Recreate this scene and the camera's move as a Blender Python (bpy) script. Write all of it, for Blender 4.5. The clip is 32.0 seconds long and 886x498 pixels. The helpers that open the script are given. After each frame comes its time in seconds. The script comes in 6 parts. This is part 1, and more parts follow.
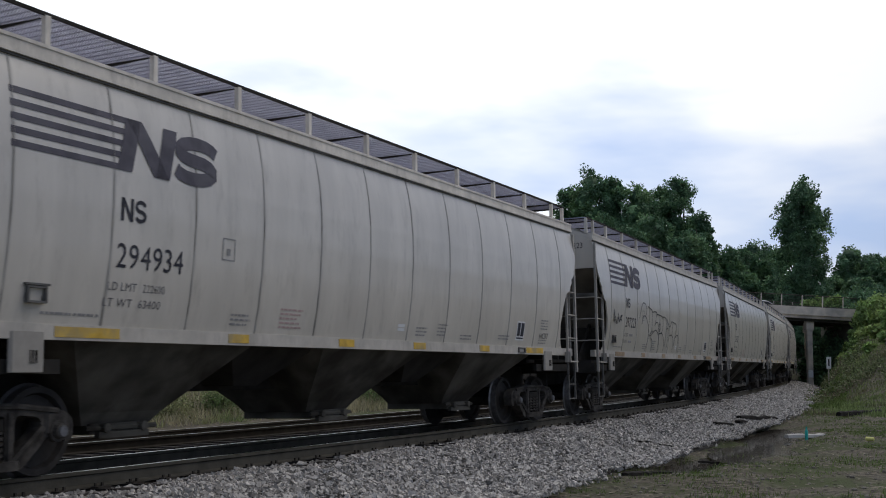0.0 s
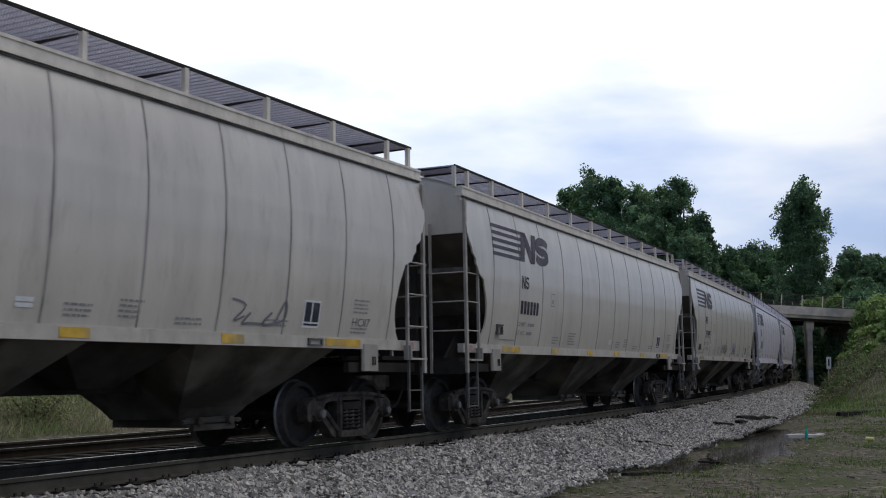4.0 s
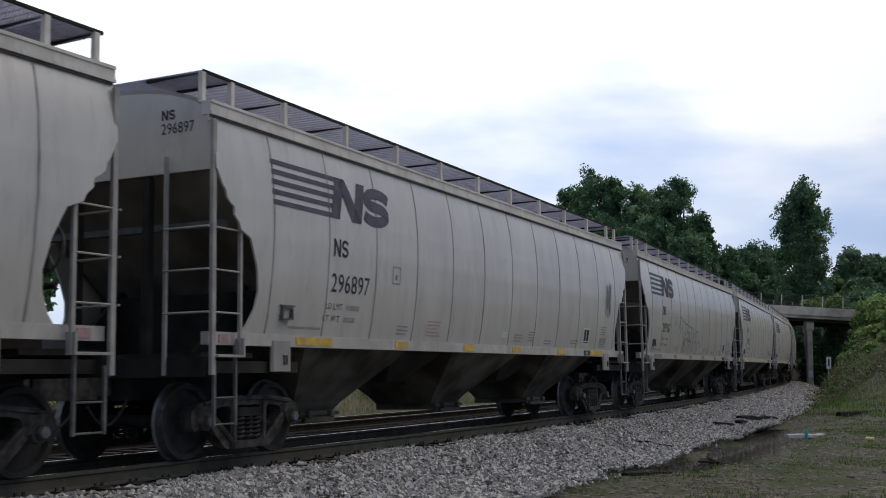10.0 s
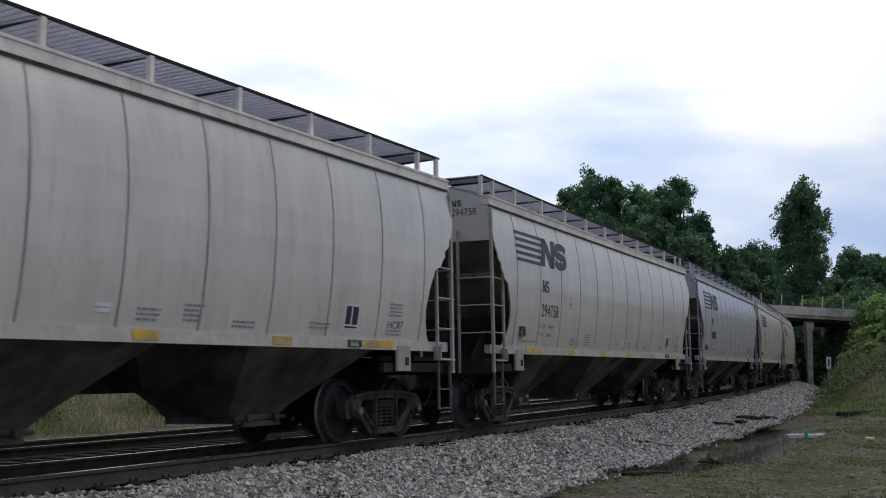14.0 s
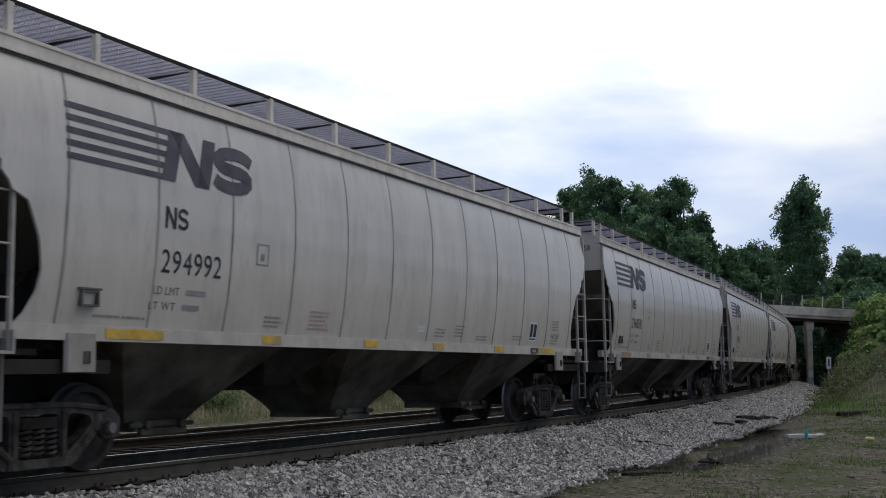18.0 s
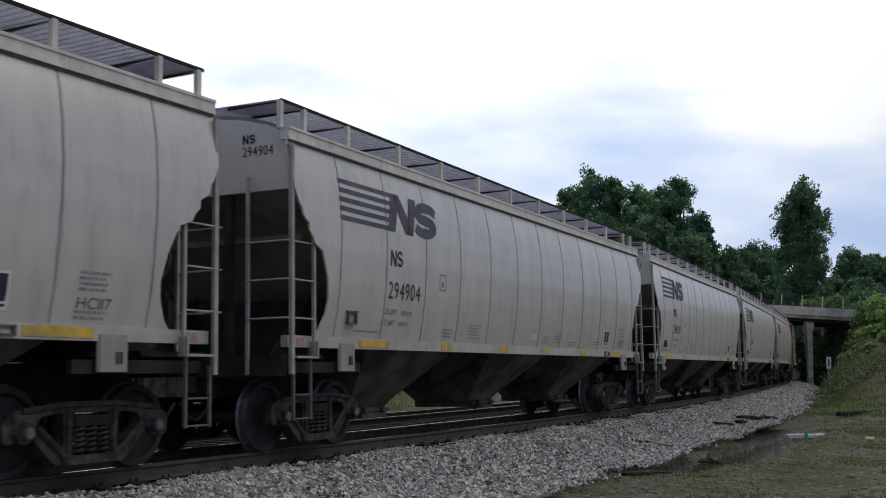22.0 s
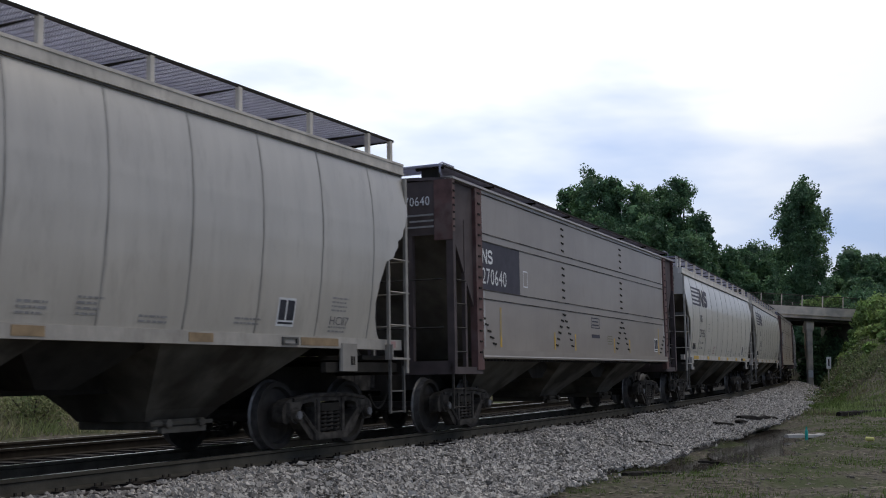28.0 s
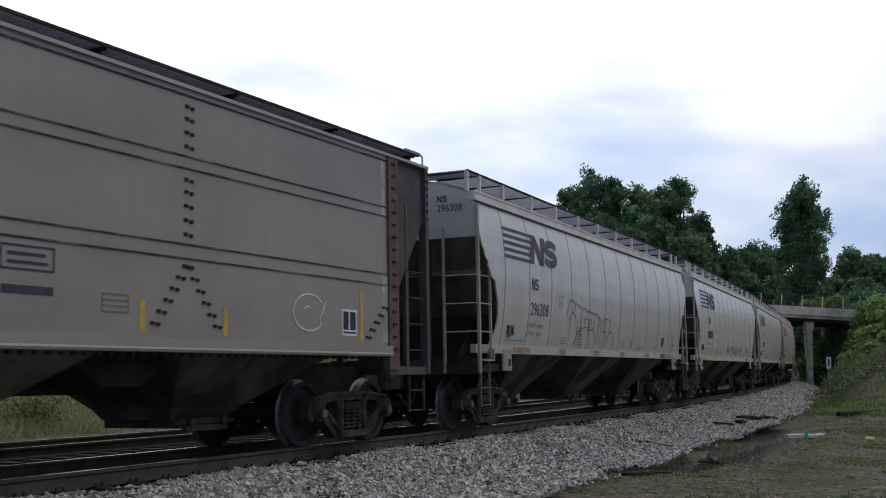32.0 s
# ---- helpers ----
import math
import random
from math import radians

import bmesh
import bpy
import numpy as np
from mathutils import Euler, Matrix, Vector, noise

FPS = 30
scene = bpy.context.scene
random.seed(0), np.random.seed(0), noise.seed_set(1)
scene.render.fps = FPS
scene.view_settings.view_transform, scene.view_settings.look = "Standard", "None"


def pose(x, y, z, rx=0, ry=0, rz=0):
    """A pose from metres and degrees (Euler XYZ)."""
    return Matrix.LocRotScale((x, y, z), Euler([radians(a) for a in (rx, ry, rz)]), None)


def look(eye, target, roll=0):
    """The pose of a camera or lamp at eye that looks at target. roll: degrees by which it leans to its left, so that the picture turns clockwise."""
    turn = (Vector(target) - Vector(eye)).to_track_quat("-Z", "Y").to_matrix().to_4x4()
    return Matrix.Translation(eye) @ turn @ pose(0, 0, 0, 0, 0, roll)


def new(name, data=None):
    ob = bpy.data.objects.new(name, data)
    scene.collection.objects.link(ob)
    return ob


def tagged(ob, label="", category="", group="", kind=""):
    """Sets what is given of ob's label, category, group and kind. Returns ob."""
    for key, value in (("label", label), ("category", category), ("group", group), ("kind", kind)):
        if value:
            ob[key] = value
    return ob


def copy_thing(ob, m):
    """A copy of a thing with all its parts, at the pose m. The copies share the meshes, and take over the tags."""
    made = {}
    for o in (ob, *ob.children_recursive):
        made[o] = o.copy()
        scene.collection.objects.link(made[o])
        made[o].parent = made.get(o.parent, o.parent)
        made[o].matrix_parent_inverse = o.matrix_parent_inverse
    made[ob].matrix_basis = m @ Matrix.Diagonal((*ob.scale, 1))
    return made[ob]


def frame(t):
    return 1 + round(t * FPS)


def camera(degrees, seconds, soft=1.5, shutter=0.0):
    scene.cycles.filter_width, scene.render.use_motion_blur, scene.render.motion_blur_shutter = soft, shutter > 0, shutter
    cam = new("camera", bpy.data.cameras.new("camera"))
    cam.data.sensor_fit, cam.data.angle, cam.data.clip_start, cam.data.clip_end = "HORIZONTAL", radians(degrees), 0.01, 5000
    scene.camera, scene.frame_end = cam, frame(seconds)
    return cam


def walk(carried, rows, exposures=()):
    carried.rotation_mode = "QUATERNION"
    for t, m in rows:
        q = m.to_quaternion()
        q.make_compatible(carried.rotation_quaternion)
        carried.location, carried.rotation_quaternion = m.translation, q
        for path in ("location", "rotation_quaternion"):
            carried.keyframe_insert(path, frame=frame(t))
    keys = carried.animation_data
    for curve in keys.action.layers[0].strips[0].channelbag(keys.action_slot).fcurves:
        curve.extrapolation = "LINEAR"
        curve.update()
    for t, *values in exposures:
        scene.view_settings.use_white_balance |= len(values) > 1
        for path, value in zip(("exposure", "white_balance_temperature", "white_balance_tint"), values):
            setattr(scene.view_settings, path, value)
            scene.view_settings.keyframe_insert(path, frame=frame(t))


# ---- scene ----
cam = camera(43.83, 32.0, soft=1.0, shutter=0.06)
HEAD, TILT, LEAN = 1.027, 6.322, 0.96
eye = Vector((0, 0, HEAD))
aim = eye + Vector((0, math.cos(radians(TILT)), math.sin(radians(TILT))))
walk(cam, [(0.0, look(eye, aim, LEAN)), (32.0, look(eye, aim, LEAN))],
     exposures=((0.0, 0.0), (32.0, 0.0)))

# ---- light ----
world = bpy.data.worlds.new("overcast_sky")
scene.world = world
world.use_nodes = True
SUN_UP, SUN_TURN = radians(58), radians(82)
BRIGHT_WAY = Vector((-0.29, 0.71, 0.64))  # where the cloud is thinnest
SUN_WAY = Vector((math.sin(SUN_TURN) * math.cos(SUN_UP), math.cos(SUN_TURN) * math.cos(SUN_UP), math.sin(SUN_UP)))


def sky_nodes():
    nt = world.node_tree
    n, l = nt.nodes, nt.links
    n.clear()
    out = n.new("ShaderNodeOutputWorld")
    sky = n.new("ShaderNodeTexSky")
    sky.sky_type, sky.sun_disc = "NISHITA", False
    sky.sun_elevation, sky.sun_rotation = SUN_UP, SUN_TURN
    clear = n.new("ShaderNodeBackground")
    l.new(sky.outputs[0], clear.inputs[0])
    clear.inputs[1].default_value = 0.10
    cloud = n.new("ShaderNodeBackground")
    cloud.inputs[1].default_value = 1.2
    co = n.new("ShaderNodeTexCoord")
    mp = n.new("ShaderNodeMapping")
    mp.inputs["Scale"].default_value = (1.6, 1.6, 5.0)
    mp.inputs["Location"].default_value = (0.35, 0.2, 0.1)
    mp.inputs["Rotation"].default_value = (0.0, radians(14), 0.0)
    l.new(co.outputs["Generated"], mp.inputs[0])
    big = n.new("ShaderNodeTexNoise")
    big.inputs["Scale"].default_value, big.inputs["Detail"].default_value = 1.5, 5.0
    big.inputs["Roughness"].default_value = 0.5
    l.new(mp.outputs[0], big.inputs[0])
    cover = n.new("ShaderNodeMapRange")
    cover.inputs[1].default_value, cover.inputs[2].default_value = 0.36, 0.60
    cover.inputs[3].default_value, cover.inputs[4].default_value = 0.72, 1.0
    l.new(big.outputs[0], cover.inputs[0])
    tone = n.new("ShaderNodeValToRGB")
    tone.color_ramp.elements[0].position, tone.color_ramp.elements[0].color = 0.30, (0.52, 0.655, 0.98, 1)
    tone.color_ramp.elements[1].position, tone.color_ramp.elements[1].color = 0.50, (0.96, 0.985, 1.02, 1)
    # the cloud cover thins out in one quarter of the sky
    dot = n.new("ShaderNodeVectorMath")
    dot.operation = "DOT_PRODUCT"
    l.new(co.outputs["Generated"], dot.inputs[0])
    dot.inputs[1].default_value = BRIGHT_WAY
    thin = n.new("ShaderNodeMath")
    thin.operation = "MULTIPLY_ADD"
    l.new(dot.outputs["Value"], thin.inputs[0])
    thin.inputs[1].default_value = 0.68
    add = n.new("ShaderNodeMath")
    add.operation = "ADD"
    add.inputs[1].default_value = -0.54
    l.new(big.outputs[0], add.inputs[0])
    l.new(add.outputs[0], thin.inputs[2])
    l.new(thin.outputs[0], tone.inputs[0])
    l.new(tone.outputs[0], cloud.inputs[0])
    glow = n.new("ShaderNodeMapRange")
    glow.interpolation_type = "SMOOTHSTEP"
    glow.inputs[1].default_value, glow.inputs[2].default_value = 0.30, 1.0
    glow.inputs[3].default_value, glow.inputs[4].default_value = 0.52, 1.36
    l.new(dot.outputs["Value"], glow.inputs[0])
    l.new(glow.outputs[0], cloud.inputs[1])
    mix = n.new("ShaderNodeMixShader")
    l.new(cover.outputs[0], mix.inputs[0])
    l.new(clear.outputs[0], mix.inputs[1])
    l.new(cloud.outputs[0], mix.inputs[2])
    l.new(mix.outputs[0], out.inputs[0])


sky_nodes()
sun = new("sun", bpy.data.lights.new("sun", "SUN"))
sun.data.energy, sun.data.angle, sun.data.color = 0.92, radians(50), (1.0, 0.885, 0.71)
sun.rotation_mode = "QUATERNION"
sun.rotation_quaternion = SUN_WAY.to_track_quat("Z", "Y")

# ---- materials ----


def material(name, colour, rough=0.8, metal=0.0, vary=0.15, scale=3.0, bump=0.0, bump_scale=60.0,
             stretch=(1, 1, 1), second=None, second_scale=0.6, second_at=0.55, tint=False, lucent=0.0):
    """Paint, stone, soil: a base colour broken by two noises, with fine relief."""
    m = bpy.data.materials.new(name)
    m.use_nodes = True
    nt = m.node_tree
    n, l = nt.nodes, nt.links
    b = n["Principled BSDF"]
    b.inputs["Roughness"].default_value, b.inputs["Metallic"].default_value = rough, metal
    b.inputs["Specular IOR Level"].default_value = 0.35
    co = n.new("ShaderNodeTexCoord")
    info = n.new("ShaderNodeObjectInfo")
    add = n.new("ShaderNodeVectorMath")
    add.operation = "MULTIPLY_ADD"
    l.new(info.outputs["Random"], add.inputs[0])
    add.inputs[1].default_value = (37, 17, 23)
    l.new(co.outputs["Object"], add.inputs[2])
    mp = n.new("ShaderNodeMapping")
    mp.inputs["Scale"].default_value = stretch
    l.new(add.outputs[0], mp.inputs[0])
    n1 = n.new("ShaderNodeTexNoise")
    n1.inputs["Scale"].default_value, n1.inputs["Detail"].default_value = scale, 6
    l.new(mp.outputs[0], n1.inputs[0])
    r1 = n.new("ShaderNodeMapRange")
    r1.inputs[1].default_value, r1.inputs[2].default_value = 0.3, 0.7
    r1.inputs[3].default_value, r1.inputs[4].default_value = 1 - vary, 1 + vary
    l.new(n1.outputs[0], r1.inputs[0])
    mul = n.new("ShaderNodeVectorMath")
    mul.operation = "SCALE"
    l.new(r1.outputs[0], mul.inputs["Scale"])
    if tint:
        l.new(info.outputs["Color"], mul.inputs[0])
    else:
        mul.inputs[0].default_value = colour
    last = mul.outputs[0]
    if second:
        n2 = n.new("ShaderNodeTexNoise")
        n2.inputs["Scale"].default_value, n2.inputs["Detail"].default_value = second_scale, 5
        l.new(mp.outputs[0], n2.inputs[0])
        r2 = n.new("ShaderNodeMapRange")
        r2.inputs[1].default_value, r2.inputs[2].default_value = second_at - 0.07, second_at + 0.09
        l.new(n2.outputs[0], r2.inputs[0])
        mx = n.new("ShaderNodeMix")
        mx.data_type = "RGBA"
        l.new(r2.outputs[0], mx.inputs[0])
        l.new(last, mx.inputs[6])
        mx.inputs[7].default_value = (*second, 1)
        last = mx.outputs[2]
    l.new(last, b.inputs["Base Color"])
    if bump:
        n3 = n.new("ShaderNodeTexNoise")
        n3.inputs["Scale"].default_value, n3.inputs["Detail"].default_value = bump_scale, 4
        l.new(mp.outputs[0], n3.inputs[0])
        bp = n.new("ShaderNodeBump")
        bp.inputs["Strength"].default_value, bp.inputs["Distance"].default_value = bump, 0.02
        l.new(n3.outputs[0], bp.inputs["Height"])
        l.new(bp.outputs[0], b.inputs["Normal"])
    if lucent:
        tr = n.new("ShaderNodeBsdfTranslucent")
        l.new(last, tr.inputs[0])
        ms = n.new("ShaderNodeMixShader")
        ms.inputs[0].default_value = lucent
        l.new(b.outputs[0], ms.inputs[1])
        l.new(tr.outputs[0], ms.inputs[2])
        l.new(ms.outputs[0], n["Material Output"].inputs[0])
    return m


def island_vary(m, low, high):
    """Vary the base colour from piece to piece of one mesh."""
    nt = m.node_tree
    n, l = nt.nodes, nt.links
    b = n["Principled BSDF"]
    src = b.inputs["Base Color"].links[0].from_socket
    geo = n.new("ShaderNodeNewGeometry")
    r = n.new("ShaderNodeMapRange")
    r.inputs[3].default_value, r.inputs[4].default_value = low, high
    l.new(geo.outputs["Random Per Island"], r.inputs[0])
    s = n.new("ShaderNodeVectorMath")
    s.operation = "SCALE"
    l.new(src, s.inputs[0])
    l.new(r.outputs[0], s.inputs["Scale"])
    l.new(s.outputs[0], b.inputs["Base Color"])
    for link in list(src.links):
        if link.to_node.type == "BSDF_TRANSLUCENT":
            l.new(s.outputs[0], link.to_socket)
    return m


def weathered(m, amount=0.07, scale=1.6, stretch=(2.6, 1, 0.22), stain=(0.27, 0.235, 0.19), stain_amount=0.5):
    """Rain streaks running down painted plate and thin stains of rust and dust."""
    nt = m.node_tree
    n, l = nt.nodes, nt.links
    b = n["Principled BSDF"]
    src = b.inputs["Base Color"].links[0].from_socket
    co = n["Mapping"].inputs[0].links[0].from_socket
    mp = n.new("ShaderNodeMapping")
    mp.inputs["Scale"].default_value = stretch
    l.new(co, mp.inputs[0])
    streak = n.new("ShaderNodeTexNoise")
    streak.inputs["Scale"].default_value, streak.inputs["Detail"].default_value = scale, 7
    streak.inputs["Roughness"].default_value = 0.65
    l.new(mp.outputs[0], streak.inputs[0])
    r = n.new("ShaderNodeMapRange")
    r.inputs[1].default_value, r.inputs[2].default_value = 0.30, 0.72
    r.inputs[3].default_value, r.inputs[4].default_value = 1 + amount * 0.5, 1 - amount
    l.new(streak.outputs[0], r.inputs[0])
    sc = n.new("ShaderNodeVectorMath")
    sc.operation = "SCALE"
    l.new(src, sc.inputs[0])
    l.new(r.outputs[0], sc.inputs["Scale"])
    mp2 = n.new("ShaderNodeMapping")
    mp2.inputs["Scale"].default_value = (1.6, 1, 0.42)
    l.new(co, mp2.inputs[0])
    blot = n.new("ShaderNodeTexNoise")
    blot.inputs["Scale"].default_value, blot.inputs["Detail"].default_value = 3.1, 9
    blot.inputs["Roughness"].default_value = 0.72
    l.new(mp2.outputs[0], blot.inputs[0])
    r2 = n.new("ShaderNodeMapRange")
    r2.inputs[1].default_value, r2.inputs[2].default_value = 0.52, 0.80
    r2.inputs[3].default_value, r2.inputs[4].default_value = 0.0, stain_amount
    l.new(blot.outputs[0], r2.inputs[0])
    mx = n.new("ShaderNodeMix")
    mx.data_type = "RGBA"
    l.new(r2.outputs[0], mx.inputs[0])
    l.new(sc.outputs[0], mx.inputs[6])
    mx.inputs[7].default_value = (*stain, 1)
    l.new(mx.outputs[2], b.inputs["Base Color"])
    return m


PAINT = weathered(material("hopper_paint", (0.5, 0.48, 0.45), 0.5, vary=0.08, scale=1.5, stretch=(1.4, 1, 0.45), tint=True, bump=0.06, bump_scale=5))


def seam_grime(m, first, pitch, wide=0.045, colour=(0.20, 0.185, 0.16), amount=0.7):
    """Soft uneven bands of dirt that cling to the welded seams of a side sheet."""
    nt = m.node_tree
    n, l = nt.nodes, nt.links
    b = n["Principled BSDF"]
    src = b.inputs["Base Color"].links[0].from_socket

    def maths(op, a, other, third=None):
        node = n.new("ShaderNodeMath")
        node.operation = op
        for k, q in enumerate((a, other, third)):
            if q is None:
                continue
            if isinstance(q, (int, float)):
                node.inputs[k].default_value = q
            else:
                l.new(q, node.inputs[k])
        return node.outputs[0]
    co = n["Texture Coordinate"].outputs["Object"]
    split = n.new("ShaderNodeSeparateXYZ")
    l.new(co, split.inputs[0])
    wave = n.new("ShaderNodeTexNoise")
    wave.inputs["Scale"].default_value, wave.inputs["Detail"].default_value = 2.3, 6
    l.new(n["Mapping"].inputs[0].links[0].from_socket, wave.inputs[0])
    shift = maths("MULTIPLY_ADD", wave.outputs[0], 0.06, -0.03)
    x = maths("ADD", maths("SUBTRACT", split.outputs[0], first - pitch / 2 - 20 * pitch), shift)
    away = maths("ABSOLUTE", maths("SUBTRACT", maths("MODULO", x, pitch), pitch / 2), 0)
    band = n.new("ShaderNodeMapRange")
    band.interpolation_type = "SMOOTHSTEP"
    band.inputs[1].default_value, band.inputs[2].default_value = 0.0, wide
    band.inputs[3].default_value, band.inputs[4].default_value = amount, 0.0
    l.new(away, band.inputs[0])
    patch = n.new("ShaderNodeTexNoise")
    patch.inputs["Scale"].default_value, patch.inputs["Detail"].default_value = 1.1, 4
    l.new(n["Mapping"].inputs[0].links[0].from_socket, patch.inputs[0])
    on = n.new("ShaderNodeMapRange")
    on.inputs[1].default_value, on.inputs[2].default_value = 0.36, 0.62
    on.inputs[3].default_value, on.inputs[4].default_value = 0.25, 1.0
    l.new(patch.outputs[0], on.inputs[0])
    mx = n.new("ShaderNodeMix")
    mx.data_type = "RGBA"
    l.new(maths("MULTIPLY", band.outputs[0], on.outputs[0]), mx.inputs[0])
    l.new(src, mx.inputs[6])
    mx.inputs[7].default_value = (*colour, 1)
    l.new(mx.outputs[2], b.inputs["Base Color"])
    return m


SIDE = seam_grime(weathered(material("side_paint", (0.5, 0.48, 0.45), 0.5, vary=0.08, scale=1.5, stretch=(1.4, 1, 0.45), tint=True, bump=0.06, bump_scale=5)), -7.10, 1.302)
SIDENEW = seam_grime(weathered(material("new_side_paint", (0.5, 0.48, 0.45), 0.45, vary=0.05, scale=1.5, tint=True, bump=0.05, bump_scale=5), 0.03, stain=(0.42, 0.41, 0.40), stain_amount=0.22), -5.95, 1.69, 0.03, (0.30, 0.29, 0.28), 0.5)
SEAMNEW = material("new_rib_paint", (0.40, 0.39, 0.40), 0.7, vary=0.3, scale=6)
# Rib colour mixes weld dirt with the thin shade line along each rib.
SEAM = material("rib_grime_and_shade", (0.27, 0.252, 0.222), 0.8, vary=0.5, scale=7, stretch=(1, 1, 0.6), second=(0.40, 0.375, 0.34), second_scale=2.6, second_at=0.47)
# Dark colour that stands for the shade and gap grime below the eave.
EAVELINE = material("eave_shade_and_grime", (0.13, 0.125, 0.115), 0.8, vary=0.4, scale=5)
# Car paint with dirt and the open end's shade in its colour.
ENDPAINT = material("grimy_shaded_end_paint", (0.185, 0.168, 0.145), 0.75, vary=0.35, scale=1.4, second=(0.09, 0.08, 0.066), second_scale=0.8, second_at=0.55)
HOPPERPALE = material("pale_hopper_paint", (0.34, 0.33, 0.315), 0.65, vary=0.3, scale=1.6, second=(0.09, 0.082, 0.07), second_scale=1.0, second_at=0.58)
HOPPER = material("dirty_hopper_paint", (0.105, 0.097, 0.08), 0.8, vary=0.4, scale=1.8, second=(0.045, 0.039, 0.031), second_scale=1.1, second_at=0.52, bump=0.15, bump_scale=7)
STEP = material("grimy_step_steel", (0.13, 0.125, 0.115), 0.7, vary=0.3, scale=6)
SILL = weathered(material("sill_paint", (0.58, 0.56, 0.53), 0.55, vary=0.14, scale=3, tint=True), 0.12, 5.0, (1.5, 1, 1), (0.19, 0.155, 0.12), 0.5)
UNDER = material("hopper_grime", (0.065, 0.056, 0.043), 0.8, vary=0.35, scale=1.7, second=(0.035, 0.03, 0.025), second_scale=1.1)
# Near-black of grimy gear; also carries the shade of open ends and ridges.
DARK = material("dark_grime_and_shade", (0.034, 0.031, 0.027), 0.85, vary=0.35, scale=3)
IRON = material("cast_iron", (0.066, 0.060, 0.053), 0.8, vary=0.45, scale=9, second=(0.032, 0.029, 0.026), second_scale=5, second_at=0.55, bump=0.2, bump_scale=50)
STEEL = material("worn_steel", (0.55, 0.55, 0.56), 0.28, metal=1.0, vary=0.1, scale=20)
TREAD = material("rolled_wheel_tread", (0.17, 0.165, 0.16), 0.45, metal=0.6, vary=0.3, scale=14)
WHEEL = material("wheel_steel", (0.045, 0.041, 0.037), 0.75, vary=0.3, scale=6)
LADDER = material("ladder_paint", (0.5, 0.48, 0.45), 0.6, vary=0.2, scale=5, tint=True)
CAPSTEEL = material("worn_cap_steel", (0.16, 0.16, 0.165), 0.5, metal=0.4, vary=0.3, scale=20)
GRATE = material("galvanised_grating", (0.40, 0.40, 0.50), 0.55, metal=0.1, vary=0.15, scale=6)
LETTER = material("black_lettering", (0.035, 0.035, 0.045), 0.7, vary=0.25, scale=7, second=(0.09, 0.09, 0.095), second_scale=4, second_at=0.62)
LOGO = material("faded_logo_paint", (0.085, 0.079, 0.097), 0.7, vary=0.25, scale=5, second=(0.11, 0.105, 0.12), second_scale=3, second_at=0.58)
REDFADE = material("faded_red_stencil", (0.46, 0.33, 0.31), 0.7, vary=0.15, scale=8)
FADEDARK = material("worn_black_stencil", (0.16, 0.155, 0.155), 0.7, vary=0.3, scale=30)
REDTAG = material("faded_red_tag", (0.40, 0.24, 0.225), 0.6, vary=0.2, scale=20)
PALE_EDGE = material("pale_edge_paint", (0.42, 0.40, 0.38), 0.6, vary=0.3, scale=5, second=(0.25, 0.23, 0.21), second_scale=2.0)
FADED = material("faded_stencil", (0.30, 0.29, 0.28), 0.7, vary=0.2, scale=8)
WHITE = material("white_stencil", (0.75, 0.75, 0.74), 0.6, vary=0.1, scale=8)
YELLOW = material("yellow_reflector", (0.60, 0.38, 0.05), 0.5, vary=0.25, scale=6, second=(0.38, 0.29, 0.13), second_scale=2.5, second_at=0.54)
AMBER = material("dirty_reflector", (0.29, 0.205, 0.115), 0.6, vary=0.25, scale=6)
REDPAINT = material("red_oxide_paint", (0.125, 0.068, 0.062), 0.75, vary=0.3, scale=5, second=(0.16, 0.11, 0.10), second_scale=3, second_at=0.56)
OLIVE = material("olive_stencil", (0.19, 0.19, 0.11), 0.7, vary=0.2, scale=9)
EAVE = material("pale_eave_paint", (0.40, 0.365, 0.33), 0.6, vary=0.15, scale=1.2, second=(0.34, 0.305, 0.275), second_scale=0.7)
BROWNGREY = weathered(material("taupe_paint", (0.295, 0.252, 0.211), 0.6, vary=0.12, scale=1.0, stretch=(0.5, 1, 1.2), second=(0.315, 0.273, 0.232), second_scale=0.5, bump=0.08, bump_scale=5), 0.06, 1.4, (2, 1, 0.4), (0.20, 0.165, 0.13), 0.4)
PLUM = material("dark_brown_paint", (0.085, 0.066, 0.064), 0.7, vary=0.25, scale=3)
SEAMDARK = material("grimy_lap_joint", (0.05, 0.043, 0.038), 0.85, vary=0.5, scale=6, second=(0.20, 0.175, 0.15), second_scale=1.5, second_at=0.56)
NAVY = material("number_panel_paint", (0.05, 0.045, 0.06), 0.6, vary=0.2, scale=5)
RUST = material("rail_rust", (0.085, 0.077, 0.06), 0.85, vary=0.25, scale=4, bump=0.2, bump_scale=40)
TIE = material("creosoted_timber", (0.045, 0.039, 0.034), 0.9, vary=0.35, scale=4, stretch=(1, 0.3, 1), bump=0.3, bump_scale=30)
STONE = island_vary(material("granite_ballast", (0.365, 0.34, 0.305), 0.9, vary=0.25, scale=40), 0.38, 1.6)
# Oily dirt and the shade under cars and between stones share this near-black.
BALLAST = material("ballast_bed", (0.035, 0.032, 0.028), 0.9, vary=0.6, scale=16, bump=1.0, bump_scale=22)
PEBBLE = material("dull_pebbles", (0.17, 0.155, 0.13), 0.9, vary=0.4, scale=9)
# Rail rust darkened for the shade behind and beneath the train.
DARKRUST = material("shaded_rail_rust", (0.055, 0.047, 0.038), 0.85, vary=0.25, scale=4)
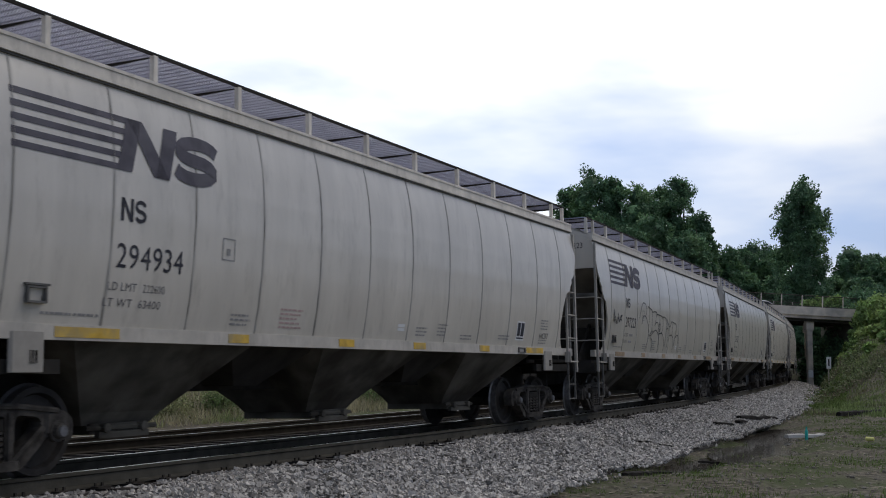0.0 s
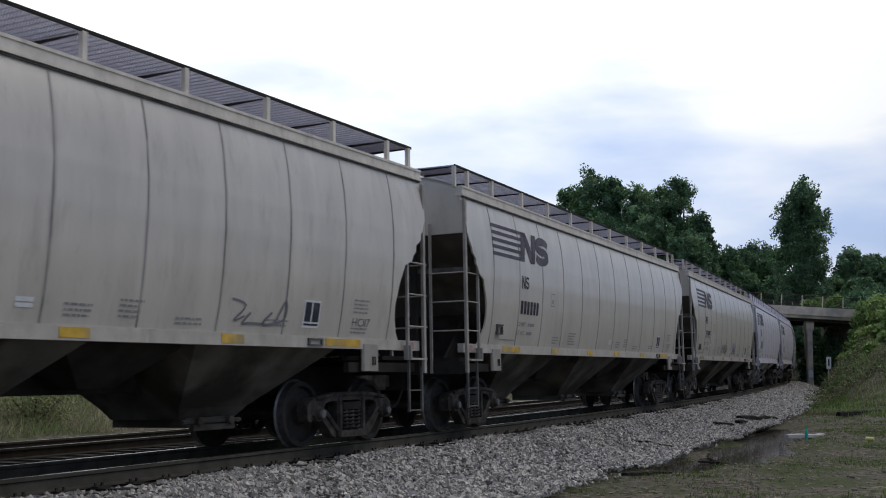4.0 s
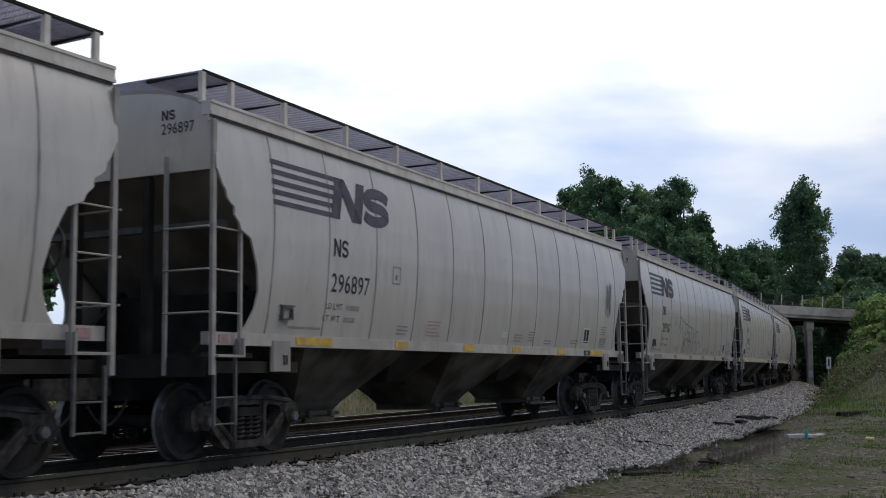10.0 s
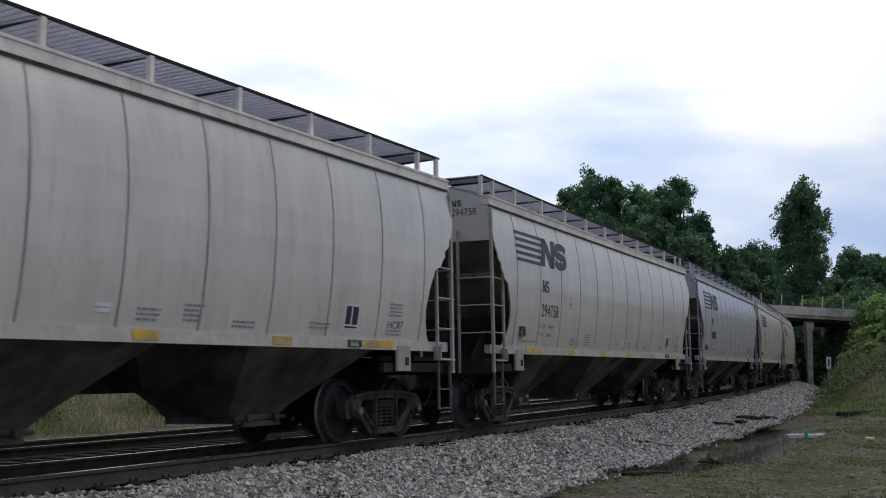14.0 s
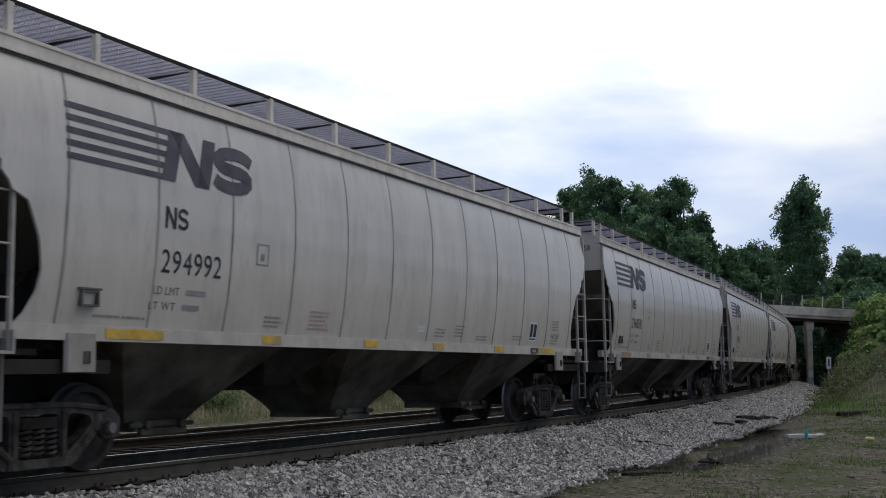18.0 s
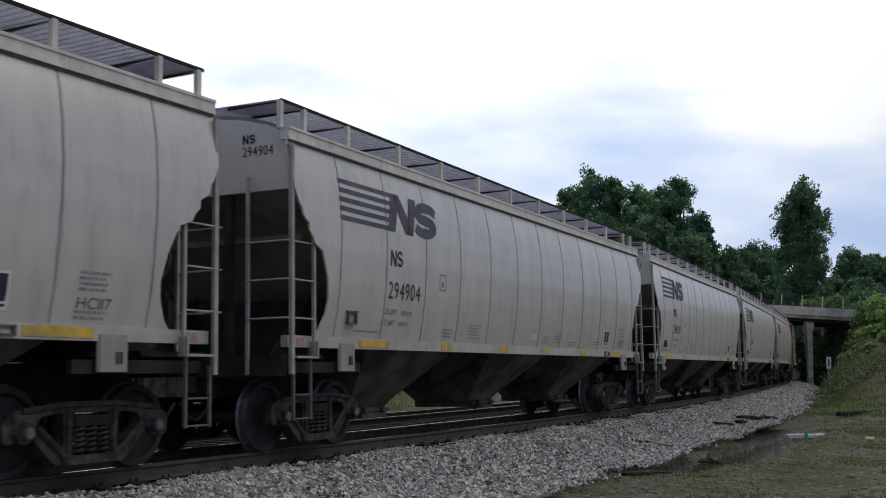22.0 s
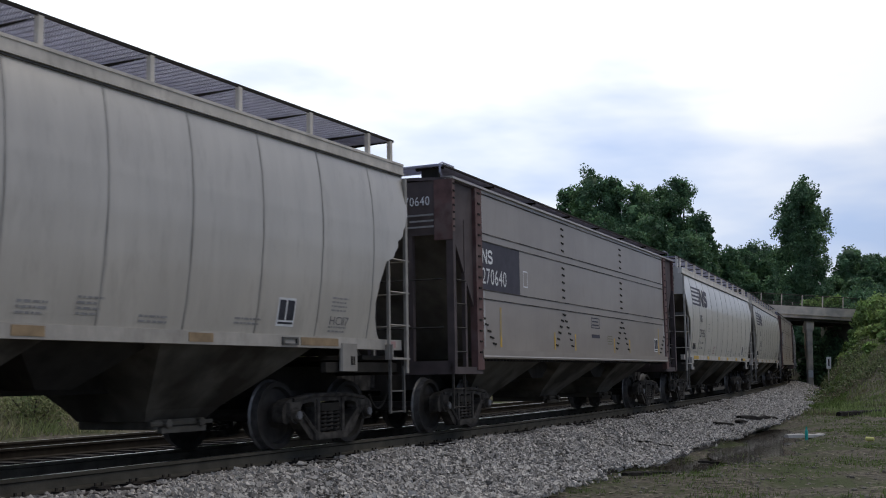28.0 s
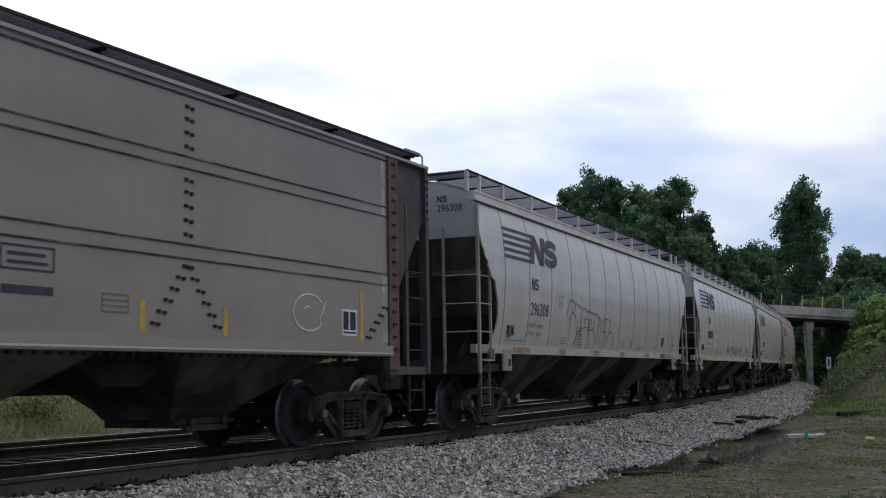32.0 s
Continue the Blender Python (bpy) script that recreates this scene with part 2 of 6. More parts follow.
SOIL = material("damp_soil", (0.098, 0.085, 0.064), 0.95, vary=0.75, scale=9.0, second=(0.060, 0.070, 0.030), second_scale=0.8, second_at=0.52, bump=1.0, bump_scale=14)
WEED = island_vary(material("bank_weeds", (0.20, 0.26, 0.095), 0.8, vary=0.25, scale=0.5, second=(0.17, 0.145, 0.09), second_scale=0.22, second_at=0.57, lucent=0.3), 0.55, 1.45)
TWIG = island_vary(material("dead_twigs", (0.13, 0.112, 0.082), 0.9, vary=0.3, scale=6), 0.3, 1.8)
SCRUB = island_vary(material("olive_scrub", (0.22, 0.23, 0.11), 0.85, vary=0.35, scale=1.5, second=(0.13, 0.19, 0.07), second_scale=1.2, lucent=0.25), 0.5, 1.5)
GRASS = island_vary(material("grass_blades", (0.115, 0.165, 0.045), 0.8, vary=0.2, scale=2, lucent=0.3), 0.5, 1.5)
DRYGRASS = island_vary(material("dry_grass", (0.33, 0.295, 0.19), 0.85, vary=0.2, scale=2, second=(0.20, 0.24, 0.10), second_scale=0.7, lucent=0.35), 0.6, 1.4)
LEAF = island_vary(material("tree_leaves", (0.088, 0.168, 0.085), 0.6, vary=0.4, scale=0.45, second=(0.165, 0.275, 0.12), second_scale=0.3, lucent=0.3), 0.55, 1.5)
BUSH = island_vary(material("bush_leaves", (0.185, 0.28, 0.085), 0.7, vary=0.35, scale=0.8, second=(0.28, 0.36, 0.12), second_scale=0.5, lucent=0.25), 0.5, 1.5)
BARK = material("bark", (0.09, 0.075, 0.06), 0.95, vary=0.3, scale=5, bump=0.5, bump_scale=20)
# Concrete with the darkness under the bridge put into its colour.
DIMCONCRETE = material("shaded_concrete", (0.085, 0.085, 0.06), 0.95, vary=0.3, scale=1.5)
CONCRETE = material("weathered_concrete", (0.64, 0.545, 0.43), 0.9, vary=0.25, scale=1.2, second=(0.42, 0.37, 0.305), second_scale=0.5, bump=0.15, bump_scale=30)
WOODPALE = material("bleached_board", (0.42, 0.40, 0.37), 0.85, vary=0.2, scale=5, stretch=(0.3, 2, 2))
ASPHALT = material("worn_asphalt", (0.055, 0.053, 0.05), 0.9, vary=0.25, scale=2, bump=0.3, bump_scale=60)
SILVER = material("silver_car_paint", (0.62, 0.63, 0.64), 0.3, vary=0.03)
DUSKY = material("dark_grey_car_paint", (0.10, 0.105, 0.10), 0.35, vary=0.05)
SANDY = material("beige_car_paint", (0.42, 0.38, 0.31), 0.35, vary=0.05)
CARGLASS = material("tinted_car_glass", (0.02, 0.022, 0.025), 0.08, vary=0.05)
BRUSHWOOD = island_vary(material("slope_growth", (0.15, 0.195, 0.085), 0.8, vary=0.3, scale=0.6, second=(0.21, 0.185, 0.12), second_scale=0.3, second_at=0.55, lucent=0.2), 0.5, 1.5)
LOG = material("wet_log", (0.02, 0.017, 0.014), 0.8, vary=0.3, scale=5)
TEAL = material("teal_plastic", (0.03, 0.42, 0.36), 0.45, vary=0.1, scale=8)
LITTER = material("yellow_litter", (0.65, 0.62, 0.2), 0.5, vary=0.15, scale=15)
SIGNWHITE = material("sign_white", (0.72, 0.72, 0.70), 0.6, vary=0.1, scale=6)
BLACKP = material("sign_black", (0.03, 0.03, 0.03), 0.6, vary=0.1, scale=6)
SPRAYS = {"black": material("black_spray", (0.045, 0.045, 0.05), 0.7, vary=0.2), "white": material("white_spray", (0.7, 0.7, 0.68), 0.7, vary=0.1),
          "purple": material("purple_spray", (0.10, 0.06, 0.26), 0.7, vary=0.2), "red": material("red_spray", (0.33, 0.06, 0.09), 0.7, vary=0.2),
          "grey": material("grey_spray", (0.2, 0.2, 0.21), 0.7, vary=0.2), "pink": material("pink_spray", (0.5, 0.3, 0.3), 0.7, vary=0.2)}
WATER = material("puddle_water", (0.07, 0.062, 0.05), 0.08, vary=0.1, bump=0.04, bump_scale=3)

# enamel on the cars' plates keeps some gloss
for glossy in (PAINT, SIDE, SIDENEW, BROWNGREY, EAVE):
    shader = glossy.node_tree.nodes["Principled BSDF"]
    shader.inputs["Specular IOR Level"].default_value, shader.inputs["Roughness"].default_value = (0.6, 0.4) if glossy in (BROWNGREY, EAVE) else (1.0, 0.30)

# dull, dusty surfaces hardly shine
for dull in (TIE, BALLAST, HOPPER, UNDER, DARK, IRON, WHEEL, SOIL, STONE, RUST, DARKRUST, PEBBLE, STEP, LOG):
    dull.node_tree.nodes["Principled BSDF"].inputs["Specular IOR Level"].default_value = 0.12

# ---- mesh building ----


class Shape:
    """Vertices and faces gathered piece by piece into one mesh."""

    def __init__(self):
        self.v, self.f = [], []

    def piece(self, verts, faces):
        k = len(self.v)
        self.v += [tuple(p) for p in verts]
        self.f += [tuple(i + k for i in f) for f in faces]
        return self

    def box(self, x0, x1, y0, y1, z0, z1, bevel=0.0):
        if not bevel:
            return self.piece([(x, y, z) for x in (x0, x1) for y in (y0, y1) for z in (z0, z1)],
                              [(0, 1, 3, 2), (4, 6, 7, 5), (0, 4, 5, 1), (2, 3, 7, 6), (0, 2, 6, 4), (1, 5, 7, 3)])
        b = bevel
        ring = [(x0 + b, y0), (x1 - b, y0), (x1, y0 + b), (x1, y1 - b), (x1 - b, y1), (x0 + b, y1), (x0, y1 - b), (x0, y0 + b)]
        return self.prism([(x, y, z0) for x, y in ring], (0, 0, z1 - z0))

    def prism(self, ring, along):
        n = len(ring)
        top = [tuple(a + d for a, d in zip(p, along)) for p in ring]
        return self.piece(list(ring) + top, [tuple(range(n))[::-1], tuple(range(n, 2 * n))] + [(i, (i + 1) % n, n + (i + 1) % n, n + i) for i in range(n)])

    def loft(self, rings, closed=True):
        n, v, f = len(rings[0]), [p for r in rings for p in r], []
        for k in range(len(rings) - 1):
            f += [(k * n + i, k * n + (i + 1) % n, (k + 1) * n + (i + 1) % n, (k + 1) * n + i) for i in range(n if closed else n - 1)]
        if closed:
            f += [tuple(range(n))[::-1], tuple(range((len(rings) - 1) * n, len(rings) * n))]
        return self.piece(v, f)

    def bar(self, a, b, r=0.015, sides=6):
        a, b = Vector(a), Vector(b)
        d = (b - a).normalized()
        s = d.orthogonal().normalized()
        t = d.cross(s)
        ring = [s * math.cos(2 * math.pi * i / sides) * r + t * math.sin(2 * math.pi * i / sides) * r for i in range(sides)]
        return self.loft([[a + q for q in ring], [b + q for q in ring]])

    def tube(self, points, r, sides=6):
        """A round bar bent through the points."""
        pts = [Vector(q) for q in points]
        rings = []
        for i, q in enumerate(pts):
            d = (pts[min(i + 1, len(pts) - 1)] - pts[max(i - 1, 0)]).normalized()
            s = Vector((0, 1, 0.01)).cross(d).normalized() if abs(d.y) < 0.9 else Vector((1, 0, 0)).cross(d).normalized()
            t = d.cross(s)
            rings.append([q + (s * math.cos(2 * math.pi * k / sides) + t * math.sin(2 * math.pi * k / sides)) * r for k in range(sides)])
        return self.loft(rings)

    def disc(self, y0, y1, profile, sides=28):
        """A solid turned about the y axis; profile: rows of y, radius."""
        rings = [[(r * math.cos(2 * math.pi * i / sides), y, r * math.sin(2 * math.pi * i / sides)) for i in range(sides)] for y, r in profile]
        return self.loft(rings)

    def sheet(self, rows, thick):
        """A bent plate: rows of points, and the step to its other face."""
        h, w = len(rows), len(rows[0])
        front = [p for r in rows for p in r]
        back = [tuple(a + d for a, d in zip(p, thick)) for p in front]
        n, f = h * w, []
        for i in range(h - 1):
            for j in range(w - 1):
                a = i * w + j
                f += [(a, a + 1, a + w + 1, a + w), (n + a, n + a + w, n + a + w + 1, n + a + 1)]
        edge = [j for j in range(w)] + [i * w + w - 1 for i in range(1, h)] + [(h - 1) * w + j for j in range(w - 2, -1, -1)] + [i * w for i in range(h - 2, 0, -1)]
        f += [(edge[i - 1], edge[i], n + edge[i], n + edge[i - 1]) for i in range(len(edge))]
        return self.piece(front + back, f)

    def mesh(self, name, mat, smooth=False):
        me = bpy.data.meshes.new(name)
        me.from_pydata(self.v, [], self.f)
        me.materials.append(mat)
        bm = bmesh.new()
        bm.from_mesh(me)
        bmesh.ops.recalc_face_normals(bm, faces=bm.faces)
        bm.to_mesh(me)
        bm.free()
        if smooth:
            me.polygons.foreach_set("use_smooth", [True] * len(me.polygons))
            me.set_sharp_from_angle(angle=radians(40))
        return me


def part(name, shape, mat, parent=None, label="", smooth=False):
    me = shape if isinstance(shape, bpy.types.Mesh) else shape.mesh(name, mat, smooth)
    ob = new(name, me)
    ob.parent = parent
    if label:
        ob["label"] = label
    return ob


def smoothstep(x, a, b):
    t = np.clip((x - a) / (b - a), 0, 1)
    return t * t * (3 - 2 * t)


# ---- the railway line: s metres along it, w metres towards the viewer's side ----
CANT, GRADE, NEAR_RAIL = radians(1.875), 0.00944, 0.76
DS = 0.5
S = np.arange(-600, 760, DS)
BEND = np.interp(S, [-60, -40, 0, 20, 40, 55, 61, 240, 300], [0, 0.0028, 0.0028, 0.0023, 0.0011, -0.0001, 0.0022, 0.0022, 0])
HEADING = np.cumsum(BEND) * DS
HEADING += radians(64.258) - HEADING[int(600 / DS)]
LX, LY = np.cumsum(np.cos(HEADING)) * DS, np.cumsum(np.sin(HEADING)) * DS
LX, LY = LX - LX[int(600 / DS)], LY - LY[int(600 / DS)] + 21.2017


def rise(s):
    return GRADE * np.clip(s, -60, 130)


def line_at(s):
    return np.interp(s, S, LX), np.interp(s, S, LY), np.interp(s, S, HEADING)


def spot(s, w, z):
    """The place w metres beside the line's axis, z metres over its rails, level across."""
    x, y, a = line_at(s)
    return x + w * np.sin(a), y - w * np.cos(a), z + rise(s)


def canted(s, w, z):
    return spot(s, w * math.cos(CANT) - z * math.sin(CANT), z * math.cos(CANT) + (w - NEAR_RAIL) * math.sin(CANT))


def along(x, y):
    """s and w of a place, over arrays."""
    x, y = np.atleast_1d(x).astype(float), np.atleast_1d(y).astype(float)
    cs, cx, cy, ca = S[::8], LX[::8], LY[::8], HEADING[::8]
    s, w = np.empty_like(x), np.empty_like(x)
    for i in range(0, len(x), 2000):
        d = (x[i:i + 2000, None] - cx) ** 2 + (y[i:i + 2000, None] - cy) ** 2
        k = d.argmin(1)
        a = ca[k]
        dx, dy = x[i:i + 2000] - cx[k], y[i:i + 2000] - cy[k]
        s[i:i + 2000] = cs[k] + dx * np.cos(a) + dy * np.sin(a)
        w[i:i + 2000] = dx * np.sin(a) - dy * np.cos(a)
    return s, w


def waves(x, y, size):
    out = np.zeros_like(x)
    for k in range(7):
        a, f = 2.4 * k + 0.3, (0.8 + 0.37 * k) / size
        out = out + np.sin(f * (x * math.cos(a) + y * math.sin(a)) + 1.7 * k + 0.8 * np.sin(0.6 * f * (y * math.cos(a) - x * math.sin(a)))) / (1 + 0.25 * k)
    return out / 2.6


def land(s, w, x, y):
    """Height of the ground."""
    base = np.interp(w, [-60, -30, -16, -9, -7.2, -2.6, 0, 2, 3.6, 6, 12, 60], [2.5, 2.2, 1.1, -0.35, -0.5, -0.5, -0.48, -0.5, -0.66, -0.60, -0.52, -0.3])
    hill = smoothstep(s, 28, 60) * np.clip((1.0 + 0.4 * smoothstep(s, 66, 84)) * (w - 5.6 + 2.0 * smoothstep(s, 34, 62)), 0, 6.2)
    far = smoothstep(np.hypot(x, y), 120, 260) * 2.0
    rough = 0.045 * waves(x, y, 0.9) + 0.03 * waves(y, x, 0.37)
    off = smoothstep(np.abs(w + 2.5), 5.6, 7.0)
    pool = -0.20 * np.exp(-(((s - 11.8) / 9.0) ** 2 + ((w - 4.9 + 0.07 * (s - 5)) / (0.95 + 0.25 * np.sin(s * 1.3))) ** 2) ** 1.5)
    pool = pool - 0.14 * np.exp(-(((s - 2.0) / 2.4) ** 2 + ((w - 4.3) / 0.45) ** 2) ** 1.5)
    height = rise(s) + base + hill * (1 + 0.12 * waves(x, y, 3.0)) + far + rough * off + pool
    road = smoothstep(x, 38.2, 41) * (1 - smoothstep(x, 120, 150)) * (1 - smoothstep(np.abs(y - 104.3), 5.2, 8.5))
    return height * (1 - road) + 6.15 * road


def land_at(x, y):
    s, w = along(x, y)
    return float(land(s, w, np.atleast_1d(x), np.atleast_1d(y))[0])


def fast_mesh(name, verts, faces, mat, smooth=False):
    """A mesh from arrays: verts n x 3, faces m x 3 or m x 4."""
    me = bpy.data.meshes.new(name)
    k = faces.shape[1]
    me.vertices.add(len(verts))
    me.vertices.foreach_set("co", np.asarray(verts, dtype=np.float32).ravel())
    me.loops.add(faces.size)
    me.loops.foreach_set("vertex_index", np.asarray(faces, dtype=np.int32).ravel())
    me.polygons.add(len(faces))
    me.polygons.foreach_set("loop_start", np.arange(0, faces.size, k, dtype=np.int32))
    me.polygons.foreach_set("use_smooth", np.full(len(faces), smooth))
    me.materials.append(mat)
    me.update(calc_edges=True)
    me.validate()
    return me


def grid_faces(rows, cols, wrap=False):
    i, j = np.meshgrid(np.arange(rows - 1), np.arange(cols if wrap else cols - 1), indexing="ij")
    a, b = i * cols + j, i * cols + (j + 1) % cols
    return np.stack([a, b, b + cols, a + cols], -1).reshape(-1, 4)


RNG = np.random.default_rng(7)

# ---- ground ----


def build_ground():
    radius = np.concatenate([[0.001], np.geomspace(0.6, 4000, 290)])
    fine = np.radians(np.linspace(62, 122, 360, endpoint=False))
    rest = np.radians(np.linspace(122, 422, 150, endpoint=False))
    turn = np.concatenate([fine, rest])
    r, a = np.meshgrid(radius, turn, indexing="ij")
    x, y = (r * np.cos(a)).ravel() + 0.4, (r * np.sin(a)).ravel() - 0.5
    s, w = along(x, y)
    z = land(s, w, x, y)
    ob = new("ground", fast_mesh("ground", np.stack([x, y, z], 1), grid_faces(len(radius), len(turn), True), SOIL, True))
    return tagged(ob, "damp brown soil with patches of short green grass", "ground", kind="structure")


build_ground()


def sweep(rows_s, ring):
    """Vertices of a section, rows of w and z, carried along the line."""
    out = []
    for w, z in ring:
        out.append(np.stack(canted(rows_s, w, z), 1))
    return np.stack(out, 1).reshape(-1, 3)


RAIL = [(-0.07, -0.18), (0.07, -0.18), (0.07, -0.165), (0.012, -0.145), (0.012, -0.05), (0.036, -0.035), (0.036, -0.005), (0.028, 0.0),
        (-0.028, 0.0), (-0.036, -0.005), (-0.036, -0.035), (-0.012, -0.05), (-0.012, -0.145), (-0.07, -0.165)]
REACH = np.concatenate([np.arange(-570, -60, 6.0), np.arange(-60, 150, 1.0), np.arange(150, 700, 6.0)])


def build_track(centre, drop, name, label):
    if centre:
        section = [(-3.3, -0.60), (-2.2, -0.27), (-1.5, -0.21), (1.5, -0.21), (2.4, -0.28)]
    else:
        section = [(-2.6, -0.30), (-1.5, -0.215), (-0.9, -0.205), (0.9, -0.205), (1.5, -0.215), (1.9, -0.26), (2.6, -0.45), (3.3, -0.62), (3.7, -0.78)]
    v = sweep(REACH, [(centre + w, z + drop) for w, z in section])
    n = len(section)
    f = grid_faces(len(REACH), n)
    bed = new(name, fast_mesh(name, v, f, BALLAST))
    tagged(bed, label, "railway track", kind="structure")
    for off in (-0.7525, 0.7525):
        v = sweep(REACH, [(centre + off + a, b + drop) for a, b in RAIL])
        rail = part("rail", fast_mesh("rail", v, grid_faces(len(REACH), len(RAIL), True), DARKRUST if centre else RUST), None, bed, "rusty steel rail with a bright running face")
        v = sweep(REACH, [(centre + off + a, b + drop) for a, b in ((0.026, 0.003), (-0.026, 0.003))])
        part("running_face", fast_mesh("running_face", v, grid_faces(len(REACH), 2), STEEL), None, rail, "polished running face")
    tie = Shape()
    tie.box(-0.115, 0.115, -1.3, 1.3, -0.375, -0.18, 0.0)
    one = tie.mesh("tie", TIE)
    plate = Shape().box(-0.09, 0.09, -0.93, -0.60, -0.18, -0.166).box(-0.09, 0.09, 0.60, 0.93, -0.18, -0.166)
    for k in (-0.85, -0.66, 0.66, 0.85):
        for j in (-0.05, 0.05):
            plate.box(j - 0.012, j + 0.012, k - 0.012, k + 0.012, -0.17, -0.13)
    plates = plate.mesh("tie_plate", DARKRUST)
    far = Shape()
    where = np.arange(-560, 690, 0.53)
    for k, s in enumerate(where):
        x, y, z = canted(s, centre, drop)
        a = float(line_at(s)[2])
        m = Matrix.Translation((float(x), float(y), float(z))) @ Matrix.Rotation(a + RNG.normal(0, 0.008), 4, "Z") @ Matrix.Rotation(-CANT, 4, "X")
        if -18 < s < (62 if not centre else 4):
            t = part("tie", one, None, bed)
            t.matrix_basis = m
            if not centre and s < 26:
                part("tie_plate", plates, None, t)
        else:
            far.piece([m @ Vector(p) for p in tie.v], tie.f)
    rest = part("ties_beyond", far, TIE, bed)
    rest["kind"] = "stuff"
    return bed


build_track(0.0, 0.0, "track_1", "single railway track in grey crushed stone on a curve")
build_track(-5.1, -0.06, "track_2", "second railway track behind the train in grey stone")


def tumble(c, size, corner, rng):
    """Angular stones: jittered copies of a corner set, turned at random about their places."""
    n, k = len(c), len(corner)
    v = (corner[None] * (1 + 0.22 * rng.uniform(-1, 1, (n, k, 1))) + 0.24 * rng.uniform(-1, 1, (n, k, 3))) * (size[:, None] * rng.uniform((0.85, 0.7, 0.5), (1.3, 1.05, 0.85), (n, 3)))[:, None]
    q = rng.normal(size=(n, 4)) * (1, 0.5, 0.5, 1)
    q /= np.linalg.norm(q, axis=1)[:, None]
    a, b, d, e = q.T
    R = np.stack([1 - 2 * (d * d + e * e), 2 * (b * d - e * a), 2 * (b * e + d * a), 2 * (b * d + e * a), 1 - 2 * (b * b + e * e), 2 * (d * e - b * a),
                  2 * (b * e - d * a), 2 * (d * e + b * a), 1 - 2 * (b * b + d * d)], 1).reshape(n, 3, 3)
    return np.einsum("nij,nkj->nki", R, v) + c[:, None]


def build_stones():
    """Crushed stone lying loose on the shoulder of the near track."""
    n = 185000
    s = -13 + 98 * RNG.random(n) ** 1.8
    w = 1.0 + 3.1 * RNG.random(n)
    edge = np.interp(s, [-12, 0, 8, 16, 26, 34, 52, 85], [3.85, 3.8, 3.75, 3.85, 3.8, 3.55, 2.95, 2.75]) + 0.16 * np.sin(s * 0.9) + 0.10 * np.sin(s * 2.3 + 1) + 0.16 * RNG.normal(size=n)
    keep = (w < edge) & ~((np.abs(np.abs(w) - 0.7525) < 0.12))
    s, w = s[keep], w[keep]
    n = len(s)
    z = np.interp(w, [-2.6, -1.5, -0.9, 0.9, 1.5, 1.9, 2.6, 3.3, 4.2], [-0.30, -0.215, -0.205, -0.205, -0.215, -0.26, -0.45, -0.60, -0.66])
    z = z + (w - NEAR_RAIL) * math.sin(CANT) + 0.012 * RNG.normal(size=n) + 0.02 * np.sin(s * 1.7 + w * 2.2)
    c = np.stack(spot(s, w, z), 1)
    size = np.clip(RNG.lognormal(math.log(0.0235), 0.30, n), 0.012, 0.05) * (1 + 0.6 * smoothstep(s, 4, 50))
    near = s < 5
    cube = np.array([(x, y, z) for z in (-0.8, 0.8) for y in (-0.8, 0.8) for x in (-0.8, 0.8)])
    quad = np.array([(0, 2, 3, 1), (4, 5, 7, 6), (0, 1, 5, 4), (2, 6, 7, 3), (0, 4, 6, 2), (1, 3, 7, 5)])
    eight = np.array([(1.2, 0, 0), (-1.2, 0, 0), (0, 1.2, 0), (0, -1.2, 0), (0, 0, 1.2), (0, 0, -1.2)])
    tri = np.array([(0, 2, 4), (2, 1, 4), (1, 3, 4), (3, 0, 4), (2, 0, 5), (1, 2, 5), (3, 1, 5), (0, 3, 5)])
    for pick, corner, face, label in ((near, cube, quad, "loose grey crushed stone on the track shoulder"), (~near, eight, tri, "grey crushed stone on the shoulder of the curve")):
        v = tumble(c[pick], size[pick], corner, RNG)
        f = face[None] + len(corner) * np.arange(len(v))[:, None, None]
        ob = new("ballast_stones", fast_mesh("ballast_stones", v.reshape(-1, 3), f.reshape(-1, face.shape[1]), STONE))
        tagged(ob, label, "ballast", kind="stuff")


build_stones()


def build_puddle():
    for mid, half, across, wide, level in ((12, 9.5, 4.41, 1.35, -0.66), (2.0, 2.6, 4.3, 0.55, -0.70)):
        sh = Shape()
        pts = []
        for k in range(48):
            a = 2 * math.pi * k / 48
            s = mid + half * math.cos(a)
            w = across - 0.07 * (s - mid) + wide * math.sin(a)
            x, y, _ = spot(s, w, 0)
            pts.append((float(x), float(y), level))
        sh.prism(pts, (0, 0, 0.012))
        ob = part("water", sh, WATER)
        tagged(ob, "shallow muddy puddle beside the track bed", "puddle", kind="structure")


build_puddle()


# ---- bridge ----


FALL = radians(2.3)  # the road falls gently across the bridge


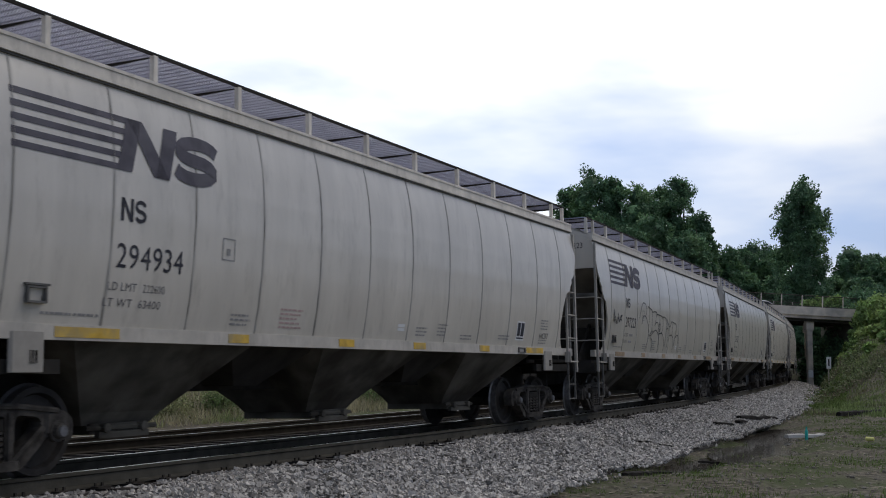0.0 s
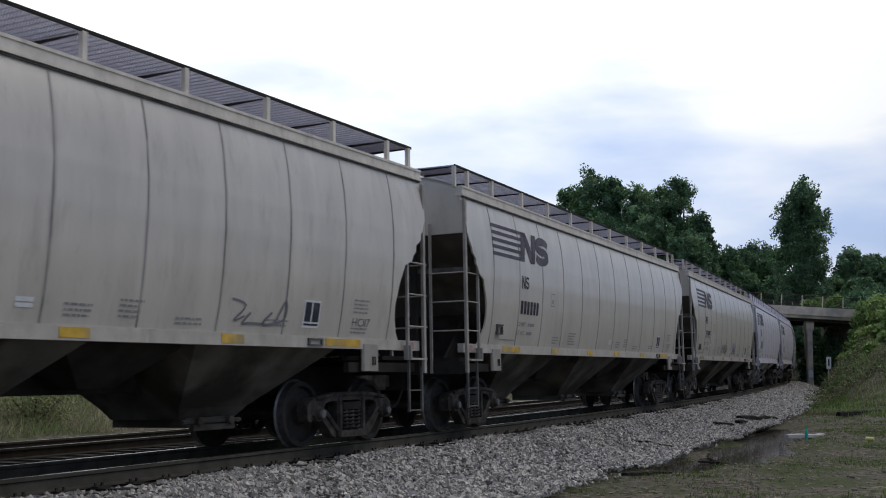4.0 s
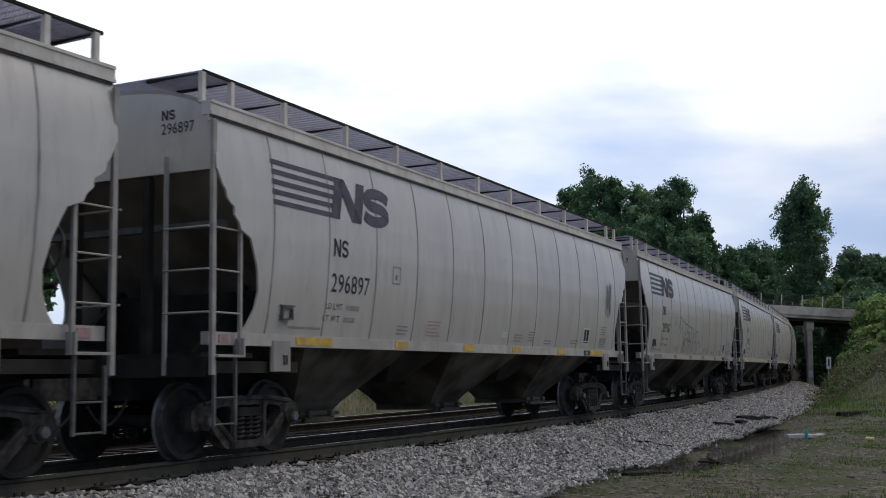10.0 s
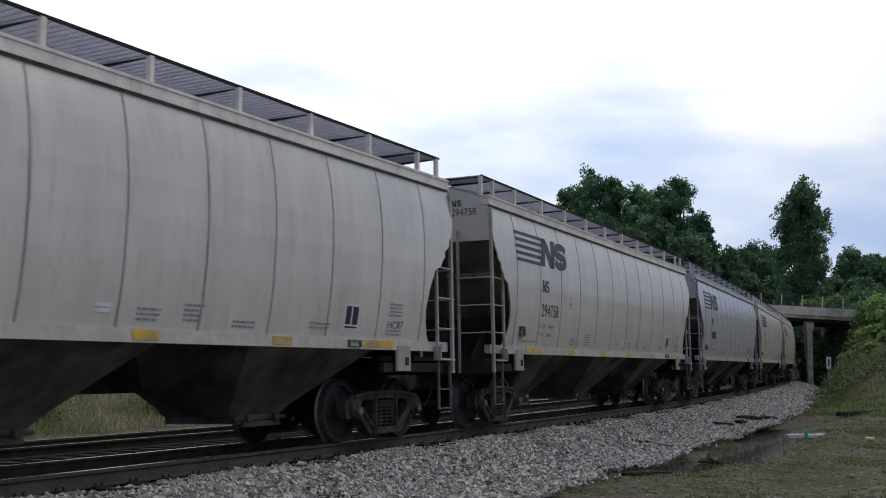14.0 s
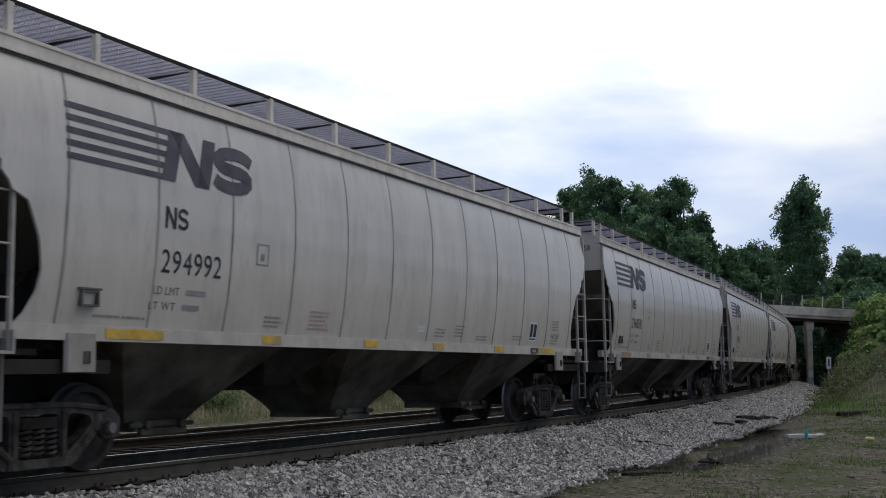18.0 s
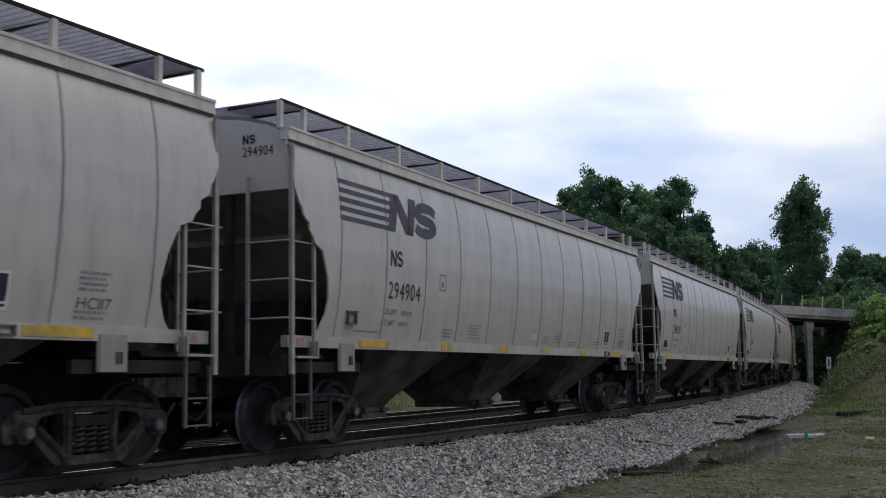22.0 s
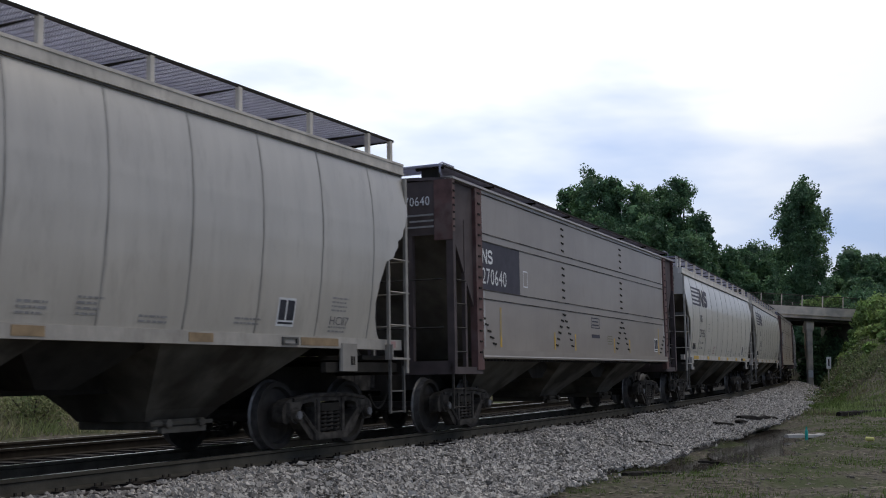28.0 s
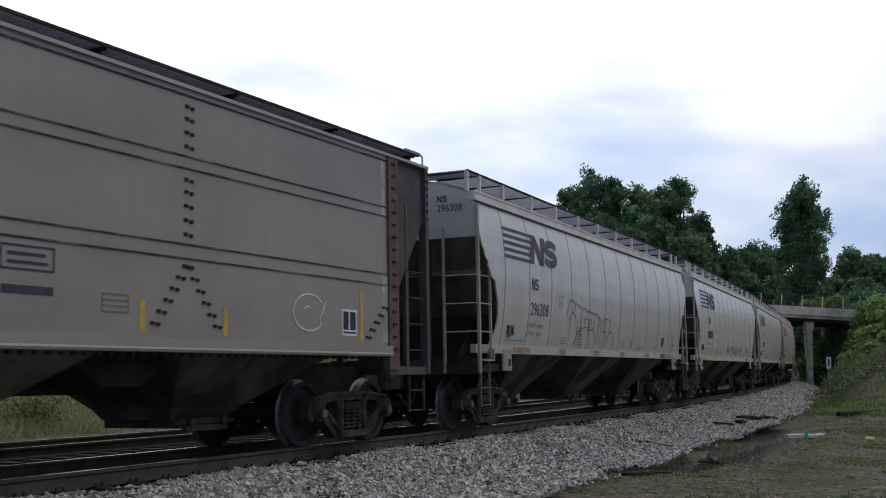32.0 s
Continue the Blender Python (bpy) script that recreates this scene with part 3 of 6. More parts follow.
def build_bridge():
    root = new("road_bridge", None)
    root.location = (33.0, 100.0, 1.2)
    tagged(root, "concrete road bridge over the railway with a pipe railing", "bridge")

    def p(name, sh, mat, label="", parent=root):
        ob = part(name, sh, mat, parent, label)
        if name in ("deck", "girder", "railing_post", "railing_pipe", "wire_mesh", "roadway"):
            ob.rotation_euler.y = FALL
            ob.location.x = -0.23
        return ob
    # local x along the deck, z over the pier's foot
    p("deck", Shape().box(-46, 4.6, 0.1, 8.3, 5.15, 5.24).box(-46, 4.6, -0.05, 0.1, 5.15, 5.42).box(-46, 4.6, -0.25, 0.1, 5.42, 6.18), CONCRETE, "stained concrete deck edge")
    p("deck", Shape().box(-46, 4.6, 8.3, 8.65, 5.42, 6.18), CONCRETE)
    for y in (0.5, 2.9, 5.3, 7.6):
        g = Shape().box(-46, 4.3, y - 0.04, y + 0.04, 4.95, 5.15).box(-46, 4.3, y - 0.2, y + 0.2, 4.90, 4.95)
        p("girder", g, RUST, "dark steel girder")
    for x in (0.62, -14.1, -28.6):
        for y in (0.9, 4.2, 7.5):
            o = x + 0.31 * (y - 0.9)
            p("column", Shape().box(o - 0.25, o + 0.25, y - 0.25, y + 0.25, -2.6, 4.1, 0.05), CONCRETE)
            p("column_head", Shape().box(o - 0.36, o + 0.36, y - 0.36, y + 0.36, 4.1, 4.9, 0.04), CONCRETE)
        p("pier_cap", Shape().piece([(x + 0.31 * (y - 0.9) + d, y, z) for y in (1.3, 7.1) for d in (-0.3, 0.3) for z in (4.4, 4.9)],
                                    [(0, 1, 3, 2), (4, 6, 7, 5), (0, 4, 5, 1), (2, 3, 7, 6), (0, 2, 6, 4), (1, 5, 7, 3)]), CONCRETE)
    p("bearing_sign", Shape().box(0.40, 0.84, 0.60, 0.645, -0.2, 0.45), SIGNWHITE, "white number board with dark marks")
    # abutment painted dark to sink into the shade below the deck
    p("abutment", Shape().box(4.4, 5.8, 0.6, 8.8, 1.5, 5.14), DIMCONCRETE, "overgrown concrete abutment coloured dark like the shade under the bridge")
    for x in np.arange(-45, 4.6, 1.86):
        p("railing_post", Shape().box(x - 0.04, x + 0.04, -0.2, -0.12, 6.18, 7.22), CONCRETE)
        p("railing_post", Shape().box(x - 0.04, x + 0.04, 8.4, 8.48, 6.18, 7.22), CONCRETE)
    wires = Shape()
    for z in np.arange(6.3, 7.15, 0.12):
        wires.bar((-46, -0.15, z), (4.6, -0.15, z), 0.008, 4)
    for x in np.arange(-20, 4.6, 0.12):
        wires.bar((x, -0.15, 6.18), (x, -0.15, 7.2), 0.006, 4)
    p("wire_mesh", wires, RUST, "rusty wire mesh in the railing")
    for z in (6.22, 7.2):
        p("railing_pipe", Shape().bar((-46, -0.15, z), (4.6, -0.15, z), 0.035), RUST)
        p("railing_pipe", Shape().bar((-46, 8.45, z), (4.6, 8.45, z), 0.035), RUST)
    p("roadway", Shape().box(-46, 4.9, 0.25, 8.2, 5.24, 5.27), ASPHALT, "worn asphalt on the deck")
    road = part("road", Shape().box(37.5, 112.0, 100.25, 108.2, 6.22, 6.265), ASPHALT)
    tagged(road, "worn grey asphalt road beyond the bridge", "road", kind="structure")


build_bridge()


def road_car(name, paint, label, tall=1.0):
    """A four-door car: x ahead, wheels on z = 0."""
    car = new(name, None)
    # half-width, length stations and height of the lower body
    rings = []
    for x, low, high, half in ((-2.24, 0.42, 0.72, 0.66), (-2.12, 0.26, 0.94, 0.80), (-1.5, 0.20, 1.0, 0.88), (0.0, 0.18, 0.96, 0.90), (1.1, 0.20, 0.92, 0.88), (1.9, 0.24, 0.80, 0.82), (2.26, 0.40, 0.62, 0.62)):
        rings.append([(x, -half, low + 0.1), (x, -half * 0.9, low), (x, half * 0.9, low), (x, half, low + 0.1), (x, half, high - 0.12), (x, half * 0.88, high), (x, -half * 0.88, high), (x, -half, high - 0.12)])
    part("body", Shape().loft(rings), paint, car, smooth=True)
    glass, roof = Shape(), Shape()
    glass.loft([[(x0, -y, z), (x1, -y, z), (x1, y, z), (x0, y, z)] for x0, x1, y, z in ((-1.72, 1.06, 0.76, 0.93), (-1.38, 0.60, 0.66, 1.18), (-1.02, 0.20, 0.58, 1.38))])
    part("windows", glass, CARGLASS, car, "dark tinted car windows")
    roof.loft([[(x0, -y, z), (x1, -y, z), (x1, y, z), (x0, y, z)] for x0, x1, y, z in ((-1.12, 0.30, 0.61, 1.365), (-0.95, 0.12, 0.52, 1.44))])
    for y in (-1, 1):
        roof.bar((0.26, 0.60 * y, 1.37), (1.02, 0.75 * y, 0.95), 0.035, 5)
        roof.bar((-0.42, 0.61 * y, 1.37), (-0.40, 0.77 * y, 0.95), 0.03, 5)
        roof.bar((-1.08, 0.60 * y, 1.37), (-1.68, 0.75 * y, 0.96), 0.045, 5)
    part("roof", roof, paint, car)
    tyre = Shape().disc(0, 0, [(-0.10, 0.20), (-0.10, 0.29), (-0.07, 0.32), (0.07, 0.32), (0.10, 0.29), (0.10, 0.20)], 18).mesh("tyre", DARK)
    rim = Shape().disc(0, 0, [(-0.105, 0.04), (-0.09, 0.19), (0.09, 0.19), (0.105, 0.04)], 12).mesh("rim", CAPSTEEL)
    for x in (-1.34, 1.36):
        for y in (-0.79, 0.79):
            wheel = part("wheel", tyre, None, car)
            wheel.location = (x, y, 0.32)
            part("rim", rim, None, wheel, "grey metal wheel rim")
    for y in (-0.58, 0.58):
        part("headlight", Shape().box(2.04, 2.20, y - 0.14, y + 0.14, 0.56, 0.70, 0.03), SIGNWHITE, car)
        part("tail_light", Shape().box(-2.23, -2.08, y - 0.14, y + 0.14, 0.66, 0.80, 0.03), REDTAG, car, "red tail light")
        part("door_mirror", Shape().box(0.66, 0.80, y * 1.62 - 0.09, y * 1.62 + 0.09, 0.93, 1.05, 0.03), paint, car)
    for mesh in {o.data for o in car.children if o.name.startswith(("body", "windows", "roof"))}:
        mesh.transform(Matrix.Diagonal((1, 1, tall, 1)))
    return tagged(car, label, "car", group="cars crossing the bridge")


# car, lane, direction, seconds and place along the road
ROAD_CARS = [
    (road_car("road_car", SILVER, "silver four-door car driving over the bridge"), 102.6, 0, [(0.0, 29.9), (0.3, 31.5), (1.5, 37.8), (2.6, 43.6), (5.0, 56.2), (8.0, 68.0), (10.5, 72.0), (32.0, 72.0)]),
    (road_car("road_car", DUSKY, "dark grey four-door car on the far lane", 1.1), 106.2, 180, [(0.0, 66.0), (2.0, 66.0), (5.0, 55.2), (8.0, 38.2), (9.0, 32.3), (11.0, 20.5), (13.0, 8.7), (15.0, -1.5), (17.0, -6.0), (32.0, -6.0)]),
    (road_car("road_car", SANDY, "pale beige four-door car on the far lane", 1.2), 106.2, 180, [(0.0, 80.0), (18.5, 80.0), (20.5, 68.5), (23.0, 53.0), (25.5, 38.9), (27.5, 27.3), (29.5, 15.5), (31.0, 6.8), (32.0, 2.4)]),
]


# ---- trees and plants ----


def leaf_quads(centres, normals_from, size, per, spread, rng):
    """Leaf sprays: per leaves round each clump centre."""
    n = len(centres) * per
    ball = rng.normal(size=(n, 3))
    ball *= (1.9 * rng.random(n) ** 0.45 / np.linalg.norm(ball, axis=1))[:, None]
    c = np.repeat(centres, per, 0) + ball * np.repeat(np.atleast_1d(spread) * np.ones(len(centres)), per)[:, None]
    d = rng.normal(size=(n, 3))
    d /= np.linalg.norm(d, axis=1)[:, None]
    e = np.cross(d, rng.normal(size=(n, 3)))
    e /= np.linalg.norm(e, axis=1)[:, None]
    L = size * rng.uniform(0.6, 1.5, n)[:, None]
    v = np.stack([c - d * L, c + e * L * 0.55, c + d * L, c - e * L * 0.55], 1)
    return v.reshape(-1, 3), np.arange(4 * n).reshape(n, 4)


def build_tree(x, y, height, width, seed, low=0.25, clumps=260, per=58, mat=LEAF, label="tall broadleaf tree with dense dark green leaves", lobes=9, size=0.30):
    rng = np.random.default_rng(seed)
    base = land_at(x, y) - 0.2
    root = new("tree", None)
    root.location = (x, y, base)
    tagged(root, label, "tree", group="trees behind the bridge")
    tr = Shape()
    r0 = 0.013 * height + 0.08
    lean = rng.normal(0, 0.02, 2)
    levels = 7
    rings = []
    for k in range(levels):
        t = k / (levels - 1)
        r = r0 * (1 - 0.85 * t)
        cx, cy, cz = lean[0] * height * t + 0.15 * math.sin(3 * t + seed), lean[1] * height * t, height * 0.86 * t
        rings.append([(cx + r * math.cos(i * math.pi / 4), cy + r * math.sin(i * math.pi / 4), cz) for i in range(8)])
    tr.loft(rings)
    # crown of lobes in an egg-shaped outline
    lob = []
    mid, tall = height * (0.96 + low) / 2, height * (0.96 - low) / 2
    big = width / 2
    for k in range(lobes):
        b = math.asin(-0.85 + 1.8 * (k + 0.5) / lobes)
        a = k * 2.4 + rng.uniform(-0.4, 0.4)
        flat = math.cos(b) ** 0.6
        r = big * rng.uniform(0.40, 0.58)
        x1, y1, z1 = (big - r) * 1.05 * flat * math.cos(a), (big - r) * 1.05 * flat * math.sin(a), mid + (tall - r * 0.8) * math.sin(b)
        lob.append((x1, y1, z1, r, r * rng.uniform(0.85, 1.15)))
        tr.bar((0, 0, max(1.0, z1 - height * 0.15)), (x1, y1, z1), r0 * 0.26, 5)
    lob.append((rng.uniform(-0.1, 0.1) * big, 0, height * 0.96 - big * 0.45, big * 0.5, big * 0.5))
    lob.append((0, 0, mid, big * 0.62, tall * 0.75))
    part("trunk", tr, BARK, root)
    core = Shape()
    for cx, cy, cz, rx, rz in lob:
        rings = []
        for i in range(1, 7):
            b = math.pi * i / 7
            rings.append([(cx + 0.56 * rx * math.sin(b) * math.cos(a) * rng.uniform(0.75, 1.15), cy + 0.56 * rx * math.sin(b) * math.sin(a) * rng.uniform(0.75, 1.15),
                           cz - 0.58 * rz * math.cos(b)) for a in np.linspace(0, 2 * math.pi, 10)[:-1]])
        core.loft(rings)
    part("inner_crown", core, mat, root)
    share = np.array([l[3] ** 2 * l[4] for l in lob]) ** 0.66
    pick = rng.choice(len(lob), clumps, p=share / share.sum())
    L = np.array(lob)[pick]
    d = rng.normal(size=(clumps, 3))
    d /= np.linalg.norm(d, axis=1)[:, None]
    rad = rng.uniform(0.6, 0.97, clumps)[:, None]
    c = L[:, :3] + d * rad * np.stack([L[:, 3], L[:, 3], L[:, 4]], 1)
    whole = rng.random(clumps) < 0.38
    e = d * rng.uniform(0.72, 1.0, clumps)[:, None] * (1 + 0.13 * np.sin(5 * np.arctan2(d[:, 1], d[:, 0]) + 7 * d[:, 2] + seed))[:, None]
    c[whole] = (e * (big * 0.95, big * 0.95, tall * 0.97) + (0, 0, mid))[whole]
    loose = (0.045 * width + 0.06) * rng.uniform(0.55, 1.25, clumps)
    v, f = leaf_quads(c, None, size, per, loose, rng)
    part("crown", fast_mesh("crown", v, f, mat), None, root)
    return root


def build_bush(x, y, height, width, seed, mat=BUSH, clumps=60, label="leafy green bush on the bank", size=0.11, group="bushes on the bank", sink=0.1, foot=None):
    rng = np.random.default_rng(seed)
    root = new("bush", None)
    root.location = (x, y, land_at(x, y) - sink if foot is None else foot)
    tagged(root, label, "bush", group=group)
    st = Shape()
    for k in range(5):
        a = k * 1.26 + rng.uniform(0, 0.5)
        st.bar((0, 0, 0), (0.3 * width * math.cos(a), 0.3 * width * math.sin(a), height * 0.7), 0.02, 5)
    part("stems", st, BARK, root)
    d = rng.normal(size=(clumps, 3))
    d /= np.linalg.norm(d, axis=1)[:, None]
    d *= rng.uniform(0.45, 1.05, clumps)[:, None] * (1 + 0.25 * np.sin(3 * np.arctan2(d[:, 1], d[:, 0]) + seed))[:, None]
    c = np.stack([d[:, 0] * width / 2, d[:, 1] * width / 2, height * 0.5 + d[:, 2] * height * 0.5], 1)
    v, f = leaf_quads(c, None, size, 24, 0.09 * width + 0.03, rng)
    v[:, 2] = np.maximum(v[:, 2], -0.1)
    part("crown", fast_mesh("crown", v, f, mat), None, root)


def plant_trees():
    # bearing (x over y), distance, height of the top, width
    rows = [(0.137, 150, 29.4, 7.1), (0.115, 152, 27.0, 4.3), (0.155, 148, 28.1, 4.2), (0.176, 146, 26.8, 6.0), (0.215, 150, 28.8, 5.7), (0.199, 152, 27.6, 3.8), (0.236, 142, 22.4, 3.7), (0.189, 138, 21.4, 5.2), (0.142, 138, 21.3, 5.9), (0.223, 134, 18.8, 5.1), (0.166, 136, 19.7, 5.8), (0.264, 150, 19.0, 5.0), (0.285, 155, 20.6, 5.9), (0.304, 150, 18.8, 4.2), (0.251, 150, 17.1, 4.2), (0.277, 140, 14.7, 4.6), (0.302, 138, 13.8, 3.9)]
    for k, (b, d, top, wd) in enumerate(rows):
        build_tree(b * d, d, 1.03 * (top - land_at(b * d, d)), wd * 1.25, 20 + k, low=0.3, clumps=400, per=48, size=0.17)
    d = 128
    build_tree(0.3290 * d, d, 25.2 - land_at(0.3290 * d, d), 7.0, 60, low=0.05, clumps=820, per=46, lobes=16, size=0.15, label="tall narrow tree wrapped in dark ivy")
    for k in range(13):
        x, y, _ = spot(-8 + 7.5 * k, -27 - 6 * (k % 3), 0)
        build_tree(float(x), float(y), 8.0 + 1.3 * (k % 4), 6.5, 120 + k, low=0.1, clumps=110, per=26, size=0.2, label="leafy green tree behind the train")
    for k, (b, d, top, wd) in enumerate([(0.372, 138, 18.2, 4.1), (0.393, 142, 18.0, 4.7), (0.411, 138, 17.0, 3.9), (0.354, 134, 13.7, 3.2), (0.380, 130, 13.2, 3.7), (0.312, 134, 11.4, 3.2), (0.343, 124, 10.0, 3.5), (0.400, 125, 11.5, 3.5), (0.364, 122, 10.6, 2.9)]):
        build_tree(b * d, d, top - land_at(b * d, d), wd * 1.3, 80 + k, low=0.15, clumps=190, size=0.16)


plant_trees()


def plant_bank():
    rng = np.random.default_rng(5)
    # bushes on the slope beside the bridge's end
    spots = [(0.377, 98.6, 1.0, 1.3), (0.383, 98, 1.7, 1.9), (0.390, 97, 1.9, 2.4), (0.397, 96, 1.8, 2.8), (0.406, 95, 1.6, 2.8), (0.413, 93, 1.8, 3.0), (0.404, 98.0, 2.0, 2.6), (0.394, 98.4, 1.9, 2.4),
             (0.409, 76, 1.3, 1.6), (0.386, 90, 1.0, 1.7), (0.396, 80, 0.9, 1.4), (0.373, 94, 0.8, 1.3), (0.404, 86, 1.5, 2.0), (0.407, 68, 0.6, 1.0), (0.379, 84, 0.6, 1.0), (0.390, 72, 0.5, 0.9),
             (0.364, 95, 0.5, 0.9), (0.372, 88, 0.5, 0.9), (0.398, 91, 1.2, 1.8), (0.411, 83, 1.6, 2.2)]
    for k, (b, d, h, wd) in enumerate(spots):
        build_bush(b * d, d, h, wd, 200 + k, clumps=int(30 + 18 * wd), size=0.16)
    for k in range(8):
        build_bush(35.6 + 0.75 * k, 108.0, 2.05 + 0.08 * k, 1.5, 280 + k, clumps=80, size=0.13, label="green vine over the far railing of the bridge", group="vines on the bridge railing", foot=6.38)
    # shade plants under the bridge
    for k in range(9):
        d = 103.5 + 2.6 * (k % 3)
        build_bush((0.338 + 0.0058 * k) * d, d, 2.4 + 0.16 * k + rng.uniform(-0.3, 0.4), 2.6, 240 + k, mat=LEAF, clumps=110, size=0.16, label="dark shrub in the shade behind the bridge", group="shrubs behind the bridge")
    # low growth beside the second track
    for k in range(18):
        s, w = -12 + 2.6 * k + rng.uniform(-1, 1), -9.0 - rng.uniform(0, 2.5)
        x, y, _ = spot(s, w, 0)
        build_bush(float(x), float(y), rng.uniform(0.4, 0.9), rng.uniform(0.9, 1.9), 300 + k, mat=SCRUB, clumps=120, size=0.032, label="low green scrub in the dry grass", group="scrub behind the track")
    # shrubs behind the train
    for k in range(16):
        s, w = -12 + 4.2 * k + rng.uniform(-1, 1), -15 - rng.uniform(0, 6)
        x, y, _ = spot(s, w, 0)
        build_bush(float(x), float(y), rng.uniform(1.2, 2.2), rng.uniform(2.4, 3.6), 260 + k, clumps=80, size=0.14, label="pale green shrub behind the second track", group="shrubs behind the track")


plant_bank()


def undergrowth():
    """Low leafy growth in uneven patches over the slope."""
    rng = np.random.default_rng(77)
    n = 5200
    s, w = 36 + 62 * rng.random(n), 3.7 + 8.5 * rng.random(n)
    x, y, _ = spot(s, w, 0)
    keep = (waves(x, y, 1.7) + 0.5 * waves(y, x, 4.0) + 0.25 * rng.normal(size=n) > 0.5) & ((x < 37.2) | (y < 98.6))
    x, y = x[keep], y[keep]
    s, w = along(x, y)
    c = np.stack([x, y, land(s, w, x, y) + 0.05 + 0.4 * rng.random(len(x)) ** 2], 1)
    v, f = leaf_quads(c, None, 0.085, 16, 0.24, rng)
    ob = new("undergrowth", fast_mesh("undergrowth", v, f, BRUSHWOOD))
    tagged(ob, "low leafy undergrowth in patches on the slope", "undergrowth", kind="stuff")


undergrowth()


def blades(name, x, y, height, mat, label, lean=0.35, width=0.012):
    n = len(x)
    s, w = along(x, y)
    z = land(s, w, x, y) - 0.02
    a = RNG.uniform(0, 2 * math.pi, n)
    b = RNG.uniform(0, 2 * math.pi, n)
    wd = width * (0.7 + 0.6 * RNG.random(n))
    tip = np.stack([x + np.cos(b) * lean * height * RNG.random(n), y + np.sin(b) * lean * height * RNG.random(n), z + height], 1)
    lo = np.stack([x - np.cos(a) * wd, y - np.sin(a) * wd, z], 1)
    hi = np.stack([x + np.cos(a) * wd, y + np.sin(a) * wd, z], 1)
    v = np.stack([lo, hi, tip], 1).reshape(-1, 3)
    ob = new(name, fast_mesh(name, v, np.arange(3 * n).reshape(n, 3), mat))
    return tagged(ob, label, "grass", kind="stuff")


def plant_grass():
    n = 30000
    s = -14 + 60 * RNG.random(n) ** 1.25
    w = 3.7 + 6.8 * RNG.random(n)
    x, y, _ = spot(s, w, 0)
    patch = waves(x, y, 1.9) + 0.7 * waves(y, x, 0.7)
    inpool = ((s - 11.8) / 9.0) ** 2 + ((w - 4.9 + 0.07 * (s - 5)) / 1.1) ** 2 < 1
    keep = (patch + 0.35 * RNG.normal(size=n) > 0.02 - 0.4 * (s > 22) + 0.25 * (w < 5) - 0.35 * ((s < 3) & (w < 5))) & ~inpool
    x, y = x[keep], y[keep]
    tall = 0.015 + 0.10 * RNG.random(len(x)) ** 4
    k = 13
    x, y, tall = np.repeat(x, k), np.repeat(y, k), np.repeat(tall, k)
    x, y = x + 0.09 * RNG.normal(size=len(x)), y + 0.09 * RNG.normal(size=len(y))
    blades("grass", x, y, tall * RNG.uniform(0.5, 1.3, len(x)), GRASS, "short green grass on damp soil", lean=0.9, width=0.009)
    n = 16000
    s = 31 + 36 * RNG.random(n)
    w = 3.3 + 1.9 * RNG.random(n) ** 1.3
    x, y, _ = spot(s, w, 0)
    blades("grass", x, y, 0.05 + 0.15 * RNG.random(n) ** 1.5, GRASS, "bright green grass beside the stone shoulder", lean=0.7, width=0.03)
    at = [(19.5, 5.2), (21.0, 4.6), (22.3, 5.4), (24.0, 4.3), (25.5, 5.0), (8.2, 4.4), (6.6, 4.5), (5.4, 4.6), (9.6, 5.9), (3.0, 7.6), (4.6, 8.0), (-2.0, 5.6), (-3.2, 6.3), (13.0, 7.0), (26.0, 6.4), (16.8, 6.2)]
    s, w = (np.concatenate([RNG.normal(a[k], (0.7, 0.32)[k], 340) for a in at]) for k in (0, 1))
    x, y, _ = spot(s, w, 0)
    blades("grass", x, y, 0.025 + 0.09 * RNG.random(len(x)) ** 1.8, GRASS, "tufts of green grass round the puddle", lean=0.9, width=0.009)
    n = 90000
    s = 24 + 85 * RNG.random(n)
    w = 3.6 + 9 * RNG.random(n)
    x, y, _ = spot(s, w, 0)
    keep = waves(x, y, 2.6) + 0.7 * RNG.normal(size=n) > -0.1
    x, y = x[keep], y[keep]
    blades("grass", x, y, 0.05 + 0.2 * RNG.random(len(x)) ** 2, WEED, "tall green weeds on the embankment", width=0.03)
    n = 70000
    s = -14 + 70 * RNG.random(n)
    w = -8.0 - 9 * RNG.random(n)
    x, y, _ = spot(s, w, 0)
    blades("grass", x, y, 0.12 + 0.34 * RNG.random(n), DRYGRASS, "tall dry yellow grass on the bank behind the train", width=0.016, lean=1.1)


plant_grass()


# ---- small things beside the track ----


def set_down(name, sh, mat, x, y, turn, label, category, lift=0.0, tip=0.0):
    ob = part(name, sh, mat)
    ob.matrix_basis = Matrix.Translation((x, y, land_at(x, y) + lift)) @ Matrix.Rotation(turn, 4, "Z") @ Matrix.Rotation(tip, 4, "Y")
    return tagged(ob, label, category)


def rough_beam(length, wide, high, seed, steps=9):
    """A worn beam with a wavering outline, its underside at z = 0."""
    r = random.Random(seed)
    rings = []
    for i in range(steps):
        x = -length / 2 + length * i / (steps - 1)
        k = 1 if 0 < i < steps - 1 else 0.8
        w, h = wide / 2 * k * r.uniform(0.85, 1.1), high * k * r.uniform(0.85, 1.1)
        o = r.uniform(-0.02, 0.02)
        rings.append([(x, -w + o, 0), (x, w + o, 0), (x, w * 0.95 + o, h * 0.8), (x, w * 0.5 + o, h), (x, -w * 0.5 + o, h), (x, -w * 0.95 + o, h * 0.8)])
    return Shape().loft(rings)


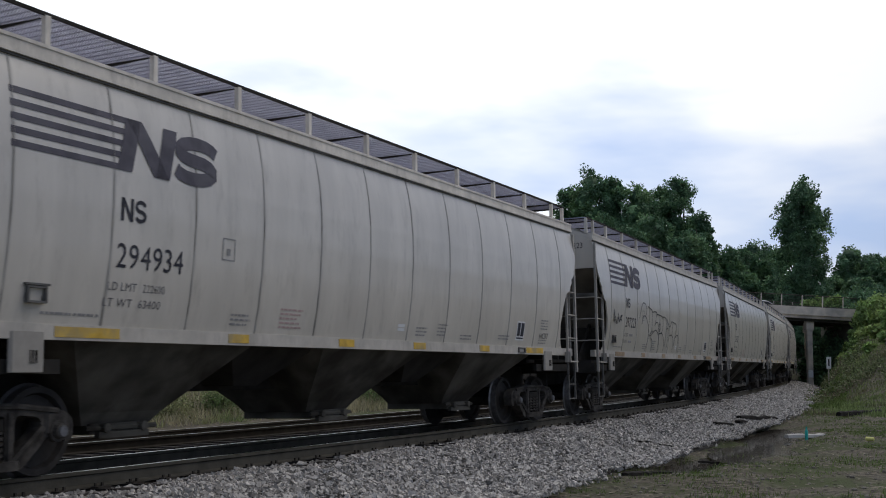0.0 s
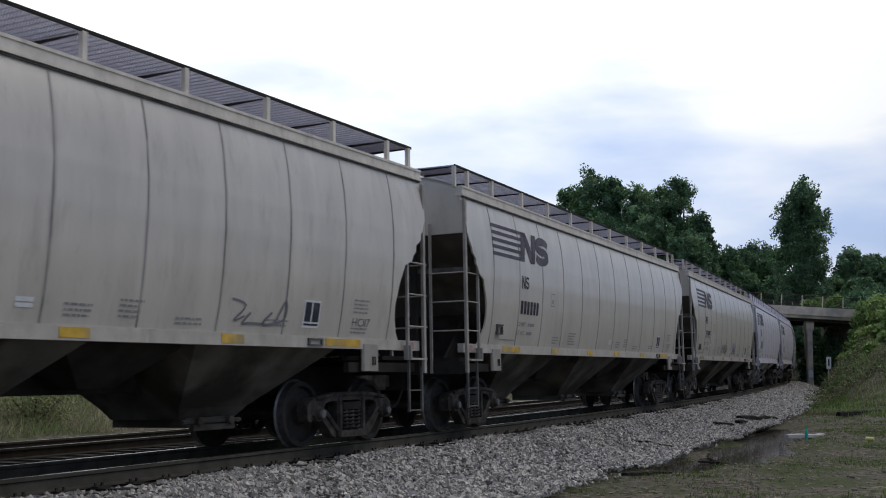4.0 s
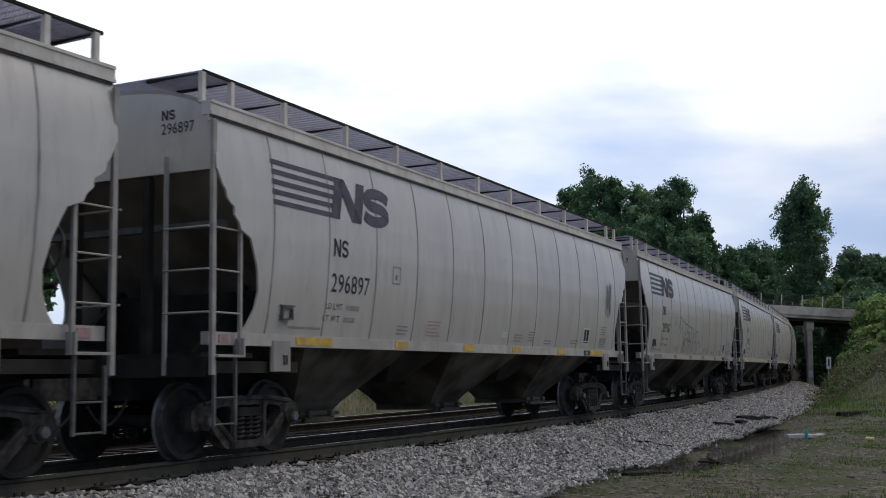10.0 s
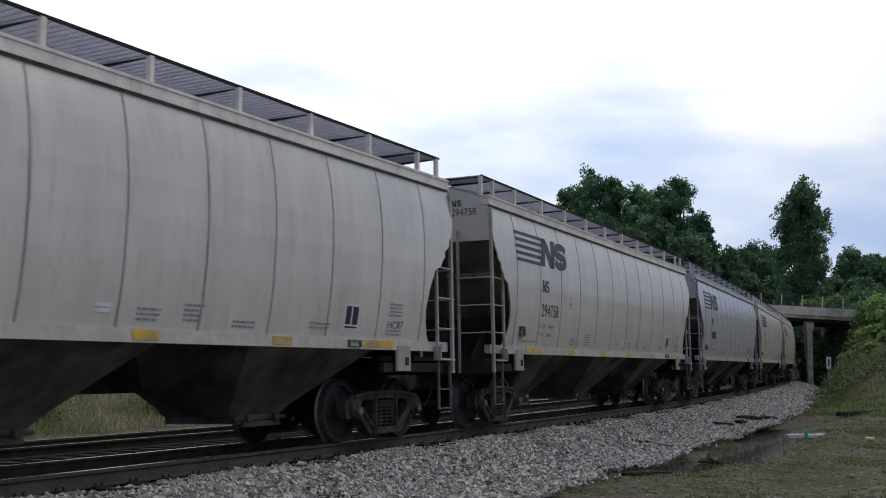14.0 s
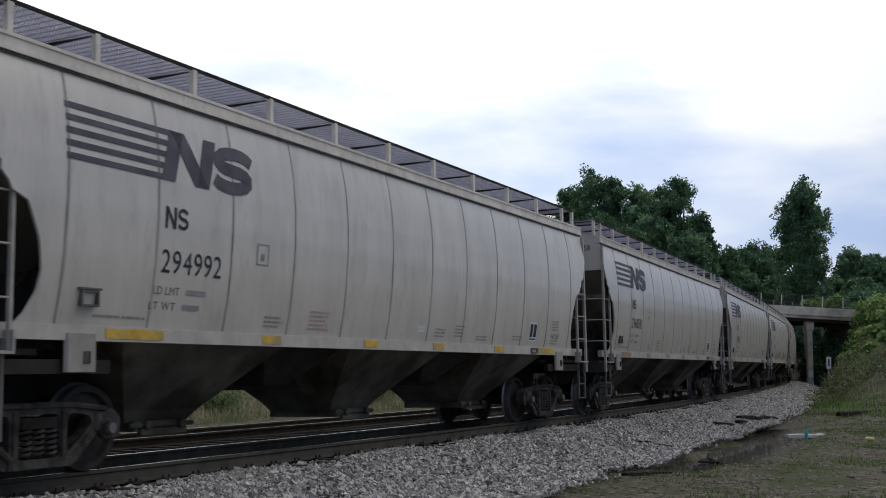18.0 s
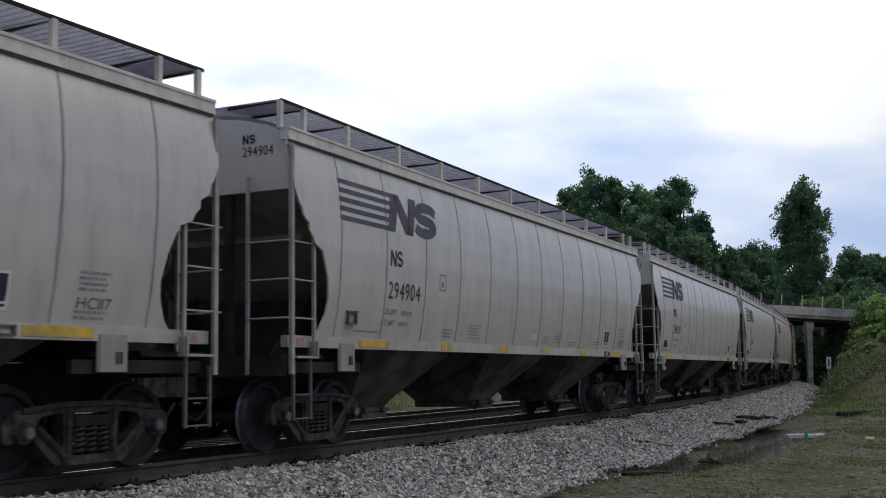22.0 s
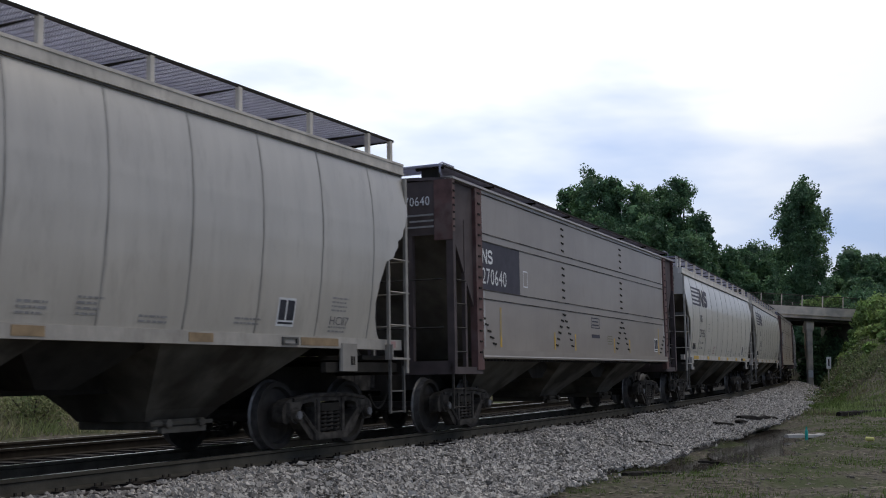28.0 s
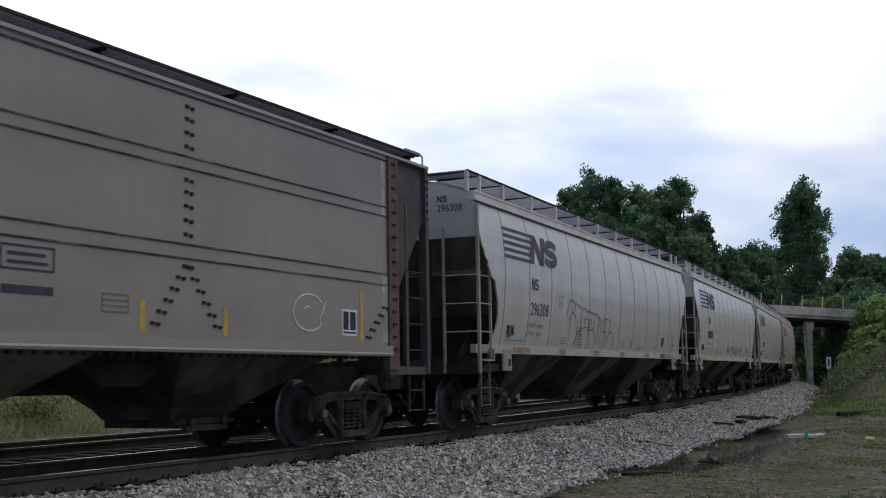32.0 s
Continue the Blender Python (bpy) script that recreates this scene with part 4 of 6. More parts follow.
def small_things():
    set_down("plank", rough_beam(1.45, 0.22, 0.10, 1), WOODPALE, 9.8, 29.8, 0.50, "bleached wooden board lying at the puddle's edge", "board", 0.06)
    bottle = Shape().disc(0, 0, [(-0.17, 0.03), (-0.16, 0.042), (0.08, 0.042), (0.14, 0.018), (0.20, 0.018)], 12)
    ob = part("bottle", bottle, TEAL)
    ob.matrix_basis = Matrix.Translation((9.72, 29.55, land_at(9.72, 29.55) + 0.22)) @ Matrix.Rotation(radians(90), 4, "X")
    tagged(ob, "teal plastic bottle standing by the board", "bottle")
    ob.location.z = land_at(9.72, 29.55) + 0.16
    set_down("log", rough_beam(4.9, 0.2, 0.17, 2, 15), LOG, 16.05, 42.4, 0.88, "dark wet log lying in the grass", "log", -0.05)
    can = Shape().disc(0, 0, [(-0.10, 0.03), (-0.09, 0.05), (0.08, 0.055), (0.10, 0.04)], 12)
    set_down("litter", can, LITTER, 10.59, 27.44, 0.9, "crumpled yellow and white cup on the soil", "litter", 0.05, 0.2)
    for k, (x, y, n, turn, wd, hi) in enumerate(((10.04, 35.35, 3.0, 0.93, 0.22, 0.12), (10.6, 36.0, 0.8, 0.5, 0.16, 0.16), (8.9, 32.9, 1.0, 1.1, 0.2, 0.10), (7.9, 31.0, 1.2, 0.95, 0.18, 0.09), (4.57, 23.43, 0.95, -0.95, 0.05, 0.04), (4.3, 23.4, 0.4, 0.4, 0.04, 0.04), (3.78, 20.77, 0.35, -0.7, 0.1, 0.06), (3.3, 18.6, 0.9, 0.93, 0.16, 0.07), (3.75, 19.15, 0.6, 0.6, 0.1, 0.06), (5.3, 21.9, 0.5, 0.2, 0.08, 0.05))):
        s, w = along(x, y)
        z = float(np.interp(w[0], [1.5, 1.9, 2.6, 3.3, 4.2], [-0.215, -0.26, -0.45, -0.60, -0.80]) + rise(s[0])) + 0.09
        ob = part("driftwood", rough_beam(n, wd, hi, 30 + k), LOG)
        ob.matrix_basis = Matrix.Translation((x, y, max(z, land_at(x, y)))) @ Matrix.Rotation(turn, 4, "Z") @ Matrix.Rotation(0.05, 4, "Y")
        tagged(ob, "dark rotten timber scrap lying on the stone", "timber scrap", group="timber scraps")
    sign = new("marker_post", None)
    sign.location = (28.08, 80.19, land_at(28.08, 80.19))
    tagged(sign, "white marker board on a slim post beside the track", "sign")
    part("post", Shape().box(-0.035, 0.035, -0.03, 0.03, -0.2, 1.75), CONCRETE, sign)
    part("board", Shape().box(-0.17, 0.17, -0.06, -0.03, 1.30, 2.15, 0.01), SIGNWHITE, sign)
    part("marking", Shape().box(-0.05, 0.05, -0.066, -0.06, 1.5, 2.0), BLACKP, sign)
    rng = np.random.default_rng(11)
    pebbles = Shape()
    for k in range(1500):
        s, w = -10 + 34 * rng.random() ** 1.2, 3.7 + 5.5 * rng.random()
        x, y, _ = (float(q) for q in spot(s, w, 0))
        z = land_at(x, y)
        r = 0.010 + 0.035 * rng.random() ** 3
        ring = [[(x + r * math.cos(a) * q, y + r * math.sin(a) * q, z + h * r) for a in np.linspace(0, 5.2, 6)] for q, h in ((1, -0.3), (0.9 + 0.2 * rng.random(), 0.4), (0.4, 0.8))]
        pebbles.loft(ring)
    ob = part("pebbles", pebbles, PEBBLE)
    tagged(ob, "scattered pale stones on the soil", "stones", kind="stuff")
    twigs = Shape()
    for k in range(5200):
        s, w = -10 + 40 * rng.random() ** 1.2, 3.7 + 5.6 * rng.random()
        x, y, _ = (float(q) for q in spot(s, w, 0))
        z = land_at(x, y) + 0.008
        a, n, t = rng.uniform(0, math.pi), 0.02 + 0.07 * rng.random() ** 3, rng.uniform(0.006, 0.026)
        dx, dy = math.cos(a), math.sin(a)
        twigs.piece([(x - dx * n - dy * t, y - dy * n + dx * t, z), (x - dx * n + dy * t, y - dy * n - dx * t, z + 0.004), (x + dx * n + dy * t, y + dy * n - dx * t, z + 0.008), (x + dx * n - dy * t, y + dy * n + dx * t, z + 0.004), (x, y, z + 0.014)],
                    [(0, 1, 4), (1, 2, 4), (2, 3, 4), (3, 0, 4)])
    ob = part("twigs", twigs, TWIG)
    tagged(ob, "dead stalks and leaf litter on the soil", "litter", kind="stuff")


small_things()

# ---- freight cars: x along the car, the viewer's side at -y, z over the rails ----
SIDE_Z = [1.49, 1.8, 2.2, 2.7, 3.1, 3.5, 3.8, 4.02]
SIDE_W = [1.47, 1.535, 1.59, 1.625, 1.625, 1.595, 1.545, 1.49]


def bulge(z):
    return float(np.interp(z, SIDE_Z, SIDE_W))


def flat_side(z):
    return 1.55


GLYPHS = {}


def glyph(ch):
    """Outline of a character of the built-in font as points and faces, one unit high, from x = 0."""
    if ch not in GLYPHS:
        cu = bpy.data.curves.new("glyph", "FONT")
        cu.body, cu.resolution_u = ch, 3
        ob = bpy.data.objects.new("glyph", cu)
        me = bpy.data.meshes.new_from_object(ob)
        v = np.array([p.co[:2] for p in me.vertices]) if len(me.vertices) else np.zeros((0, 2))
        f = [tuple(p.vertices) for p in me.polygons]
        bpy.data.objects.remove(ob)
        if len(v):
            v = v - [v[:, 0].min(), 0]
            v = v / 0.69
        GLYPHS[ch] = (v, f)
    return GLYPHS[ch]


def lettering(text, x0, x1, z0, z1, slope=0.0):
    """Points in x, z and faces of a word fitted into a box; y is left at 0."""
    adv, out_v, out_f = 0.0, [], []
    for ch in text:
        v, f = glyph(ch)
        k = len(out_v)
        out_v += [(a + adv + slope * b, b) for a, b in v]
        out_f += [tuple(i + k for i in q) for q in f]
        adv += (v[:, 0].max() if len(v) else 0.3) + 0.16
    adv -= 0.16
    return [(x0 + a / adv * (x1 - x0), z0 + b * (z1 - z0)) for a, b in out_v], out_f


def decal(name, flat, mat, parent, side=bulge, label="", lift=0.006):
    """Paint on a car's side: flat points x, z laid on the bent plate."""
    pts, faces = flat
    sh = Shape()
    sh.v = [(x, -(side(z) + lift), z) for x, z in pts]
    sh.f = list(faces)
    return part(name, sh, mat, parent, label)


def bars(rows):
    """Several upright or lying strips: rows of x0, x1, z0, z1, cut in height so that they follow the plate."""
    v, f = [], []
    for x0, x1, z0, z1 in rows:
        n = max(1, int((z1 - z0) / 0.12))
        for i in range(n):
            k = len(v)
            a, b = z0 + (z1 - z0) * i / n, z0 + (z1 - z0) * (i + 1) / n
            v += [(x0, a), (x1, a), (x1, b), (x0, b)]
            f.append((k, k + 1, k + 2, k + 3))
    return v, f


def polygon_cut(ring):
    """A four-cornered piece, foot edge first, cut in height so that it follows the plate."""
    (ax, az), (bx, bz), (cx, cz), (dx, dz) = ring
    if az > dz:
        (ax, az), (bx, bz), (cx, cz), (dx, dz) = (dx, dz), (cx, cz), (bx, bz), (ax, az)
    n = max(1, int(abs(dz - az) / 0.05))
    v, f = [], []
    for i in range(n + 1):
        t = i / n
        v += [(ax + (dx - ax) * t, az + (dz - az) * t), (bx + (cx - bx) * t, bz + (cz - bz) * t)]
        if i:
            f.append((2 * i - 2, 2 * i - 1, 2 * i + 1, 2 * i))
    return v, f


def merge(*flats):
    v, f = [], []
    for a, b in flats:
        k = len(v)
        v += a
        f += [tuple(i + k for i in q) for q in b]
    return v, f


def stroke(line, thick, lean=0.0, base=0.0):
    """A band of even thickness along a line of x, z points."""
    v, f = [], []
    for i, p in enumerate(line):
        d = np.array(line[min(i + 1, len(line) - 1)]) - np.array(line[max(i - 1, 0)])
        d = d / np.linalg.norm(d) * thick / 2
        s = lean * (p[1] - base)
        v += [(p[0] - d[1] + s, p[1] + d[0]), (p[0] + d[1] + s, p[1] - d[0])]
        if i:
            f.append((2 * i - 2, 2 * i - 1, 2 * i + 1, 2 * i))
    return v, f


def monogram(x0, x1, z0, z1, th, lean=0.0, gap=0.09):
    """Two plain painted shapes: a zigzag and a double bow."""
    w = (x1 - x0 - gap * (z1 - z0)) / 2
    a, b = x0, x0 + w
    q = lean * (z1 - z0)
    zig = merge(polygon_cut([(a, z0), (a + th, z0), (a + th + q, z1), (a + q, z1)]),
                polygon_cut([(b - th, z0), (b, z0), (b + q, z1), (b - th + q, z1)]),
                polygon_cut([(b - th * 1.1, z0), (b, z0), (a + q + th * 1.1, z1), (a + q, z1)]))
    c0, c1 = x1 - w, x1
    th = min(th, 0.27 * (z1 - z0))
    r, cx = (z1 - z0 - th) / 4, (c0 + c1) / 2
    bow = (w - th) / 2
    line = [(cx + bow * math.cos(g), z1 - th / 2 - r + r * math.sin(g)) for g in np.linspace(0.25, 1.5 * math.pi, 11)]
    line += [(cx + bow * math.cos(g), z0 + th / 2 + r + r * math.sin(g)) for g in np.linspace(0.5 * math.pi, -0.92 * math.pi, 11)[1:]]
    return merge(zig, stroke(line, th, lean, z0))


def scribble(x0, x1, z0, z1, seed, loops=9, thick=0.03):
    """Sprayed strokes that spell nothing: one bent stroke a cell, side by side."""
    r = random.Random(seed)
    out = []
    cells = max(3, loops - 2)
    step = (x1 - x0) / cells
    for i in range(cells):
        a, b = x0 + step * i - 0.05 * step, x0 + step * (i + 1)
        top = z1 - r.uniform(0, 0.22) * (z1 - z0)
        low = z0 + r.uniform(0, 0.15) * (z1 - z0)
        corners = [(a, low), (a + r.uniform(0, 0.3) * step, top), (b, top - r.uniform(0, 0.3) * (top - low)), (a + 0.4 * step, (top + low) / 2), (b, low + r.uniform(0, 0.3) * (top - low)), (a + r.uniform(0.2, 0.6) * step, low)]
        r.shuffle(corners)
        pts = [corners[0]] + corners[:r.choice((4, 5, 5))] + [corners[3]]
        fine = []
        for j in range(1, len(pts) - 2):
            p0, p1, p2, p3 = (np.array(q) for q in pts[j - 1:j + 3])
            for k in range(5):
                t = k / 5
                fine.append(0.5 * (2 * p1 + (p2 - p0) * t + (2 * p0 - 5 * p1 + 4 * p2 - p3) * t * t + (3 * p1 - p0 - 3 * p2 + p3) * t ** 3))
        fine = [p for j, p in enumerate(fine) if j == 0 or np.linalg.norm(p - fine[j - 1]) > 1e-3]
        if len(fine) > 2:
            out.append(stroke(fine, thick * r.uniform(0.75, 1.2)))
    return merge(*out)


def curve(points, per=5):
    """A smooth line through a few points."""
    pts = [np.array(q, float) for q in [points[0]] + list(points) + [points[-1]]]
    out = []
    for j in range(1, len(pts) - 2):
        p0, p1, p2, p3 = pts[j - 1:j + 3]
        for k in range(per):
            t = k / per
            out.append(0.5 * (2 * p1 + (p2 - p0) * t + (2 * p0 - 5 * p1 + 4 * p2 - p3) * t * t + (3 * p1 - p0 - 3 * p2 + p3) * t ** 3))
    return out + [pts[-1]]


# swelling outlines of sprayed letters, in a box one wide and one high
TOPS = [[(0.0, 0.62), (0.05, 0.93), (0.11, 0.97), (0.15, 0.86), (0.14, 0.72)], [(0.17, 0.92), (0.25, 0.86), (0.28, 0.80), (0.28, 0.34)], [(0.28, 0.81), (0.36, 0.83), (0.38, 0.77), (0.34, 0.50)],
        [(0.34, 0.50), (0.37, 0.58), (0.42, 0.57), (0.44, 0.36)], [(0.38, 0.78), (0.50, 0.76), (0.54, 0.68), (0.53, 0.40), (0.44, 0.33)], [(0.53, 0.74), (0.59, 0.74), (0.64, 0.62), (0.62, 0.05)],
        [(0.64, 0.70), (0.70, 0.56), (0.73, 0.55), (0.78, 0.68), (0.79, 0.34)], [(0.79, 0.66), (0.86, 0.64), (0.90, 0.56), (0.85, 0.08)]]
FEET = [[(0.05, 0.50), (0.08, 0.66), (0.13, 0.68), (0.20, 0.48), (0.22, 0.25), (0.17, -0.08)], [(0.28, 0.30), (0.24, 0.27), (0.28, 0.38), (0.31, 0.36), (0.27, 0.25), (0.32, 0.12), (0.30, -0.10)],
        [(0.31, 0.35), (0.38, 0.41), (0.45, 0.28), (0.48, 0.0), (0.45, -0.10)], [(0.44, 0.33), (0.53, 0.35), (0.60, 0.14), (0.59, -0.08)], [(0.64, 0.45), (0.67, 0.50), (0.69, 0.36), (0.68, 0.02)],
        [(0.72, 0.32), (0.79, 0.34), (0.84, 0.16), (0.83, -0.06)], [(0.88, 0.30), (0.94, 0.36), (0.99, 0.20), (1.0, -0.15)], [(0.465, 0.62), (0.445, 0.50), (0.465, 0.40), (0.485, 0.50), (0.465, 0.62)]]


def outline_tag(x0, x1, z0, z1, thick, tall=True):
    """Large sprayed outline letters that run over the seams."""
    out = []
    for line in TOPS + FEET:
        pts = curve([(x0 + a * (x1 - x0), z0 + (b if tall else 0.8 * b + 0.1) * (z1 - z0)) for a, b in line])
        out.append(stroke(pts, thick))
    return merge(*out)


def spring_shape():
    sh = Shape()
    for cx, r in ((-0.165, 0.066), (0.0, 0.066), (0.165, 0.066)):
        turns, seg = 5, 9
        rings = []
        for i in range(turns * seg + 1):
            a = 2 * math.pi * i / seg
            c = Vector((cx + r * math.cos(a), r * math.sin(a) - 0.045, 0.21 + 0.27 * i / (turns * seg)))
            o = Vector((math.cos(a), math.sin(a), 0))
            rings.append([c + (o * math.cos(q) + Vector((0, 0, 1)) * math.sin(q)) * 0.019 for q in (0.8, 2.4, 3.9, 5.5)])
        sh.loft(rings)
    return sh


def wheelset_mesh():
    sh = Shape()
    for m in (-1, 1):
        prof = [(-0.86, 0.10), (-0.86, 0.14), (-0.79, 0.17), (-0.775, 0.36), (-0.835, 0.385), (-0.835, 0.448), (-0.73, 0.458), (-0.71, 0.484), (-0.698, 0.484), (-0.698, 0.39), (-0.75, 0.36), (-0.74, 0.16), (-0.66, 0.13), (-0.66, 0.09)]
        sh.disc(0, 0, [(y * -m, r) for y, r in prof], 32)
    sh.disc(0, 0, [(-1.12, 0.075), (-0.86, 0.08), (0.86, 0.08), (1.12, 0.075)], 10)
    me = sh.mesh("wheelset", WHEEL)
    me.materials.append(TREAD)
    for p in me.polygons:
        rad = [math.hypot(me.vertices[i].co.x, me.vertices[i].co.z) for i in p.vertices]
        if min(rad) > 0.44 and max(rad) < 0.4841 and abs(p.normal.y) < 0.9:
            p.material_index = 1
    return me


def rounded(ring, r=0.04, n=3):
    """A closed ring of x, z with its corners rounded off."""
    out, m = [], len(ring)
    for i in range(m):
        p, a, b = Vector(ring[i]), Vector(ring[i - 1]), Vector(ring[(i + 1) % m])
        da, db = (a - p), (b - p)
        s, e = p + da.normalized() * min(r, da.length * 0.45), p + db.normalized() * min(r, db.length * 0.45)
        out += [tuple((1 - t) ** 2 * s + 2 * t * (1 - t) * p + t * t * e) for t in np.linspace(0, 1, n)]
    return out


def side_frame():
    """Cast frame: arched top, two rounded openings beside the spring window."""
    from mathutils.geometry import tessellate_polygon
    outer = rounded([(-1.12, 0.36), (-1.13, 0.58), (-0.98, 0.67), (-0.62, 0.70), (-0.40, 0.745), (0.40, 0.745), (0.62, 0.70), (0.98, 0.67), (1.13, 0.58), (1.12, 0.36), (1.01, 0.34), (0.98, 0.42), (0.80, 0.42), (0.74, 0.36),
                     (0.46, 0.10), (-0.46, 0.10), (-0.74, 0.36), (-0.80, 0.42), (-0.98, 0.42), (-1.01, 0.34)], 0.07)
    holes = [rounded([(-0.27, 0.20), (0.27, 0.20), (0.25, 0.63), (-0.25, 0.63)], 0.05)]
    for m in (-1, 1):
        h = [(0.37 * m, 0.21), (0.72 * m, 0.51), (0.68 * m, 0.605), (0.37 * m, 0.635)]
        holes.append(rounded(h, 0.08))
    rings = [outer] + holes
    flat = [p for r in rings for p in r]
    tris = tessellate_polygon([[Vector((x, z, 0)) for x, z in r] for r in rings])
    n = len(flat)
    sh = Shape()
    y0, y1 = -0.085, 0.085
    v = [(x, y0, z) for x, z in flat] + [(x, y1, z) for x, z in flat]
    f = []
    for a, b, c in tris:
        f += [(a, b, c), (n + c, n + b, n + a)]
    k = 0
    for r in rings:
        q = len(r)
        for i in range(q):
            j = (i + 1) % q
            f.append((k + i, k + j, n + k + j, n + k + i))
        k += q
    sh.piece(v, f)
    # raised flanges, pedestal boxes and spring seat
    for m in (-1, 1):
        sh.bar((0.30 * m, -0.09, 0.15), (0.72 * m, -0.09, 0.50), 0.035, 6)
        sh.box(0.889 * m - 0.15, 0.889 * m + 0.15, -0.12, 0.11, 0.44, 0.63, 0.03)
        sh.box(0.31 * m - 0.035, 0.31 * m + 0.035, -0.115, 0.10, 0.18, 0.66, 0.012)
    sh.bar((-0.9, -0.09, 0.66), (-0.4, -0.09, 0.715), 0.03, 6)
    sh.bar((-0.4, -0.09, 0.715), (0.4, -0.09, 0.715), 0.03, 6)
    sh.bar((0.4, -0.09, 0.715), (0.9, -0.09, 0.66), 0.03, 6)
    sh.box(-0.40, 0.40, -0.15, 0.10, 0.11, 0.20, 0.03)
    return sh


SPRING, WHEELS, FRAME = spring_shape().mesh("spring", IRON, True), wheelset_mesh(), side_frame().mesh("side_frame", IRON)
CAP = Shape().disc(0, 0, [(-0.06, 0.05), (-0.05, 0.075), (0.0, 0.085), (0.0, 0.11), (0.06, 0.115)], 14).mesh("bearing_cap", IRON)
CAPEND = Shape().disc(0, 0, [(-0.075, 0.03), (-0.075, 0.055), (-0.055, 0.06)], 10).mesh("end_cap", CAPSTEEL)
SHOE = Shape().box(-0.03, 0.03, -0.06, 0.06, -0.16, 0.16).mesh("brake_shoe", IRON)
BOLSTER = Shape().box(-0.24, 0.24, -1.10, 1.10, 0.49, 0.60, 0.02).box(-0.2, 0.2, -0.5, 0.5, 0.58, 0.78).box(-0.62, -0.52, -0.8, 0.8, 0.36, 0.48).box(0.52, 0.62, -0.8, 0.8, 0.36, 0.48).mesh("truck", DARK)


def add_truck(car, x):
    truck = part("truck", BOLSTER, None, car, "grimy cast steel freight truck")
    truck.location = (x, 0, 0)
    for k, ax in enumerate((-0.889, 0.889)):
        wh = part("wheelset", WHEELS, None, truck, "dark steel wheels with a bright rim")
        wh.location = (ax, 0, 0.457)
        wh["axle"] = k
        for y in (-1.13, 1.13):
            c = part("bearing_cap", CAP, None, truck)
            c.matrix_basis = pose(ax, y, 0.457, 0, 0, 0 if y < 0 else 180)
            part("end_cap", CAPEND, None, c, "worn bearing end cap")
        for y in (-0.77, 0.77):
            b = part("brake_shoe", SHOE, None, truck)
            b.location = (ax * 0.43, y, 0.45)
    for y in (-1.0, 1.0):
        f = part("side_frame", FRAME, None, truck, "cast iron side frame")
        f.location = (0, y, 0)
        s = part("spring", SPRING, None, truck, "coil springs")
        s.location = (0, y, 0)
    return truck


def ladder(points, rungs, r=0.022):
    """Two stiles, each from one point to another, and the rungs between them at the given heights."""
    (a0, a1), (b0, b1) = points
    sh = Shape()
    for p, q in points:
        p, q = Vector(p), Vector(q)
        sh.box(p.x - r, p.x + r, p.y - r, p.y + r, p.z, q.z)
    for z in rungs:
        sh.bar((a0[0], a0[1], z), (b0[0], b0[1], z), 0.012, 5)
    return sh


def corner_ladder(car, x0, x1, y, rungs):
    """Tall corner stile with a shorter one beside it and a rung mesh shared by all steps."""
    top = part("side_ladder", Shape().box(x0 - 0.036, x0 + 0.036, y - 0.026, y + 0.026, 1.0, 3.95, 0.006), LADDER, car, "pale steel ladder on the corner")
    part("stile", Shape().box(x1 - 0.024, x1 + 0.024, y - 0.024, y + 0.024, 1.20, 2.80, 0.006), LADDER, top)
    rung = Shape().bar((x0, y - 0.01, 0), (x1, y - 0.01, 0), 0.0115, 6).mesh("rung", LADDER)
    for z in rungs:
        part("rung", rung, None, top).location.z = z


def hopper_bay(x, half_top, lo=0.34, w_top=1.42, w_low=0.55, top=1.36, low_x=None):
    """One discharge hopper: side plates and slope sheets that narrow to the gate."""
    sh = Shape()
    low_x = x if low_x is None else low_x
    rings = []
    for z, cx, hx, hw in ((top, x, half_top, w_top), (0.60, low_x + 0.1 * (x - low_x), 0.66, w_low + 0.10), (lo + 0.12, low_x, 0.54, w_low)):
        rings.append([(cx - hx, -hw, z), (cx + hx, -hw, z), (cx + hx, hw, z), (cx - hx, hw, z)])
    return sh.loft(rings)


def gate(x, w_low=0.58, lo=0.34):
    sh = Shape().box(x - 0.46, x + 0.46, -w_low - 0.04, w_low + 0.04, lo + 0.02, lo + 0.14, 0.02)
    sh.box(x - 0.40, x + 0.40, -w_low - 0.10, -w_low - 0.03, lo - 0.02, lo + 0.05)
    sh.bar((x - 0.56, -w_low - 0.05, lo + 0.09), (x + 0.56, -w_low - 0.05, lo + 0.09), 0.03)
    for i in (-1, 1):
        sh.disc(0, 0, [(-w_low - 0.14, 0.03), (-w_low - 0.13, 0.055), (-w_low - 0.05, 0.055)], 10)
        sh.v[-30:] = [(a + x + 0.30 * i, b, c + lo + 0.09) for a, b, c in sh.v[-30:]]
    return sh


def grating(x0, x1, y0, y1, z, lengthwise=True):
    """Open steel grating of flat bars."""
    sh = Shape()
    if lengthwise:
        for y in np.linspace(y0, y1, 36):
            sh.box(x0, x1, y - 0.006, y + 0.006, z - 0.006, z)
        for x in np.arange(x0, x1 + 0.01, 0.12):
            sh.box(x - 0.01, x + 0.01, y0, y1, z - 0.009, z - 0.001)
    else:
        for x in np.linspace(x0, x1, 13):
            sh.box(x - 0.010, x + 0.010, y0, y1, z - 0.02, z)
        for y in np.arange(y0, y1, 0.3):
            sh.box(x0, x1, y - 0.012, y + 0.012, z - 0.018, z - 0.002)
    return sh


